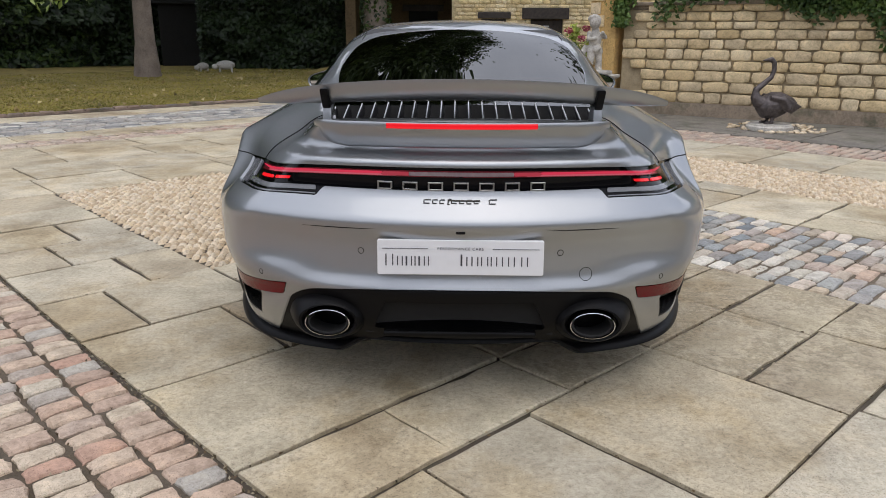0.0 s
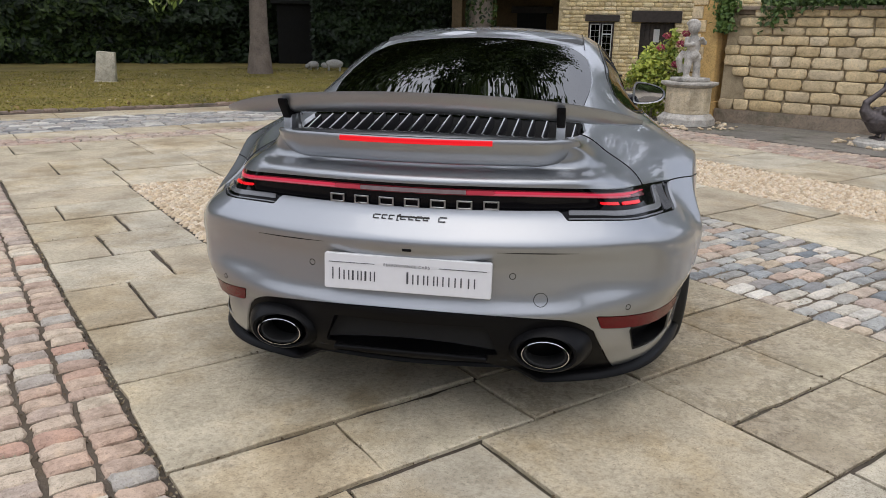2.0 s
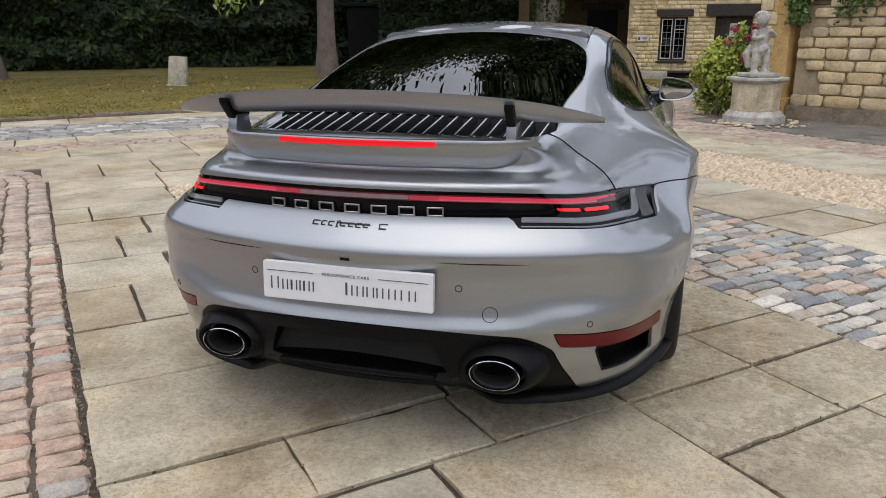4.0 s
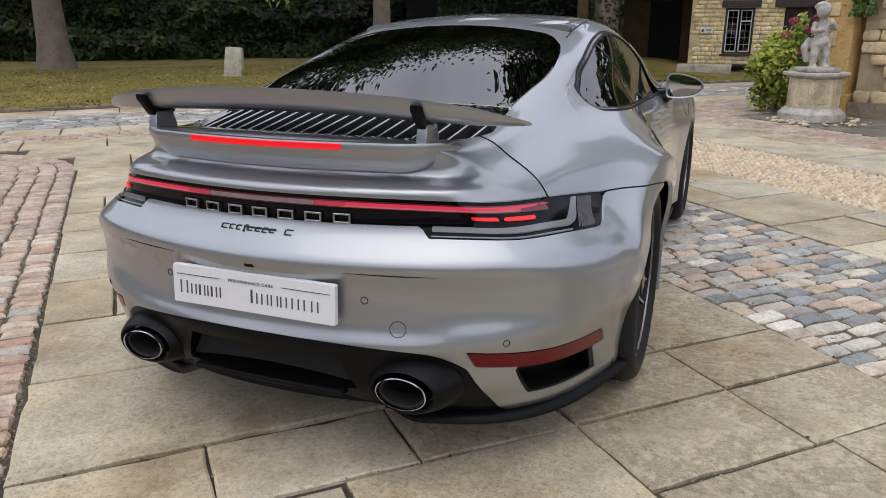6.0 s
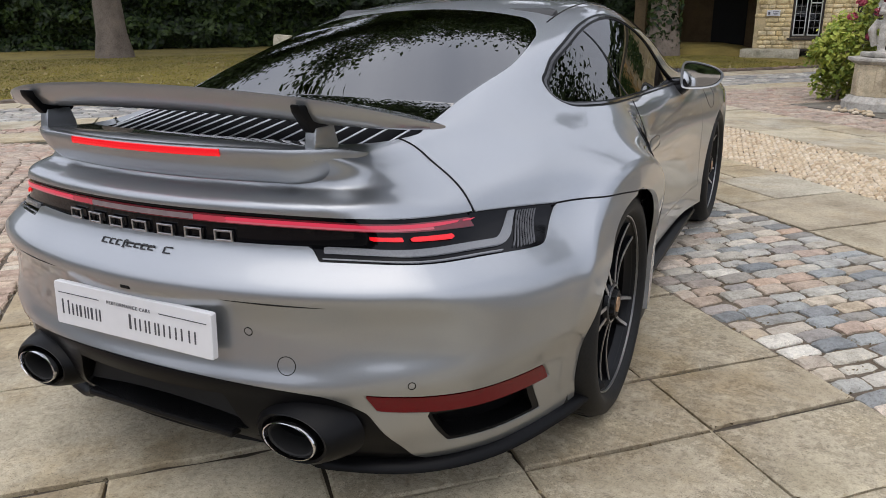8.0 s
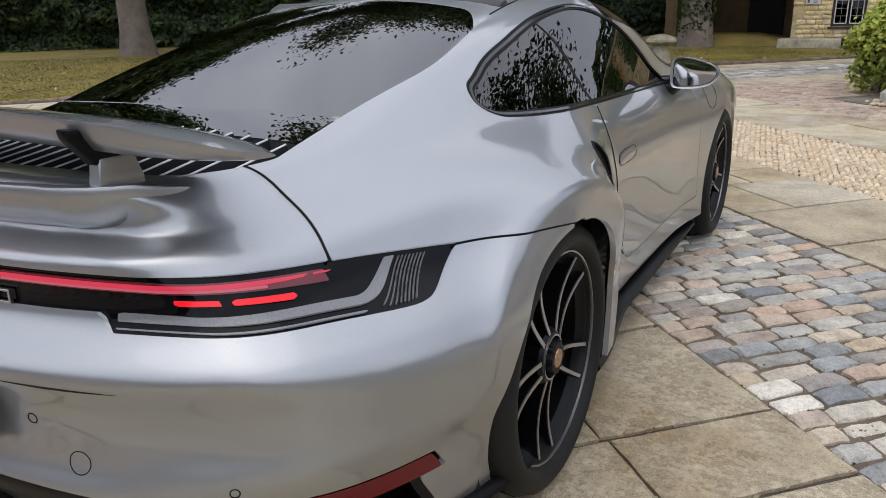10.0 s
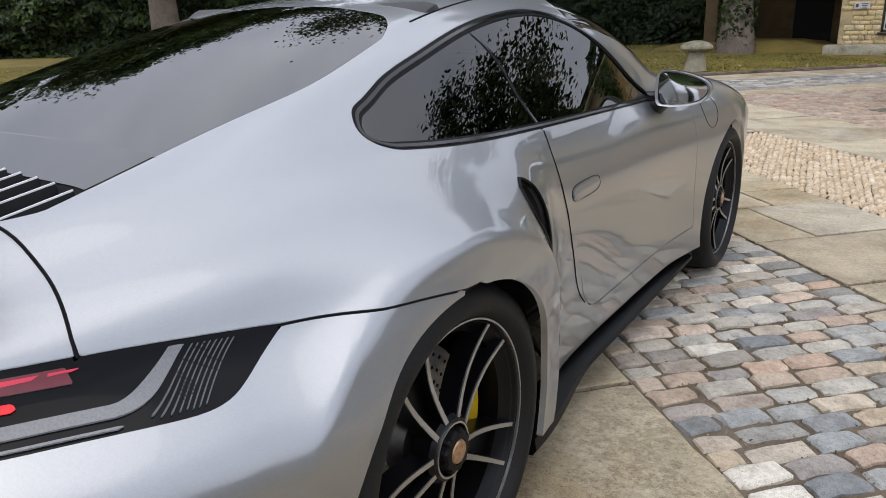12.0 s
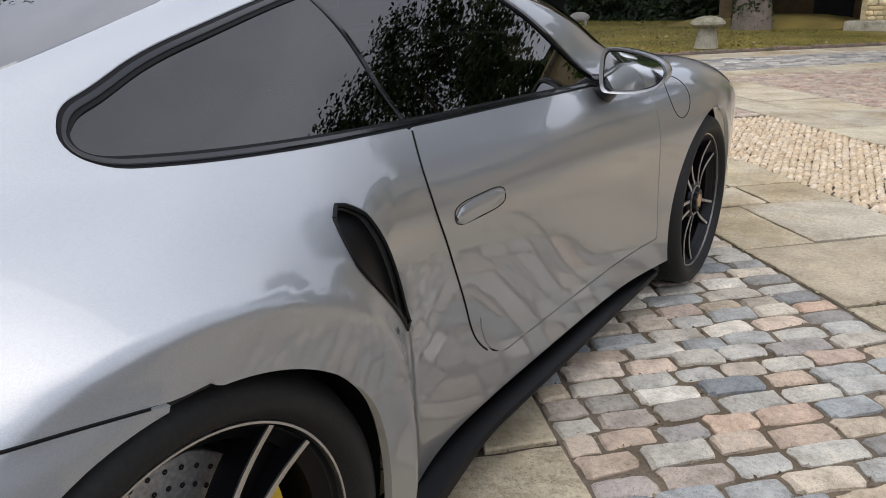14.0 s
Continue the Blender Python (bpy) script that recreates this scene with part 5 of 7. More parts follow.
# flags in the middle of the court, row by row
lay_row(EDGE_L, 1.45, -0.52, 0.15, [-0.28, 0.86])
lay_row(EDGE_L, 1.45, 0.15, 0.77, [-0.82, 0.12, 1.22])
lay_row(EDGE_L, -0.57, 0.77, 1.35, [-1.14])
lay_row(-0.57, 1.45, 0.77, 1.35, [0.3])
lay_row(EDGE_L, -0.57, 1.35, 1.89, [-0.89])
lay_row(EDGE_L, -0.57, 1.89, 2.40, [-1.10])
lay_row(EDGE_L, -0.57, 2.40, 2.91, [-0.89])
lay_row(EDGE_L, -0.57, 2.91, 3.40, [-1.20])
lay_row(EDGE_L, -0.57, 3.40, 3.95, [])
lay_row(EDGE_L, 0.24, -0.88, -0.52, [-0.89, -0.30])
lay_row(0.24, 1.45, -0.88, -0.52, [0.87])
lay_row(EDGE_L, 0.24, -1.64, -0.88, [-1.03, -0.55])
lay_row(0.24, 1.45, -1.27, -0.88, [0.87])
lay_row(0.24, 1.45, -1.64, -1.27, [0.93])
for v0, v1 in ((-2.25, -1.64), (-2.8, -2.25), (-3.4, -2.8), (-4.0, -3.4)):
    lay_row(EDGE_L, 1.45, v0, v1)
for v0, v1 in ((1.35, 2.0), (2.0, 2.6), (2.6, 3.3), (3.3, 3.95)):
    lay_row(0.82, 1.45, v0, v1, [])
for v0, v1, js in ((3.95, 4.68, [-0.55, 0.24, 1.1, 1.9]), (4.68, 5.44, [-0.98, -0.48, 0.28, 1.2]), (5.44, 6.1, [0.02, 0.9, 1.7]), (6.1, 6.75, None)):
    lay_row(brick_edge((v0 + v1) / 2) if v0 < 6 else -6.5, 3.75, v0, v1, js)
for v0, v1, js in ((2.40, 3.0, [3.3]), (2.03, 2.40, [3.33]), (1.40, 2.03, [3.13]), (0.73, 1.40, []), (0.22, 0.73, [3.42]), (-0.46, 0.22, []), (-1.1, -0.46, [3.2]), (-1.75, -1.1, []), (-2.5, -1.75, [3.3]), (-3.2, -2.5, []), (3.0, 3.95, [3.2])):
    lay_row(2.765, 3.75, v0, v1, js)
for k in range(14):
    lay_row(4.95, 6.1, -3.4 + 0.72 * k, -2.68 + 0.72 * k)
for v0, v1 in ((7.15, 7.8), (9.3, 10.08)):
    lay_row(-8.5, 12, v0, v1, lengths=(0.6, 1.2))
for k in range(9):
    lay_row(6.98, 9.5, -2.2 + 0.85 * k, -1.35 + 0.85 * k, material=DARK_FLAG, lengths=(0.7, 1.1))


def worn_block(name, material, seed, long=0.175, wide=0.092):
    """A sett with a domed, chipped top."""
    r = np.random.default_rng(seed)
    n, m = 6, 5
    skew = r.normal(0, 0.035), r.normal(0, 0.05)
    verts, faces = [], []
    for i in range(n):
        for j in range(m):
            x, y = (-1, -0.86, -0.3, 0.35, 0.87, 1)[i], (-1, -0.78, 0, 0.8, 1)[j]
            edge = max(abs(x), abs(y)) > 0.99
            corner = abs(x) > 0.99 and abs(y) > 0.99
            k = r.uniform(0.90, 0.97) if corner else 1.0
            z = -0.003 * (x * x + y * y) - (0.0075 if edge else 0) - (0.004 if corner else 0) + r.normal(0, 0.0014)
            verts.append((x * long / 2 * k * (1 + skew[0] * y) + r.normal(0, 0.0035), y * wide / 2 * k * (1 + skew[1] * x) + r.normal(0, 0.0028), z))
    for i in range(n - 1):
        for j in range(m - 1):
            faces.append((i * m + j, (i + 1) * m + j, (i + 1) * m + j + 1, i * m + j + 1))
    rim = [i * m for i in range(n)] + [(n - 1) * m + j for j in range(1, m)] + [i * m + m - 1 for i in range(n - 2, -1, -1)] + [j for j in range(m - 2, 0, -1)]
    low = len(verts)
    verts += [(verts[i][0] * 1.03, verts[i][1] * 1.03, -0.035) for i in rim]
    for a in range(len(rim)):
        b = (a + 1) % len(rim)
        faces.append((rim[a], low + a, low + b, rim[b]))
    me = bpy.data.meshes.new(name)
    me.from_pydata([tuple(map(float, v)) for v in verts], [], faces)
    me.materials.append(material)
    me.polygons.foreach_set("use_smooth", [True] * len(me.polygons))
    me.set_sharp_from_angle(angle=radians(24))
    return me


def fill_setts(name, u0, u1, v0, v1, material, far_material, near, long=0.185, wide=0.104, stagger=True, bend=None, height=0.004, gap=0.024):
    """Rows of blocks, long side along u; those in the near stretch are pieces, the rest joined."""
    kinds = [worn_block(name, material, 40 + k, long - 0.017, wide - gap) for k in range(16)]
    far_v, far_f = [], []
    v = v0
    while v < v1:
        cuts = [u0, u0 + long * (rng.uniform(0.45, 1.0) if stagger else 1.0)]
        while cuts[-1] < u1 - 0.03:
            cuts.append(cuts[-1] + long * (rng.uniform(0.8, 1.2) if stagger else rng.uniform(0.94, 1.06)))
        if cuts[-1] - u1 > long * 0.5 and len(cuts) > 2:
            cuts.pop()
        scale = (u1 - u0) / (cuts[-1] - u0)
        cuts = [u0 + (c - u0) * scale for c in cuts]
        for ua, ub in zip(cuts, cuts[1:]):
            s, cu, cv = (ub - ua) / long, (ua + ub) / 2, v + wide / 2 + rng.normal(0, 0.005)
            turn = 45 + rng.normal(0, 2.6)
            if bend:
                hit = bend(cu, cv)
                if hit is None:
                    continue
                cu, cv, extra = hit
                turn += extra
            m = pose(*court(cu, cv), 0, 0, turn) @ Matrix.Translation((0, 0, height + rng.normal(0, 0.003))) @ Euler((rng.normal(0, 0.018), rng.normal(0, 0.014), 0)).to_matrix().to_4x4() @ Matrix.Diagonal((s, rng.uniform(0.93, 1.04), 1, 1))
            me = kinds[rng.integers(16)]
            if near(cu, cv):
                ob = new(name, me)
                ob.parent = bed
                ob.matrix_world = m
            else:
                base = len(far_v)
                far_v += [tuple(m @ p.co) for p in me.vertices]
                far_f += [tuple(base + i for i in f.vertices) for f in me.polygons]
        v += wide
    if far_v:
        link(name + "_rows", far_v, far_f, far_material, bed, smooth=True, kind="stuff")


def round_corner(u, v):
    """Brick rows follow the rounded corner of their ground."""
    c = CORNER_V - CORNER_R
    if v <= c:
        return u, v, 0.0
    a = (v - c) / CORNER_R
    if a > math.pi / 2:
        return None
    r = CORNER_R + (u - EDGE_L)
    if r < 0.15:
        return None
    return EDGE_L - CORNER_R + r * math.cos(a), c + r * math.sin(a), math.degrees(a)


def dirt_bed(name, u0, u1, v0, v1, material, z, edge=None):
    """Trodden dirt between blocks, nearly flush with them and uneven."""
    nu, nv = int((u1 - u0) / 0.035), int((v1 - v0) / 0.035)
    vv, ff = [], []
    for i in range(nu + 1):
        for j in range(nv + 1):
            u, v = u0 + (u1 - u0) * i / nu, v0 + (v1 - v0) * j / nv
            h = 0.004 * noise.noise(Vector((u * 7, v * 7, 1))) + 0.003 * noise.noise(Vector((u * 23, v * 23, 4)))
            vv.append(court(u, v, z + h))
    for i in range(nu):
        for j in range(nv):
            if edge is None or u0 + (u1 - u0) * (i + 1) / nu <= edge(v0 + (v1 - v0) * (j + 1) / nv):
                a = i * (nv + 1) + j
                ff.append((a, a + nv + 1, a + nv + 2, a + 1))
    return link(name, vv, ff, material, bed, smooth=True, kind="stuff")


dirt_bed("joint_dirt", 1.44, 2.76, -2.6, 2.9, DIRT, -0.0115)
dirt_bed("joint_grout", -4.5, EDGE_L + 0.004, -2.2, 6.0, BRICK_DIRT, -0.0125, lambda v: brick_edge(v) + 0.004)
fill_setts("sett", 1.445, 2.758, -3.6, 2.9, SETT, SETT_FAR, lambda u, v: -1.5 < v < 1.9, long=0.19, wide=0.092, gap=0.013)
fill_setts("paving_brick", -4.6, EDGE_L - 0.004, -3.2, 6.9, BRICK, BRICK_FAR, lambda u, v: u > -2.75 and -1.5 < v < 2.4, long=0.15, wide=0.092, stagger=False, bend=round_corner, gap=0.013)
fill_setts("band_brick", -8.5, 12, 6.76, 7.14, BRICK_FAR, BRICK_FAR, lambda u, v: False, long=0.2, wide=0.126)
fill_setts("band_sett", -8.5, 12, 7.81, 9.28, SETT_FAR, SETT_FAR, lambda u, v: False, long=0.24, wide=0.14)
fill_setts("side_brick", 6.12, 6.93, -3.5, 6.7, BRICK_FAR, BRICK_FAR, lambda u, v: False, long=0.2, wide=0.11)
fill_setts("court_brick", 3.78, 4.95, 4.6, 6.7, BRICK_FAR, BRICK_FAR, lambda u, v: False, long=0.2, wide=0.11)
fill_setts("corner_brick", 6.97, 9.55, 5.47, 6.72, BRICK_FAR, BRICK_FAR, lambda u, v: False, long=0.2, wide=0.11)


def pebbles(name, u0, u1, v0, v1, label, pitch=0.042):
    """A panel of rounded pebbles set on edge in rows."""
    a = [(0, 0, 1.0)] + [(math.cos(k * math.pi / 3) * 0.62, math.sin(k * math.pi / 3) * 0.62, 0.72) for k in range(6)] + [(math.cos(k * math.pi / 3), math.sin(k * math.pi / 3), 0.0) for k in range(6)]
    shape = np.array(a)
    tri = [(0, 1 + k, 1 + (k + 1) % 6) for k in range(6)]
    for k in range(6):
        n = (k + 1) % 6
        tri += [(1 + k, 7 + k, 7 + n), (1 + k, 7 + n, 1 + n)]
    us, vs = np.meshgrid(np.arange(u0, u1, pitch * 1.28), np.arange(v0, v1, pitch * 0.82), indexing="ij")
    us = us + (np.arange(us.shape[1]) % 2)[None] * pitch * 0.64
    us, vs = us.ravel() + rng.normal(0, 0.005, us.size), vs.ravel() + rng.normal(0, 0.004, us.size)
    k = us.size
    turn = rng.normal(0.3, 0.16, k) + math.pi / 4
    size = np.stack([pitch * 0.74 * rng.uniform(0.8, 1.12, k), pitch * 0.47 * rng.uniform(0.85, 1.15, k), rng.uniform(0.018, 0.028, k)], 1)
    p = shape[None] * size[:, None]
    c, s = np.cos(turn)[:, None], np.sin(turn)[:, None]
    x, y, z = p[..., 0] * c - p[..., 1] * s, p[..., 0] * s + p[..., 1] * c, p[..., 2] - 0.014
    x, y = x + ((us - vs) * R2)[:, None], y + ((us + vs) * R2)[:, None]
    verts = np.stack([x, y, z], -1).reshape(-1, 3)
    faces = (np.arange(k)[:, None, None] * 13 + np.array(tri)[None]).reshape(-1, 3)
    return link(name, verts, faces, PEBBLE, None, smooth=True, kind="stuff", label=label, category="pebbles")


pebbles("pebble_panel", -0.54, 0.80, 1.36, 3.93, "cream pebbles set in a rectangular panel", 0.045)
pebbles("pebble_strip", 3.77, 4.93, -3.2, 4.5, "strip of cream pebbles between flagstones", 0.044)

# bits of dry leaf and grit caught in the joints
CHIP = leafy("dry_chip", (0.30, 0.24, 0.15), (0.45, 0.40, 0.30), (0.16, 0.11, 0.06), (0.10, 0.08, 0.05), rough=0.8)
for k, ua, ub, va, vb, size, words in ((3200, 1.46, 2.74, -1.4, 2.6, 0.008, "bits of dry leaf and grit between the setts"), (3600, -3.2, EDGE_L, -1.6, 2.8, 0.009, "grit and dry leaf between the paving bricks"), (420, EDGE_L - 0.03, EDGE_L + 0.01, -1.6, 3.6, 0.010, "grit caught along the flagstone edge")):
    cu, cw = rng.uniform(ua, ub, k), rng.uniform(va, vb, k)
    leaves("joint_litter", np.stack([(cu - cw) * R2, (cu + cw) * R2, np.full(k, -0.006)], 1), np.tile([0, 0, 1.0], (k, 1)), size, CHIP, seed=44 + k % 7, long=1.6, kind="stuff", label=words, category="litter")

leaves("joint_grit", np.array(grit_at), np.tile([0, 0, 1.0], (len(grit_at), 1)), 0.011, CHIP, seed=47, long=1.4, kind="stuff", label="pale grit and dry crumbs in the flagstone joints", category="grit")

# ---- lawn behind a low brick kerb ----
GRASS = leafy("dry_grass", (0.20, 0.19, 0.042), (0.27, 0.225, 0.055), (0.19, 0.185, 0.042), (0.31, 0.245, 0.07), rough=0.8)
nu, nv = 90, 40
gv, gf = [], []
for i in range(nu):
    for j in range(nv):
        u, v = -24 + 50 * i / (nu - 1), 10.24 + 26 * (j / (nv - 1)) ** 1.4
        gv.append(court(u, v, 0.03 + 0.012 * noise.noise(Vector((u, v, 0))) + 0.015 * min(v - 10.24, 8)))
for i in range(nu - 1):
    for j in range(nv - 1):
        gf.append((i * nv + j, (i + 1) * nv + j, (i + 1) * nv + j + 1, i * nv + j + 1))
lawn = link("lawn", gv, gf, GRASS_SOIL, smooth=True, kind="structure", label="patchy dry lawn strewn with fallen leaves", category="lawn")
k = 80000
gu, gw = rng.uniform(-10, 12, k), 10.26 + 9 * rng.uniform(0, 1, k) ** 1.5
c = np.stack([(gu - gw) * R2, (gu + gw) * R2, 0.038 + 0.015 * np.minimum(gw - 10.24, 8)], 1)
up = np.tile([0.0, -0.4, 1.0], (k, 1))
leaves("grass", c, up, 0.024, GRASS, seed=3, long=1.5, kind="stuff", label="short dry grass with yellow patches", category="grass")
LITTER = leafy("fallen_leaf", (0.36, 0.27, 0.12), (0.42, 0.36, 0.2), (0.26, 0.16, 0.06))
k = 260
gu, gw = rng.uniform(-9, 10, k), 10.3 + 7 * rng.uniform(0, 1, k) ** 1.4
leaves("leaf_litter", np.stack([(gu - gw) * R2, (gu + gw) * R2, 0.075 + 0.015 * np.minimum(gw - 10.24, 8)], 1), np.tile([0, 0, 1.0], (k, 1)), 0.07, LITTER, seed=4, long=1.3, kind="stuff", label="scattered dry leaves on the lawn", category="leaves")
KERB = stone("kerb_brick", [(0.17, 0.12, 0.095), (0.22, 0.165, 0.13), (0.13, 0.11, 0.095)], bump=0.008, blotch=6, moss=(0.05, 0.06, 0.03))
kerb = link("kerb", [court(u, v, z) for z in (-0.03, 0.02) for u, v in ((-9, 10.1), (13, 10.1), (13, 10.25), (-9, 10.25))], [(0, 1, 5, 4), (1, 2, 6, 5), (2, 3, 7, 6), (3, 0, 4, 7), (4, 5, 6, 7)], KERB, kind="structure", label="low worn brick kerb along the lawn", category="kerb")
kb = [worn_block("kerb_brick", KERB, 90 + i, 0.20, 0.12) for i in range(6)]
for i in range(100):
    ob = new("kerb_brick", kb[i % 6])
    ob.parent = kerb
    ob.matrix_world = pose(*court(-8.9 + 0.22 * i, 10.17), rng.normal(0, 2), rng.normal(0, 2), 45 + rng.normal(0, 1.5)) @ Matrix.Translation((0, 0, 0.055 + rng.normal(0, 0.006))) @ Matrix.Diagonal((1, 1, 1.6, 1))

# ---- trees and hedges ----
BARK = stone("grey_bark", [(0.17, 0.14, 0.115), (0.20, 0.165, 0.135)], grain=26, bump=0.03, blotch=3)
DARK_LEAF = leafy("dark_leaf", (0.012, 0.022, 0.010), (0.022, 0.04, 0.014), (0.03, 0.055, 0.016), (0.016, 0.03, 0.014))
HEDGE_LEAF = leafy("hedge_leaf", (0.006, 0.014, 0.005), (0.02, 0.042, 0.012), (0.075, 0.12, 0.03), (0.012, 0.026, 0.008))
CROWN_LEAF = leafy("crown_leaf", (0.05, 0.085, 0.02), (0.08, 0.125, 0.03), (0.06, 0.10, 0.024))
# near-black tone for added sheets: shade inside the foliage, set as colour
SHADE_CORE = plain("hedge_inner_shade", (0.008, 0.012, 0.006), 0.9)


def crown_points(count, size, seed, clumps=60):
    """Leaf places gathered in clumps, thinner towards the outside."""
    r = np.random.default_rng(seed)
    d = r.normal(0, 1, (clumps, 3))
    d /= np.linalg.norm(d, axis=1, keepdims=True)
    mid = d * r.uniform(0.35, 1.0, (clumps, 1)) ** 0.6
    pick = r.integers(0, clumps, count)
    off = r.normal(0, 0.11, (count, 3))
    p = mid[pick] + off
    return p * np.array(size), off


def tree(place, girth, height, crown_size, crown_z, lean, label, seed, leaf=0.15, count=26000):
    t = thing("tree", place, label=label, category="tree")
    r = np.random.default_rng(seed)
    pts = [(lean[0] * s * s + r.normal(0, 0.03) * s, lean[1] * s * s, height * s) for s in np.linspace(0, 1, 9)]
    rad = [girth * (1.28 if s == 0 else 1.0) * (1 - 0.62 * s) for s in np.linspace(0, 1, 9)]
    bm = sweep(pts, rad, 18)
    for v in bm.verts:
        v.co += Vector((r.normal(0, 1), r.normal(0, 1), 0)) * 0.012
    part("trunk", bm, BARK, t, "grey ridged bark", smooth=True)
    for k in range(7):
        a = 2 * math.pi * k / 7 + r.uniform(0, 0.6)
        z0 = height * r.uniform(0.55, 0.95)
        reach = crown_size[0] * r.uniform(0.5, 0.85)
        limb = [(lean[0] * (z0 / height) ** 2, 0, z0), (reach * 0.4 * math.cos(a), reach * 0.4 * math.sin(a), z0 + 0.8), (reach * math.cos(a), reach * math.sin(a), z0 + r.uniform(1.5, 3.0))]
        part("limb", sweep(limb, [girth * 0.34, girth * 0.22, girth * 0.08], 8), BARK, t, smooth=True)
    p, off = crown_points(count, crown_size, seed + 5)
    p[:, 2] += crown_z
    leaves("crown", p, off, leaf, CROWN_LEAF, t, seed=seed)
    return t


tree((-8.0, 16.0, 0.08), 0.27, 7.2, (5.6, 5.6, 3.0), 8.9, (0.25, 0), "tall grey-barked tree rising from the lawn", 11, leaf=0.11, count=80000)
tree((-15.4, 12.0, 0.08), 0.40, 5.6, (4.4, 4.4, 2.1), 6.5, (-0.45, 0), "leaning grey tree trunk on the lawn edge", 12, leaf=0.11, count=60000)
tree((-2.3, 17.6, 0.08), 0.36, 8.5, (3.3, 4.2, 3.0), 10.6, (-0.2, 0), "broad ivy-grown tree beside the porch", 13, leaf=0.11, count=60000)
tree((6.2, 11.2, 0), 0.16, 5.6, (3.1, 3.0, 3.6), 6.9, (0.2, 0), "leafy tree standing behind the garden wall", 14, leaf=0.095, count=22000)
ivy_a = rng.uniform(0, 2 * math.pi, 900)
ivy_z = rng.uniform(0.1, 2.6, 900)
leaves("trunk_ivy", np.stack([-2.3 + 0.40 * np.cos(ivy_a), 17.6 + 0.40 * np.sin(ivy_a), ivy_z], 1), np.stack([np.cos(ivy_a), np.sin(ivy_a), 0 * ivy_a], 1), 0.09, HEDGE_LEAF, seed=8, kind="stuff", label="ivy climbing the tree trunk", category="ivy")

# low twig with fresh leaves that hangs from the tree
TWIG_LEAF = leafy("fresh_leaf", (0.16, 0.24, 0.04), (0.26, 0.33, 0.09), (0.12, 0.19, 0.03))
tw = [(-7.9, 15.6, 2.9), (-7.2, 13.0, 2.5), (-6.75, 9.6, 1.95), (-6.72, 9.3, 1.62)]
twig = thing("hanging_twig", (0, 0, 0), label="thin drooping twig with fresh green leaves", category="twig")
part("stem", sweep(tw, [0.03, 0.016, 0.007, 0.004], 6), BARK, twig, smooth=True)
tc = np.array([(-6.74, 9.42, 1.78)]) + rng.normal(0, 1, (46, 3)) * np.array([0.22, 0.10, 0.09])
leaves("leaf_spray", tc, np.tile([0, -0.8, 0.6], (46, 1)), 0.075, TWIG_LEAF, twig, seed=9, long=2.4, kind="stuff")


def hedge(name, path, height, depth, material, count, leaf, label, seed, category="hedge"):
    """A dense, uneven bank of leaves along a line, over a dark core sheet that stands for the shade within."""
    r = np.random.default_rng(seed)
    path = np.array(path, float)
    seg = np.linalg.norm(np.diff(path, axis=0), axis=1)
    s = r.uniform(0, seg.sum(), count)
    cum = np.concatenate([[0], np.cumsum(seg)])
    i = np.clip(np.searchsorted(cum, s) - 1, 0, len(seg) - 1)
    f = ((s - cum[i]) / seg[i])[:, None]
    base = path[i] * (1 - f) + path[i + 1] * f
    d = (path[i + 1] - path[i]) / seg[i][:, None]
    out = np.stack([d[:, 1], -d[:, 0]], 1)
    z = height * r.uniform(0.0, 1, count) ** 0.9
    bulge = np.array([noise.noise(Vector((a * 0.55, b * 0.8, seed))) + 0.6 * noise.noise(Vector((a * 1.7, b * 1.9, seed + 9))) for a, b in zip(s, z)])
    push = 0.35 * depth + depth * 0.75 * bulge - 0.12 * depth * (z / height) + r.normal(0, 0.08, count)
    top = np.array([0.8 + 0.35 * noise.noise(Vector((a * 0.4, 3.0, seed))) for a in s])
    z = z * top
    pts = np.stack([base[:, 0] + out[:, 0] * push, base[:, 1] + out[:, 1] * push, z + 0.05], 1)
    nrm = np.stack([out[:, 0], out[:, 1], np.full(count, 0.7)], 1)
    h = thing(name, label=label, category=category)
    leaves("foliage", pts, nrm, leaf, material, h, seed=seed)
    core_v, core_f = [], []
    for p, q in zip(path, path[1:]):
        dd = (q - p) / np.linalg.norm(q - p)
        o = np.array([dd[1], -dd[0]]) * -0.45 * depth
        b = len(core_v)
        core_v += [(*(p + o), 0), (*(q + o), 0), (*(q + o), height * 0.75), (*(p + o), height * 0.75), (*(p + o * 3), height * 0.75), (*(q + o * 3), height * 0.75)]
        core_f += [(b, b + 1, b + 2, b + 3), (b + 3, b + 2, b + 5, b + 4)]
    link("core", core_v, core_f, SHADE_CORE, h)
    return h


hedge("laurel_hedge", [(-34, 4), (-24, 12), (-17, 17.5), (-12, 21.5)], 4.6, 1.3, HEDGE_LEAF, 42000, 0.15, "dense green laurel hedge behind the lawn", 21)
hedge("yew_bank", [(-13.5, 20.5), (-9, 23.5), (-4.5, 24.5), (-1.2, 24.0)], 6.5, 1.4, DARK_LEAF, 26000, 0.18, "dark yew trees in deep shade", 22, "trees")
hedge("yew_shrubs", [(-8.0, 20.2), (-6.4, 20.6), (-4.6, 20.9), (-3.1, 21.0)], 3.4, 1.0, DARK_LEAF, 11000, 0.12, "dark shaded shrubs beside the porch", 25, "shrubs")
hedge("tall_trees", [(-40, 10), (-26, 22), (-12, 30), (4, 33), (22, 28)], 12.5, 3.0, CROWN_LEAF, 75000, 0.27, "tall leafy trees closing the garden", 23, "trees")
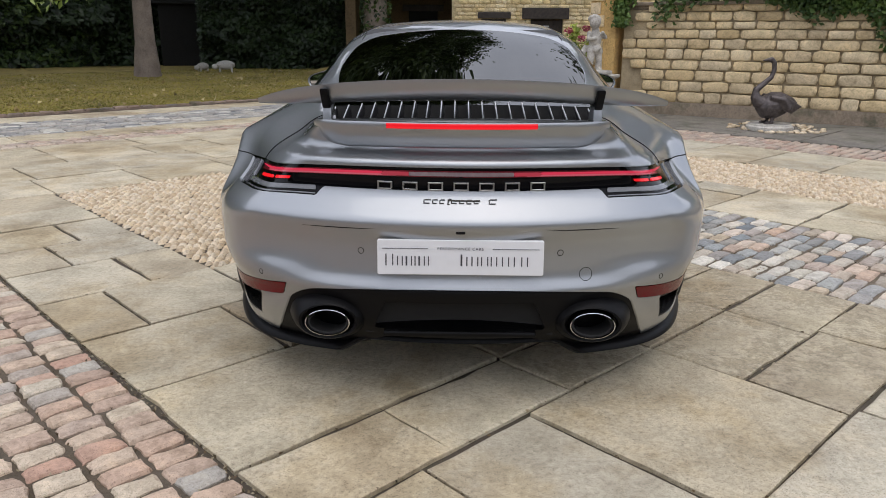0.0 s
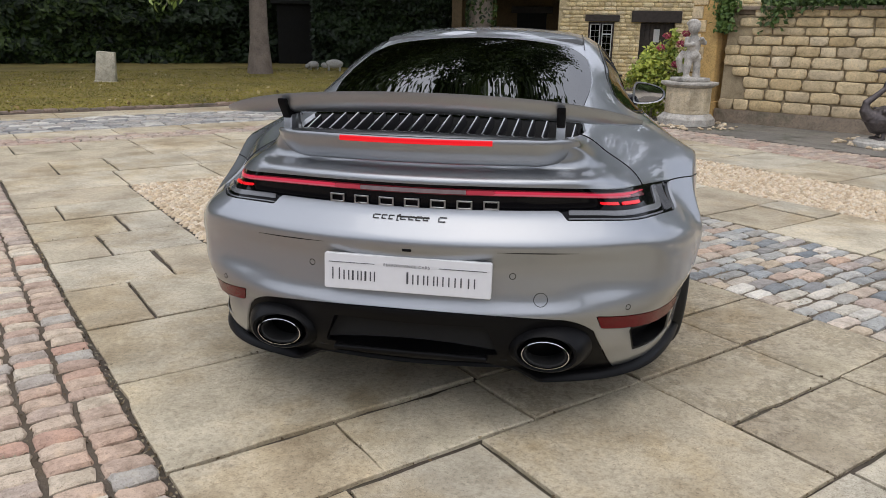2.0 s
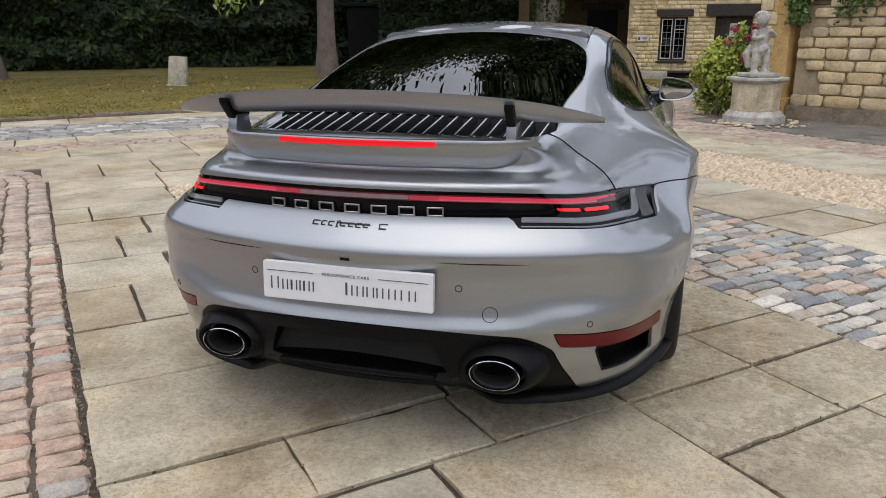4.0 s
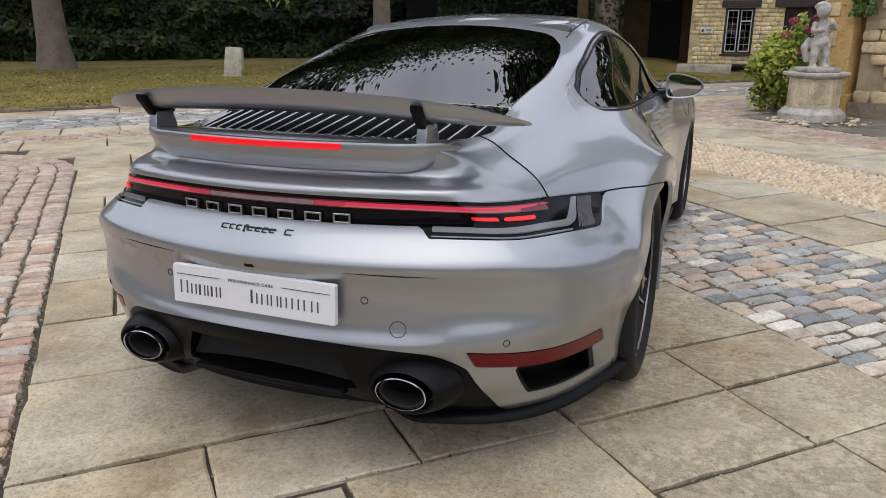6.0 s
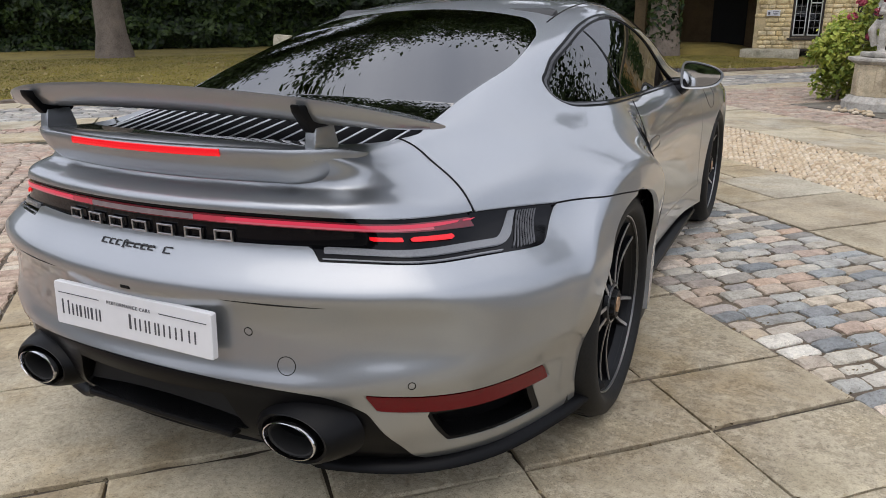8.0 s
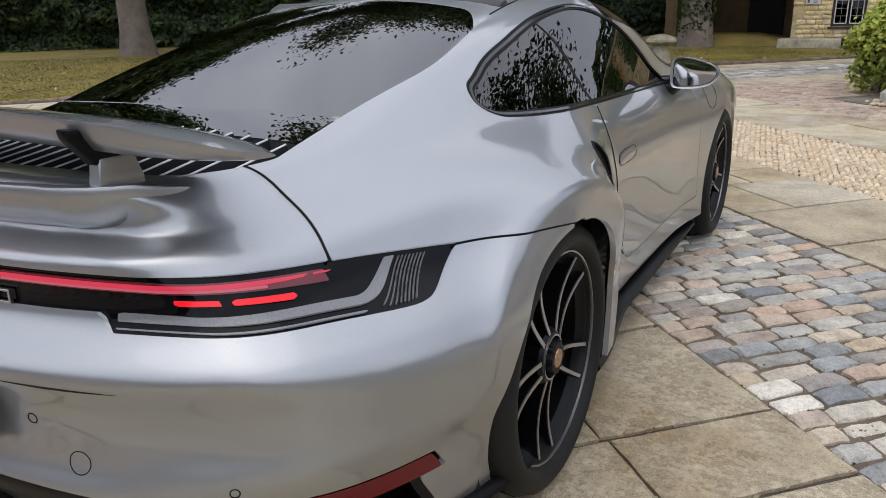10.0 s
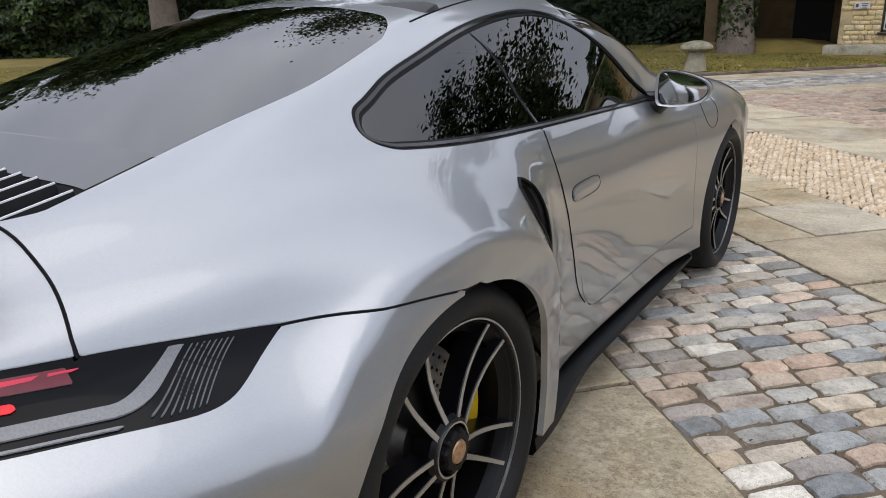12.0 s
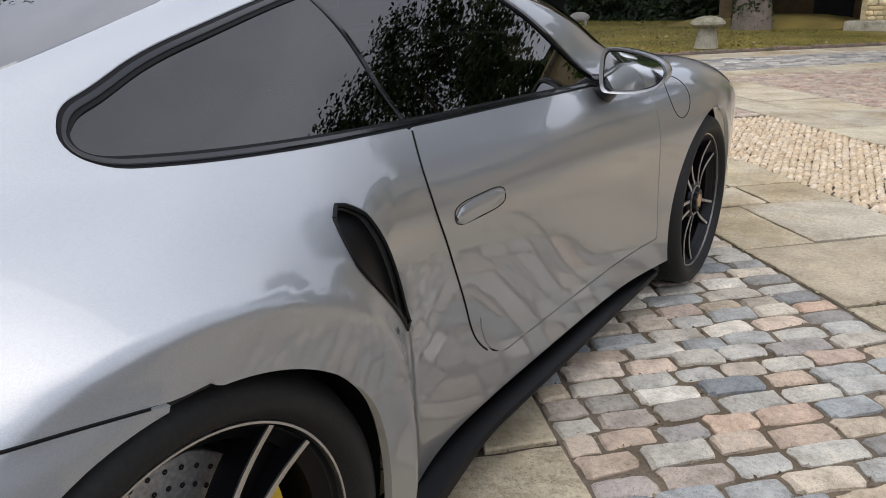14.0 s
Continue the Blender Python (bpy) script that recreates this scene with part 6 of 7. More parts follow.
# out-of-view ring, added to close the court and shape the car's reflections
hedge("boundary_hedge", [(22, 26), (27, 6), (24, -16), (4, -24), (-20, -20), (-34, -4), (-36, 8)], 5.5, 2.5, CROWN_LEAF, 60000, 0.26, "unseen leafy hedge ring added around the court", 24)

# ---- stone garden post, staddle stone and ornaments on the lawn ----
GREY_STONE = stone("lichen_stone", [(0.40, 0.37, 0.29), (0.45, 0.42, 0.34)], grain=30, bump=0.012, blotch=6, moss=(0.16, 0.16, 0.11))
post = bmesh.new()
for w, z0, z1 in ((0.235, 0.0, 0.05), (0.21, 0.05, 0.66)):
    for a, b in ((w, w * (0.98 if z0 == 0 else 0.86)),):
        lo = [post.verts.new((x * a, y * a * 0.9, z0)) for x, y in ((-1, -1), (1, -1), (1, 1), (-1, 1))]
        hi = [post.verts.new((x * b, y * b * 0.9, z1)) for x, y in ((-1, -1), (1, -1), (1, 1), (-1, 1))]
        post.faces.new(hi), post.faces.new(lo[::-1])
        for i in range(4):
            post.faces.new((lo[i], lo[(i + 1) % 4], hi[(i + 1) % 4], hi[i]))
bmesh.ops.bevel(post, geom=post.edges[:], offset=0.02, segments=2, affect="EDGES", profile=0.5)
po = part("stone_post", post, GREY_STONE, label="tapered weathered stone post leaning on the lawn", category="post", smooth=True)
po.matrix_world = pose(-9.8, 11.9, 0.085, 0, 5, 28)
MOSSY = stone("mossy_stone", [(0.27, 0.25, 0.19), (0.31, 0.285, 0.22)], grain=30, bump=0.012, blotch=6, moss=(0.11, 0.12, 0.065))
staddle = thing("staddle_stone", (-2.0, 13.0, 0.05), label="mushroom-shaped staddle stone on the grass", category="garden stone")
part("stem", lathe([(0.0005, 0), (0.21, 0), (0.20, 0.02), (0.14, 0.36), (0.0005, 0.37)], 20), MOSSY, staddle, smooth=True)
part("cap", lathe([(0.0005, 0.35), (0.25, 0.36), (0.29, 0.40), (0.28, 0.44), (0.20, 0.50), (0.08, 0.53), (0.0005, 0.535)], 24), MOSSY, staddle, smooth=True)
PALE = plain("pale_painted_stone", (0.34, 0.33, 0.30), 0.7, grain=40, spread=0.2)
for x, y, s, a in ((-6.6, 18.0, 1.0, 15), (-7.35, 18.3, 0.8, 60)):
    bm = ball((0.26, 0.12, 0.13), (0, 0, 0.24), bmesh.new())
    ball((0.10, 0.07, 0.08), (-0.28, 0, 0.20), bm)
    for lx, ly in ((-0.16, 0.06), (-0.16, -0.06), (0.16, 0.06), (0.16, -0.06)):
        sweep([(lx, ly, 0.2), (lx, ly, 0.0)], 0.03, 8, bm=bm)
    o = part("garden_ornament", bm, PALE, label="small pale stone garden ornament on the lawn", category="ornament", smooth=True)
    o.matrix_world = pose(x, y, 0.10, 0, 0, a) @ Matrix.Scale(s, 4)
# boards coloured near-black: the trees' deep shade is put into the tone
BARN = plain("shed_boards_in_shade", (0.006, 0.006, 0.005), 0.9, grain=20, spread=0.4)
shed = thing("garden_shed", (-8.2, 22.2, 0), 20, label="dark timber shed in deep shade under the trees", category="shed")
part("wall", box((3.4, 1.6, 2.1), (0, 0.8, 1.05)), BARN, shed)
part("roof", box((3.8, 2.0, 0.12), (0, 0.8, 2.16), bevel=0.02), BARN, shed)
# near-black box set on the front for the darkness of the opening
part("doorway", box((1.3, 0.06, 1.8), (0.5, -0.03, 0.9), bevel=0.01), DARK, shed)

# ---- garden wall of coursed stone, with a pier at its end ----
WALL_STONE = stone("honey_limestone", [(0.55, 0.43, 0.25), (0.62, 0.50, 0.31), (0.50, 0.38, 0.21), (0.66, 0.55, 0.37), (0.46, 0.37, 0.24), (0.58, 0.46, 0.28)], rough=0.9, grain=32, bump=0.012, blotch=5)
MORTAR = stone("old_mortar", [(0.36, 0.29, 0.185), (0.40, 0.33, 0.22)], grain=60, bump=0.012, blotch=5)
PLASTER = stone("orange_limewash", [(0.45, 0.29, 0.10), (0.50, 0.33, 0.13)], grain=30, bump=0.004, blotch=3)
COPING = stone("coping_stone", [(0.20, 0.16, 0.12), (0.25, 0.2, 0.15)], grain=30, bump=0.01, blotch=6, moss=(0.08, 0.085, 0.05))
wall_pose = pose(2.62, 9.22, 0, 0, 0, -31)
wall = part("garden_wall", box((7.6, 0.40, 1.60), (3.8, 0.235, 0.80)), MORTAR, kind="structure", label="honey-coloured coursed stone garden wall with ivy", category="wall")
wall.matrix_world = wall_pose


def stone_block(name, long, tall, deep, material, seed):
    """A pillowed, slightly crooked wall stone; its face looks along -y."""
    r = np.random.default_rng(seed)
    a, b = long / 2, tall / 2
    ring = []
    for k, (sx, sz) in enumerate(((-1, -1), (-0.3, -1), (0.4, -1), (1, -1), (1, 0), (1, 1), (0.3, 1), (-0.4, 1), (-1, 1), (-1, 0))):
        cut = 0.9 if abs(sx) == 1 and abs(sz) == 1 else 1.0
        ring.append((sx * a * cut + r.normal(0, 0.004), sz * b * cut + r.normal(0, 0.004)))
    verts = [(x, 0.02, z) for x, z in ring] + [(x, -deep * 0.45, z) for x, z in ring] + [(x * 0.86, -deep + r.normal(0, 0.004), z * 0.78) for x, z in ring]
    k = len(ring)
    faces = [tuple(range(2 * k, 3 * k))]
    for i in range(k):
        j = (i + 1) % k
        faces += [(i, j, k + j, k + i), (k + i, k + j, 2 * k + j, 2 * k + i)]
    me = bpy.data.meshes.new(name)
    me.from_pydata([tuple(map(float, v)) for v in verts], [], faces)
    me.materials.append(material)
    me.polygons.foreach_set("use_smooth", [True] * len(me.polygons))
    return me


def wall_stones(parent, base_pose, length, courses, z0, material, seed, name="wall_stone", stuff=False, lengths=(0.22, 0.50), holes=()):
    r = np.random.default_rng(seed)
    z = z0
    vv, ff = [], []
    for c, tall in enumerate(courses):
        x = r.uniform(-0.15, 0.0)
        while x < length:
            long = r.uniform(*lengths)
            near = [h for h in holes if h[2] < z + tall * 0.6 and h[3] > z + tall * 0.4]
            inside = [h for h in near if h[0] - 0.05 < x < h[1]]
            if inside:
                x = inside[0][1]
            for h in near:
                if x < h[0] < x + long + 0.05:
                    long = h[0] - x
            cx, cz = x + long / 2, z + tall / 2
            x += long
            if cx - long / 2 < -0.02 or cx + long / 2 > length + 0.1:
                continue
            me = stone_block(name, long - 0.012, tall - 0.012, 0.013 + r.uniform(0, 0.010), material, int(r.integers(1e6)))
            m = base_pose @ pose(cx, 0.0, cz, 0, r.normal(0, 0.5), 0)
            if stuff:
                b = len(vv)
                vv += [tuple(m @ p.co) for p in me.vertices]
                ff += [tuple(b + i for i in f.vertices) for f in me.polygons]
                bpy.data.meshes.remove(me)
            else:
                ob = new(name, me)
                ob.parent = parent
                ob.matrix_world = m
        z += tall
    if stuff:
        link(name, vv, ff, material, parent, smooth=True, kind="stuff")


wall.matrix_parent_inverse = Matrix()
bpy.context.view_layer.update()


def keep_world(ob, parent):
    ob.matrix_parent_inverse = parent.matrix_world.inverted()


wall_base = link("wall_footing", [tuple(wall_pose @ Vector((x, y, z))) for z in (0, 0.20) for x, y in ((-0.05, -0.035), (7.6, -0.035), (7.6, 0.05), (-0.05, 0.05))], [(0, 1, 5, 4), (1, 2, 6, 5), (2, 3, 7, 6), (3, 0, 4, 7), (4, 5, 6, 7)], COPING, kind="structure", label="rubble footing of the garden wall", category="wall")
stones = thing("wall_face", label="coursed honey limestone face of the garden wall", category="wall", kind="structure")
wall_stones(stones, wall_pose, 6.6, [0.175, 0.165, 0.17, 0.15, 0.165, 0.15, 0.14, 0.12, 0.14, 0.15], 0.19, WALL_STONE, 31)
cop = box((7.7, 0.55, 0.055), (3.8, 0.22, 1.69), bevel=0.015)
box((7.6, 0.42, 0.06), (3.8, 0.23, 1.635), bm=cop, bevel=0.01)
cp = part("wall_coping", cop, COPING, kind="structure", label="dark weathered flat coping on the wall", category="coping")
cp.matrix_world = wall_pose
pier = thing("gate_pier", (2.36, 9.40, 0), -31, label="orange limewashed stone pier at the wall end", category="pier")
part("shaft", box((0.44, 0.42, 2.9), (0, 0.1, 1.45), bevel=0.02), PLASTER, pier)
part("plinth", box((0.50, 0.46, 0.30), (0, 0.09, 0.15), bevel=0.02), PLASTER, pier)
for i, z in enumerate(np.arange(0.34, 2.8, 0.2)):
    w = 0.24 if i % 2 else 0.17
    part("quoin", box((w, 0.03, 0.18), (-0.22 + w / 2, -0.118, z + 0.09), bevel=0.012), WALL_STONE, pier)

IVY = leafy("ivy_leaf", (0.04, 0.08, 0.02), (0.08, 0.145, 0.032), (0.13, 0.20, 0.05), (0.06, 0.105, 0.026))
r = np.random.default_rng(5)
pts = []
for k in range(9000):
    x = r.uniform(0.5, 7.4)
    deep = 0.10 + 0.5 * max(0, noise.noise(Vector((x * 0.9, 1.0, 0))) + 0.12) + 0.85 * math.exp(-((x - 3.9) / 0.42) ** 2) + 0.9 * math.exp(-((x - 5.4) / 0.7) ** 2)
    fall = r.uniform(0, 1) ** 1.6 * deep
    lump = 0.07 + 0.06 * noise.noise(Vector((x * 3, fall * 3, 2)))
    pts.append(wall_pose @ Vector((x, -0.06 - abs(r.normal(0, 0.5)) * lump + (0.25 if fall < 0.05 else 0) * r.uniform(-1, 1), 1.86 + r.normal(0, 0.05) - fall)) if x > 2.2 or r.uniform() < 0.25 else wall_pose @ Vector((x, 0.2 + r.normal(0, 0.1), 1.80 + r.normal(0, 0.04))))
leaves("wall_ivy", np.array([tuple(p) for p in pts]), np.tile([-0.5, -0.8, 0.4], (len(pts), 1)), 0.055, IVY, seed=6, kind="stuff", label="ivy trailing over the top of the wall", category="ivy")
pts = []
for k in range(2600):
    z = r.uniform(0, 1)
    side = r.choice([-0.34, 0.34, 0.30])
    pts.append((side + r.normal(0, 0.06 + 0.06 * z), -0.16 + r.normal(0, 0.05), 2.9 - (1 - z) * (1.55 if side > 0 else 0.95)))
pp = pose(2.36, 9.40, 0, 0, 0, -31)
leaves("pier_ivy", np.array([tuple(pp @ Vector(p)) for p in pts]), np.tile([-0.4, -0.8, 0.4], (len(pts), 1)), 0.05, IVY, seed=16, kind="stuff", label="ivy strands hanging down the pier", category="ivy")

# ---- statue on its pedestal, and the bronze bird ----
PED_STONE = stone("cream_pedestal_stone", [(0.56, 0.50, 0.38), (0.60, 0.54, 0.42)], grain=45, bump=0.006, blotch=6, stains=0.6)
LEAD = stone("weathered_statue_stone", [(0.43, 0.41, 0.375), (0.48, 0.455, 0.41)], grain=45, bump=0.006, blotch=9, moss=(0.20, 0.19, 0.17))
ped = thing("pedestal", (2.07, 8.62, 0), 14, label="panelled stone pedestal with a stepped base", category="pedestal")
hexa = [(math.cos(math.radians(22.5 + 45 * k)), math.sin(math.radians(22.5 + 45 * k))) for k in range(8)]


def oct_prism(rad, z0, z1, bevel=0.008, rad2=None):
    bm = bmesh.new()
    a = [bm.verts.new((x * rad, y * rad, z0)) for x, y in hexa]
    b = [bm.verts.new((x * (rad2 or rad), y * (rad2 or rad), z1)) for x, y in hexa]
    bm.faces.new(a[::-1]), bm.faces.new(b)
    for i in range(8):
        bm.faces.new((a[i], a[(i + 1) % 8], b[(i + 1) % 8], b[i]))
    bmesh.ops.bevel(bm, geom=bm.edges[:], offset=bevel, segments=2, affect="EDGES", profile=0.5)
    return bm


part("base", oct_prism(0.42, 0.0, 0.10), LEAD, ped)
part("step", oct_prism(0.41, 0.10, 0.17, rad2=0.345), LEAD, ped)
part("die", oct_prism(0.325, 0.17, 0.55), PED_STONE, ped)
for k in range(8):
    a = math.radians(45 * k)
    part("panel", box((0.012, 0.16, 0.26), (0.302, 0, 0.36), bevel=0.004, m=Matrix.Rotation(a, 4, "Z"), segments=1), PED_STONE, ped)
part("cornice", oct_prism(0.335, 0.55, 0.59, rad2=0.405), LEAD, ped)
part("cap", oct_prism(0.415, 0.59, 0.63), LEAD, ped)
st = bmesh.new()
box((0.44, 0.36, 0.06), (0, 0, 0.03), bm=st, bevel=0.012)
ball((0.10, 0.085, 0.15), (0, 0, 0.50), st)
ball((0.11, 0.095, 0.09), (0, 0.01, 0.36), st)
ball((0.085, 0.08, 0.10), (-0.03, -0.02, 0.745), st)
ball((0.09, 0.085, 0.06), (-0.025, 0.01, 0.80), st)
sweep([(0, 0, 0.60), (-0.015, 0, 0.68)], 0.05, 10, bm=st)
for s in (-1, 1):
    sweep([(0.055 * s, 0, 0.34), (0.075 * s, -0.02, 0.20), (0.07 * s, 0.01, 0.06)], [0.062, 0.05, 0.038], 12, bm=st)
    ball((0.035, 0.06, 0.025), (0.07 * s, -0.03, 0.07), st)
sweep([(-0.10, 0, 0.60), (-0.15, -0.04, 0.50), (-0.04, -0.12, 0.52)], [0.042, 0.036, 0.028], 10, bm=st)
sweep([(0.10, 0, 0.60), (0.14, -0.05, 0.53), (0.03, -0.12, 0.60)], [0.042, 0.036, 0.028], 10, bm=st)
for k in range(9):
    a = k * 0.7
    ball((0.045, 0.04, 0.05), (0.085 * math.cos(a), 0.075 * math.sin(a), 0.35 + 0.03 * math.sin(3 * a)), st)
    ball((0.030, 0.03, 0.03), (-0.025 + 0.075 * math.cos(a), 0.01 + 0.07 * math.sin(a), 0.805 + 0.02 * math.sin(2 * a)), st)
sweep([(-0.12, 0.05, 0.42), (-0.17, 0.07, 0.30), (-0.13, 0.06, 0.12)], [0.03, 0.05, 0.03], 10, bm=st)
sweep([(0.10, 0.06, 0.40), (0.15, 0.08, 0.22), (0.12, 0.05, 0.06)], [0.03, 0.04, 0.05], 10, bm=st)
statue = part("garden_statue", st, LEAD, label="weathered grey stone figure on a pedestal", category="statue", smooth=True)
statue.matrix_world = pose(2.07, 8.62, 0.63, 0, 0, 24) @ Matrix.Scale(1.04, 4)
mod = statue.modifiers.new("blend", "REMESH")
mod.mode, mod.voxel_size, mod.use_smooth_shade = "VOXEL", 0.011, True
sm = statue.modifiers.new("soften", "SMOOTH")
sm.iterations = 4

BRONZE = plain("dark_bronze", (0.10, 0.085, 0.082), 0.5, metal=0.55, grain=24, spread=0.35, bump=0.003)
sw = bmesh.new()
sweep([(-0.20, 0, 0.26), (-0.12, 0, 0.23), (0.0, 0, 0.24), (0.14, 0, 0.27), (0.26, 0, 0.28), (0.33, 0, 0.27)], [0.07, 0.155, 0.185, 0.15, 0.075, 0.02], 20, bm=sw)
sweep([(-0.17, 0, 0.28), (-0.245, 0, 0.36), (-0.24, 0, 0.45), (-0.15, 0, 0.53), (-0.055, 0, 0.62), (-0.03, 0, 0.72), (-0.04, 0, 0.81), (-0.08, 0, 0.845)], [0.10, 0.066, 0.046, 0.037, 0.033, 0.031, 0.032, 0.036], 14, bm=sw)
sweep([(-0.07, 0, 0.85), (-0.13, 0, 0.845), (-0.20, 0, 0.835)], [0.038, 0.024, 0.006], 10, bm=sw)
for s in (-1, 1):
    for k in range(5):
        sweep([(-0.09 + 0.03 * k, 0.13 * s, 0.36 - 0.02 * k), (0.08 + 0.02 * k, 0.175 * s, 0.33 - 0.03 * k), (0.34 - 0.03 * k, 0.13 * s, 0.20 - 0.02 * k + 0.03)], [0.035, 0.05, 0.012], 10, bm=sw)
    sweep([(0.0, 0.07 * s, 0.12), (-0.02, 0.08 * s, 0.0)], [0.03, 0.022], 8, bm=sw)
    ball((0.07, 0.04, 0.018), (-0.05, 0.085 * s, 0.012), sw)
swan = part("bronze_statue", sw, BRONZE, label="dark bronze long-necked garden sculpture on a round plinth", category="statue", smooth=True)
swan.matrix_world = pose(4.17, 6.86, 0.09, 0, 0, 2) @ Matrix.Scale(0.98, 4)
mod = swan.modifiers.new("blend", "REMESH")
mod.mode, mod.voxel_size, mod.use_smooth_shade = "VOXEL", 0.010, True
plinth = part("round_plinth", lathe([(0.0005, 0), (0.30, 0), (0.305, 0.02), (0.30, 0.055), (0.275, 0.07), (0.27, 0.088), (0.0005, 0.09)], 40), LEAD, label="round low stone plinth on the gravel", category="plinth", smooth=True)
plinth.matrix_world = pose(4.17, 6.86, 0.0)
for cx, cy, cnt in ((4.3, 7.0, 90), (2.15, 8.45, 60)):
    vv, ff = [], []
    for k in range(cnt):
        a, d = r.uniform(0, 6.28), r.uniform(0.34, 0.62)
        s = r.uniform(0.015, 0.04)
        bm = ball((s * 1.3, s, s * 0.7), (cx + d * math.cos(a), cy + d * math.sin(a), 0.012), bmesh.new(), u=6, v=4)
        b = len(vv)
        vv += [tuple(v.co) for v in bm.verts]
        bm.verts.index_update()
        ff += [tuple(b + v.index for v in f.verts) for f in bm.faces]
        bm.free()
    link("loose_pebbles", vv, ff, PEBBLE, smooth=True, kind="stuff", label="pale loose pebbles around the stone base", category="pebbles")

# flowering shrub by the pier
SHRUB = leafy("hydrangea_leaf", (0.18, 0.27, 0.04), (0.34, 0.40, 0.065), (0.46, 0.49, 0.10), (0.11, 0.19, 0.03))
PINK = leafy("pink_flower", (0.35, 0.05, 0.10), (0.45, 0.09, 0.15), (0.28, 0.035, 0.07), rough=0.6)
shrub = thing("flowering_shrub", (1.62, 9.45, 0), label="leafy green shrub with pink flower heads", category="shrub")
p, off = crown_points(4200, (0.42, 0.40, 0.66), 71, clumps=70)
p[:, 2] += 0.62
p[:, 0] += 0.25 * np.maximum(p[:, 2] - 0.5, 0)
p = p[p[:, 2] > 0.03]
leaves("foliage", p, np.tile([-0.2, -0.6, 0.7], (len(p), 1)), 0.05, SHRUB, shrub, seed=72, long=1.5)
part("stems", sweep([(0, 0, 0), (0.02, 0, 0.5), (0.12, 0, 1.0)], [0.03, 0.02, 0.01], 8), BARK, shrub, smooth=True)
for x, y, z in ((0.12, -0.25, 1.28), (0.34, -0.2, 1.16), (0.04, -0.3, 1.10), (0.28, -0.35, 0.86), (0.42, -0.1, 1.32)):
    d = r.normal(0, 1, (70, 3))
    d /= np.linalg.norm(d, axis=1, keepdims=True)
    leaves("flower_head", np.array([x, y, z]) + d * np.array([0.06, 0.055, 0.045]), d, 0.03, PINK, shrub, seed=int(90 + 100 * x), long=1.1)

# ---- the house behind ----
HOUSE_STONE = stone("pale_cottage_stone", [(0.66, 0.53, 0.29), (0.72, 0.60, 0.36), (0.60, 0.47, 0.25), (0.76, 0.65, 0.43), (0.58, 0.47, 0.29)], island=True, rough=0.9, grain=30, bump=0.01, blotch=4)
OAK = plain("dark_oak", (0.035, 0.026, 0.02), 0.6, grain=14, spread=0.4, bump=0.002)
LEAD_FRAME = plain("grey_window_frame", (0.58, 0.58, 0.56), 0.5)
LEADING = plain("dull_lead_strip", (0.30, 0.30, 0.29), 0.6)
PANE = glassy("old_pane", (0.25, 0.27, 0.27))
ROOF = stone("stone_slates", [(0.17, 0.15, 0.12), (0.22, 0.19, 0.15)], bump=0.01, blotch=4)
HOUSE_MORTAR = stone("cottage_mortar", [(0.52, 0.42, 0.25), (0.56, 0.46, 0.28)], grain=60, bump=0.01, blotch=5)
house = thing("cottage", (0, 18.3, 0), label="pale stone cottage with leaded window and dark oak door", category="house")
hp = pose(0, 18.3, 0)
WIN, DOOR2 = (0.57, 1.26, 0.50, 1.62), (1.95, 2.85, 0.18, 1.62)


def house_wall():
    """The front, built round its openings, each reveal 0.3 deep."""
    for x0, x1, z0, z1 in ((-0.25, WIN[0], -0.1, 5.2), (WIN[0], WIN[1], -0.1, WIN[2]), (WIN[0], WIN[1], WIN[3], 5.2), (WIN[1], DOOR2[0], -0.1, 5.2), (DOOR2[0], DOOR2[1], -0.1, DOOR2[2]), (DOOR2[0], DOOR2[1], DOOR2[3], 5.2), (DOOR2[1], 12, -0.1, 5.2)):
        part("wall", box((x1 - x0, 0.34, z1 - z0), ((x0 + x1) / 2, 0.20, (z0 + z1) / 2)), HOUSE_MORTAR, house)
    for size, at in (((0.34, 4.2, 5.3), (-0.08, 2.45, 2.55)), ((0.3, 4.2, 5.3), (11.9, 2.45, 2.55)), ((12.0, 0.3, 5.3), (6.0, 4.5, 2.55))):
        part("wall", box(size, at), HOUSE_MORTAR, house)


house_wall()
wall_stones(house, Matrix(), 6.5, [0.10, 0.115, 0.095, 0.11, 0.10, 0.12, 0.095] * 4, 0.02, HOUSE_STONE, 33, name="facing_stone", stuff=True, lengths=(0.12, 0.32),
            holes=[(WIN[0] + 0.25, WIN[1] + 0.25, WIN[2] - 0.05, WIN[3] + 0.18), (DOOR2[0] + 0.25, DOOR2[1] + 0.25, DOOR2[2] - 0.1, DOOR2[3] + 0.30), (0.70 + 0.25, 1.42 + 0.25, 0, 0.24)])
for ob in house.children:
    if ob.name.startswith("facing_stone"):
        ob.location = (-0.25, 0.02, 0)
part("lintel", box((0.92, 0.12, 0.17), (0.93, 0.02, 1.715), bevel=0.012), OAK, house, "dark oak lintel")
part("lintel", box((1.30, 0.14, 0.30), (2.35, 0.01, 1.77), bevel=0.015), OAK, house, "dark oak lintel")
part("sill", box((0.80, 0.12, 0.045), (0.915, 0.0, 0.475), bevel=0.008), OAK, house, "dark window sill")
frame_bm = bmesh.new()
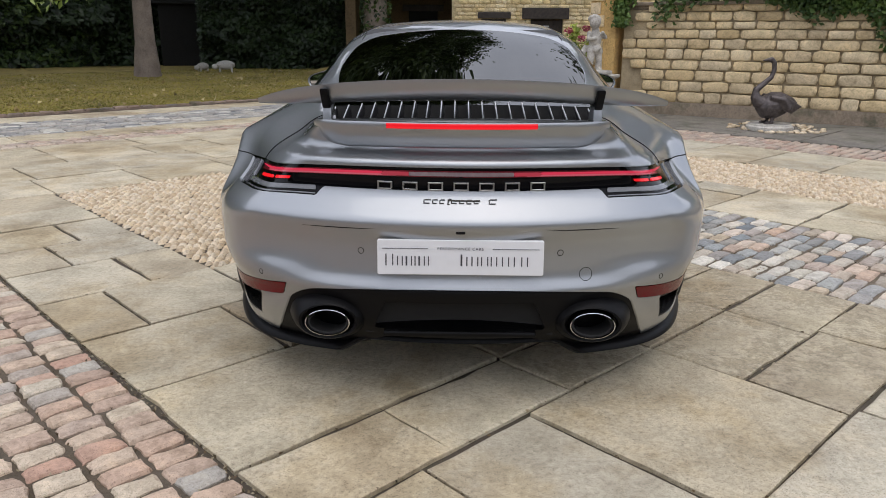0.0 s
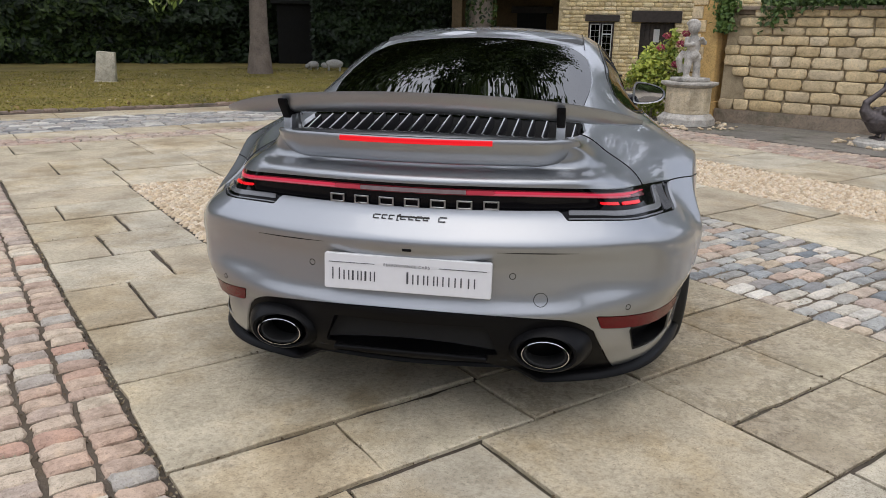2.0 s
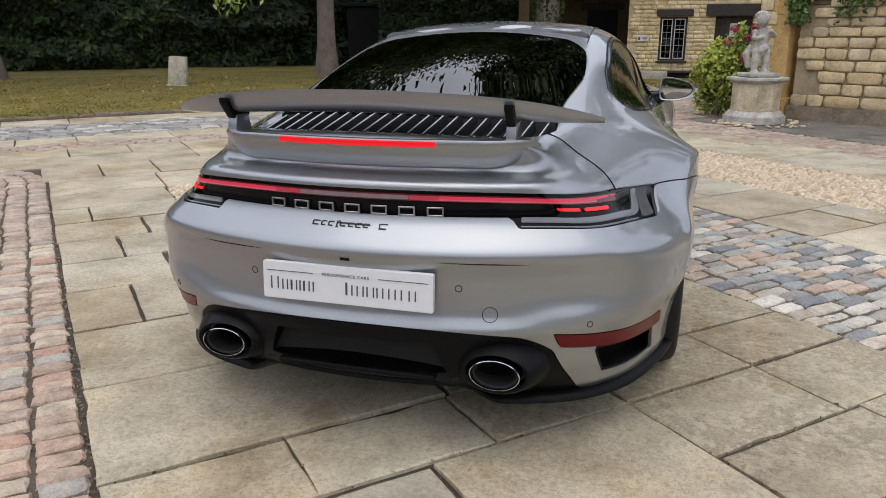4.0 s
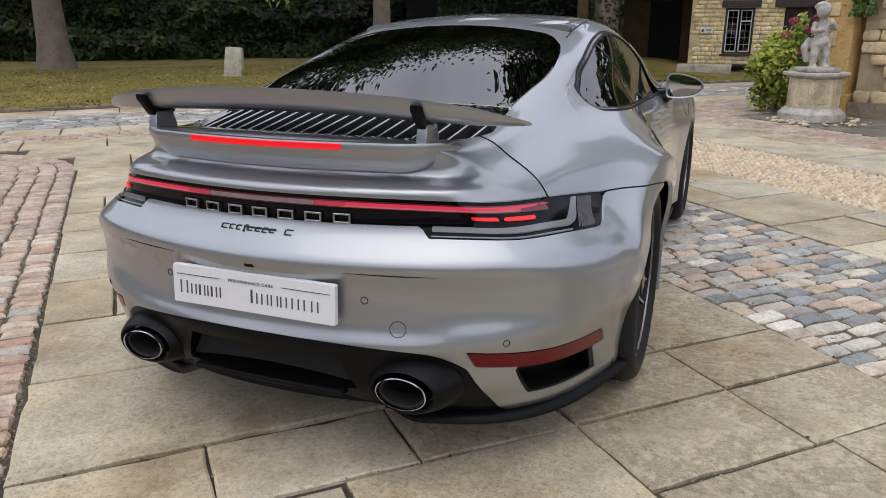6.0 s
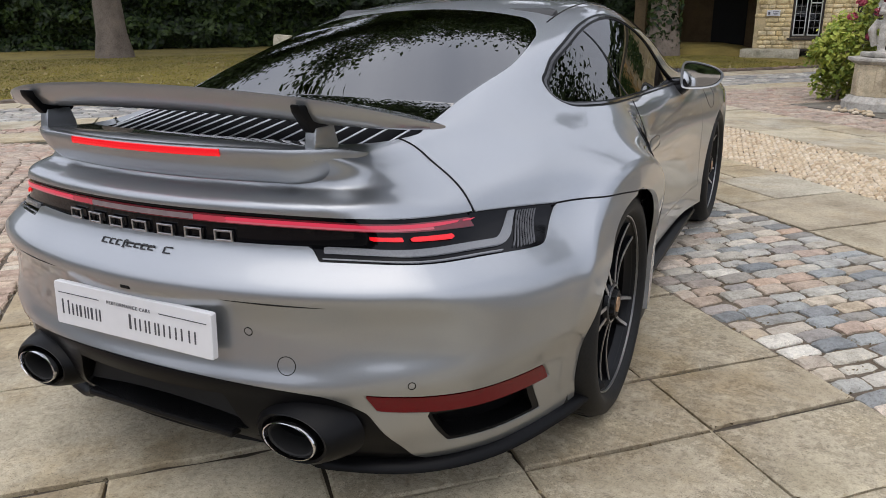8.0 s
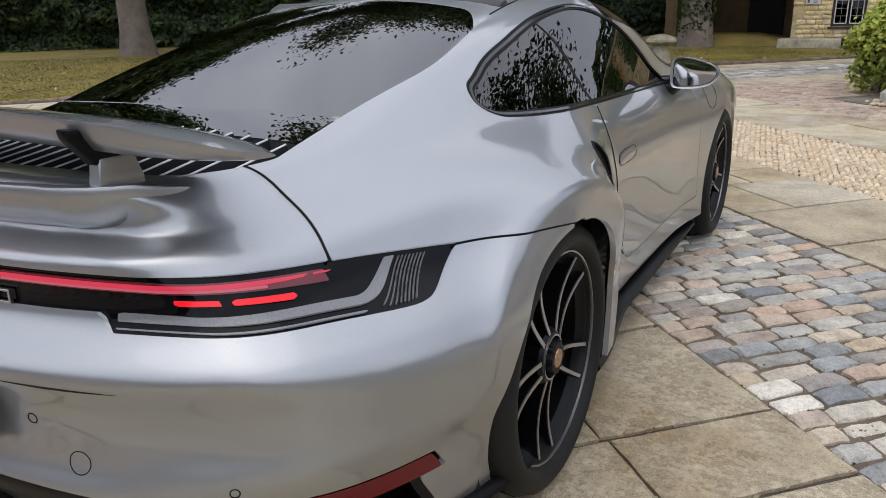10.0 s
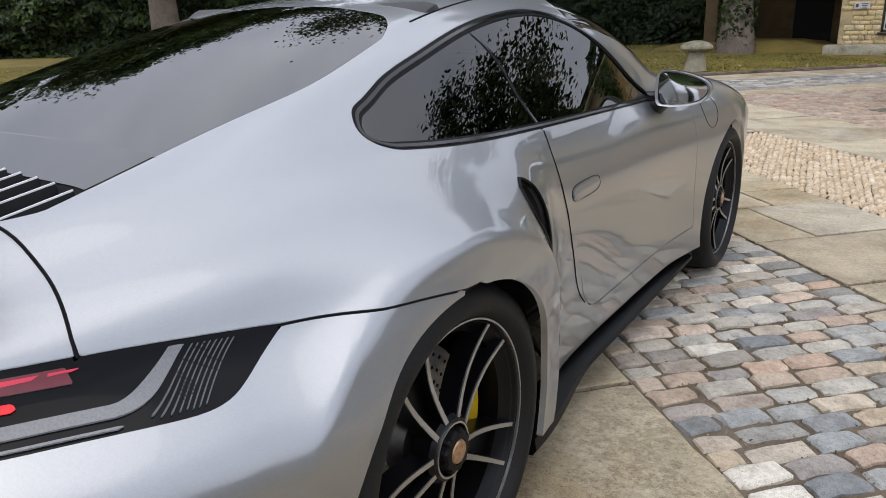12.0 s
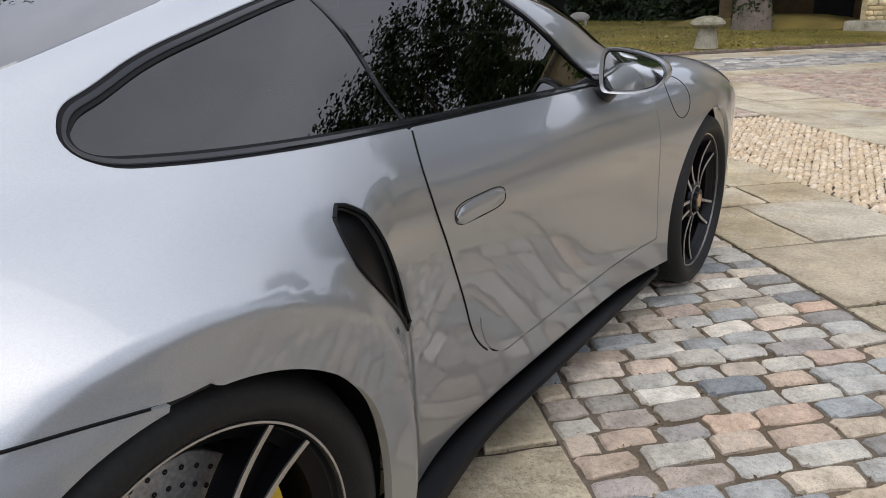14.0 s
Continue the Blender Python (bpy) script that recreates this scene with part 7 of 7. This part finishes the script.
for at, size in (((0.595, 1.06), (0.05, 1.12)), ((1.235, 1.06), (0.05, 1.12)), ((0.915, 0.525), (0.69, 0.05)), ((0.915, 1.595), (0.69, 0.05))):
    box((size[0], 0.06, size[1]), (at[0], 0.10, at[1]), bm=frame_bm, bevel=0.006, segments=1)
win = part("window", frame_bm, OAK, house, "leaded casement window")
for x0 in (0.62, 0.94):
    fr = bmesh.new()
    for at, size in (((x0 + 0.012, 1.06), (0.024, 1.02)), ((x0 + 0.258, 1.06), (0.024, 1.02)), ((x0 + 0.135, 0.562), (0.27, 0.024)), ((x0 + 0.135, 1.558), (0.27, 0.024))):
        box((size[0], 0.04, size[1]), (at[0], 0.085, at[1]), bm=fr, bevel=0.004, segments=1)
    if x0 > 0.9:
        box((0.27, 0.04, 0.03), (x0 + 0.135, 0.085, 1.30), bm=fr)
    part("casement", fr, LEAD_FRAME, win)
    lead = bmesh.new()
    for k in range(1, 2):
        box((0.008, 0.02, 1.0), (x0 + 0.135 * k, 0.098, 1.06), bm=lead)
    for k in range(1, 6):
        box((0.25, 0.02, 0.010), (x0 + 0.135, 0.098, 0.56 + 0.167 * k), bm=lead)
    part("leading", lead, LEADING, win)
    part("pane", box((0.25, 0.006, 1.0), (x0 + 0.135, 0.105, 1.06)), PANE, win)
part("room_shade", box((1.2, 0.05, 1.6), (0.915, 0.55, 1.06)), plain("dim_curtain", (0.06, 0.06, 0.058), 0.9), house)
dr = part("door", box((0.90, 0.06, 1.44), (2.40, 0.22, 0.90), bevel=0.01), OAK, house, "dark plank door with a small window")
part("door_window", box((0.16, 0.03, 0.34), (2.40, 0.185, 1.28), bevel=0.006), LEAD_FRAME, dr)
for k in range(7):
    part("plank", box((0.12, 0.02, 1.38), (2.02 + 0.128 * k, 0.186, 0.90), bevel=0.006, segments=1), OAK, dr)
part("cellar_light", box((0.70, 0.10, 0.30), (1.06, 0.03, 0.04), bevel=0.01), DARK, house)
part("cellar_ledge", box((0.95, 0.2, 0.05), (1.10, -0.03, 0.215), bevel=0.01), OAK, house)
part("roof", box((13.2, 6.0, 0.2), (0, 0, 0), m=pose(5.9, 2.75, 5.65, 14, 0, 0)), ROOF, house)
sg = part("wall_sign", box((0.30, 0.012, 0.14), (0.155, -0.03, 1.075), bevel=0.003), PLATE, house, "small white notice with unreadable bars")
for k in range(3):
    part("notice_bar", box((0.14 - 0.03 * k, 0.004, 0.014), (0.205, -0.038, 1.105 - 0.035 * k)), INK, sg)
part("notice_mark", box((0.05, 0.004, 0.07), (0.06, -0.038, 1.07)), INK, sg)
# shaded porch beside it; the shade is put into its dark plaster colour
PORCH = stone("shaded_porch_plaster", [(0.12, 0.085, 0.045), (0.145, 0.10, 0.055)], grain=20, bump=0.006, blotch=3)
porch = thing("porch", (0, 18.3, 0), label="deep open porch with a dark doorway", category="porch")
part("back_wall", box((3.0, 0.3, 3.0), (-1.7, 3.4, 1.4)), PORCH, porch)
part("roof_slab", box((3.1, 4.2, 0.3), (-1.75, 1.6, 2.85)), OAK, porch)
part("upper_wall", box((3.0, 0.3, 2.4), (-1.75, 0.2, 4.0)), MORTAR, porch)
part("porch_door", box((0.92, 0.08, 1.95), (-1.20, 3.22, 0.95), bevel=0.01), DARK, porch)
part("door_lintel", box((1.3, 0.14, 0.2), (-1.20, 3.2, 2.0), bevel=0.01), OAK, porch)
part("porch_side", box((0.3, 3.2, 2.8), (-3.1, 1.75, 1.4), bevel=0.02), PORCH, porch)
bank = bmesh.new()
bmesh.ops.create_grid(bank, x_segments=20, y_segments=10, size=1, matrix=Matrix.Translation((-2.4, 19.3, 0.0)) @ Matrix.Diagonal((2.1, 1.4, 1, 1)))
for v in bank.verts:
    e = max(abs(v.co.x + 2.4) / 2.1, abs(v.co.y - 19.3) / 1.4)
    v.co.z = 0.08 + 0.24 * (1 - e ** 4) + 0.03 * noise.noise(v.co * 2)
part("grass_bank", bank, GRASS_SOIL, kind="structure", label="rough grassy bank before the porch", category="bank", smooth=True)
part("stone_step", box((1.3, 0.5, 0.26), (0.2, 17.75, 0.13), bevel=0.03), GREY_STONE, label="low worn stone step by the house", category="step", smooth=True)
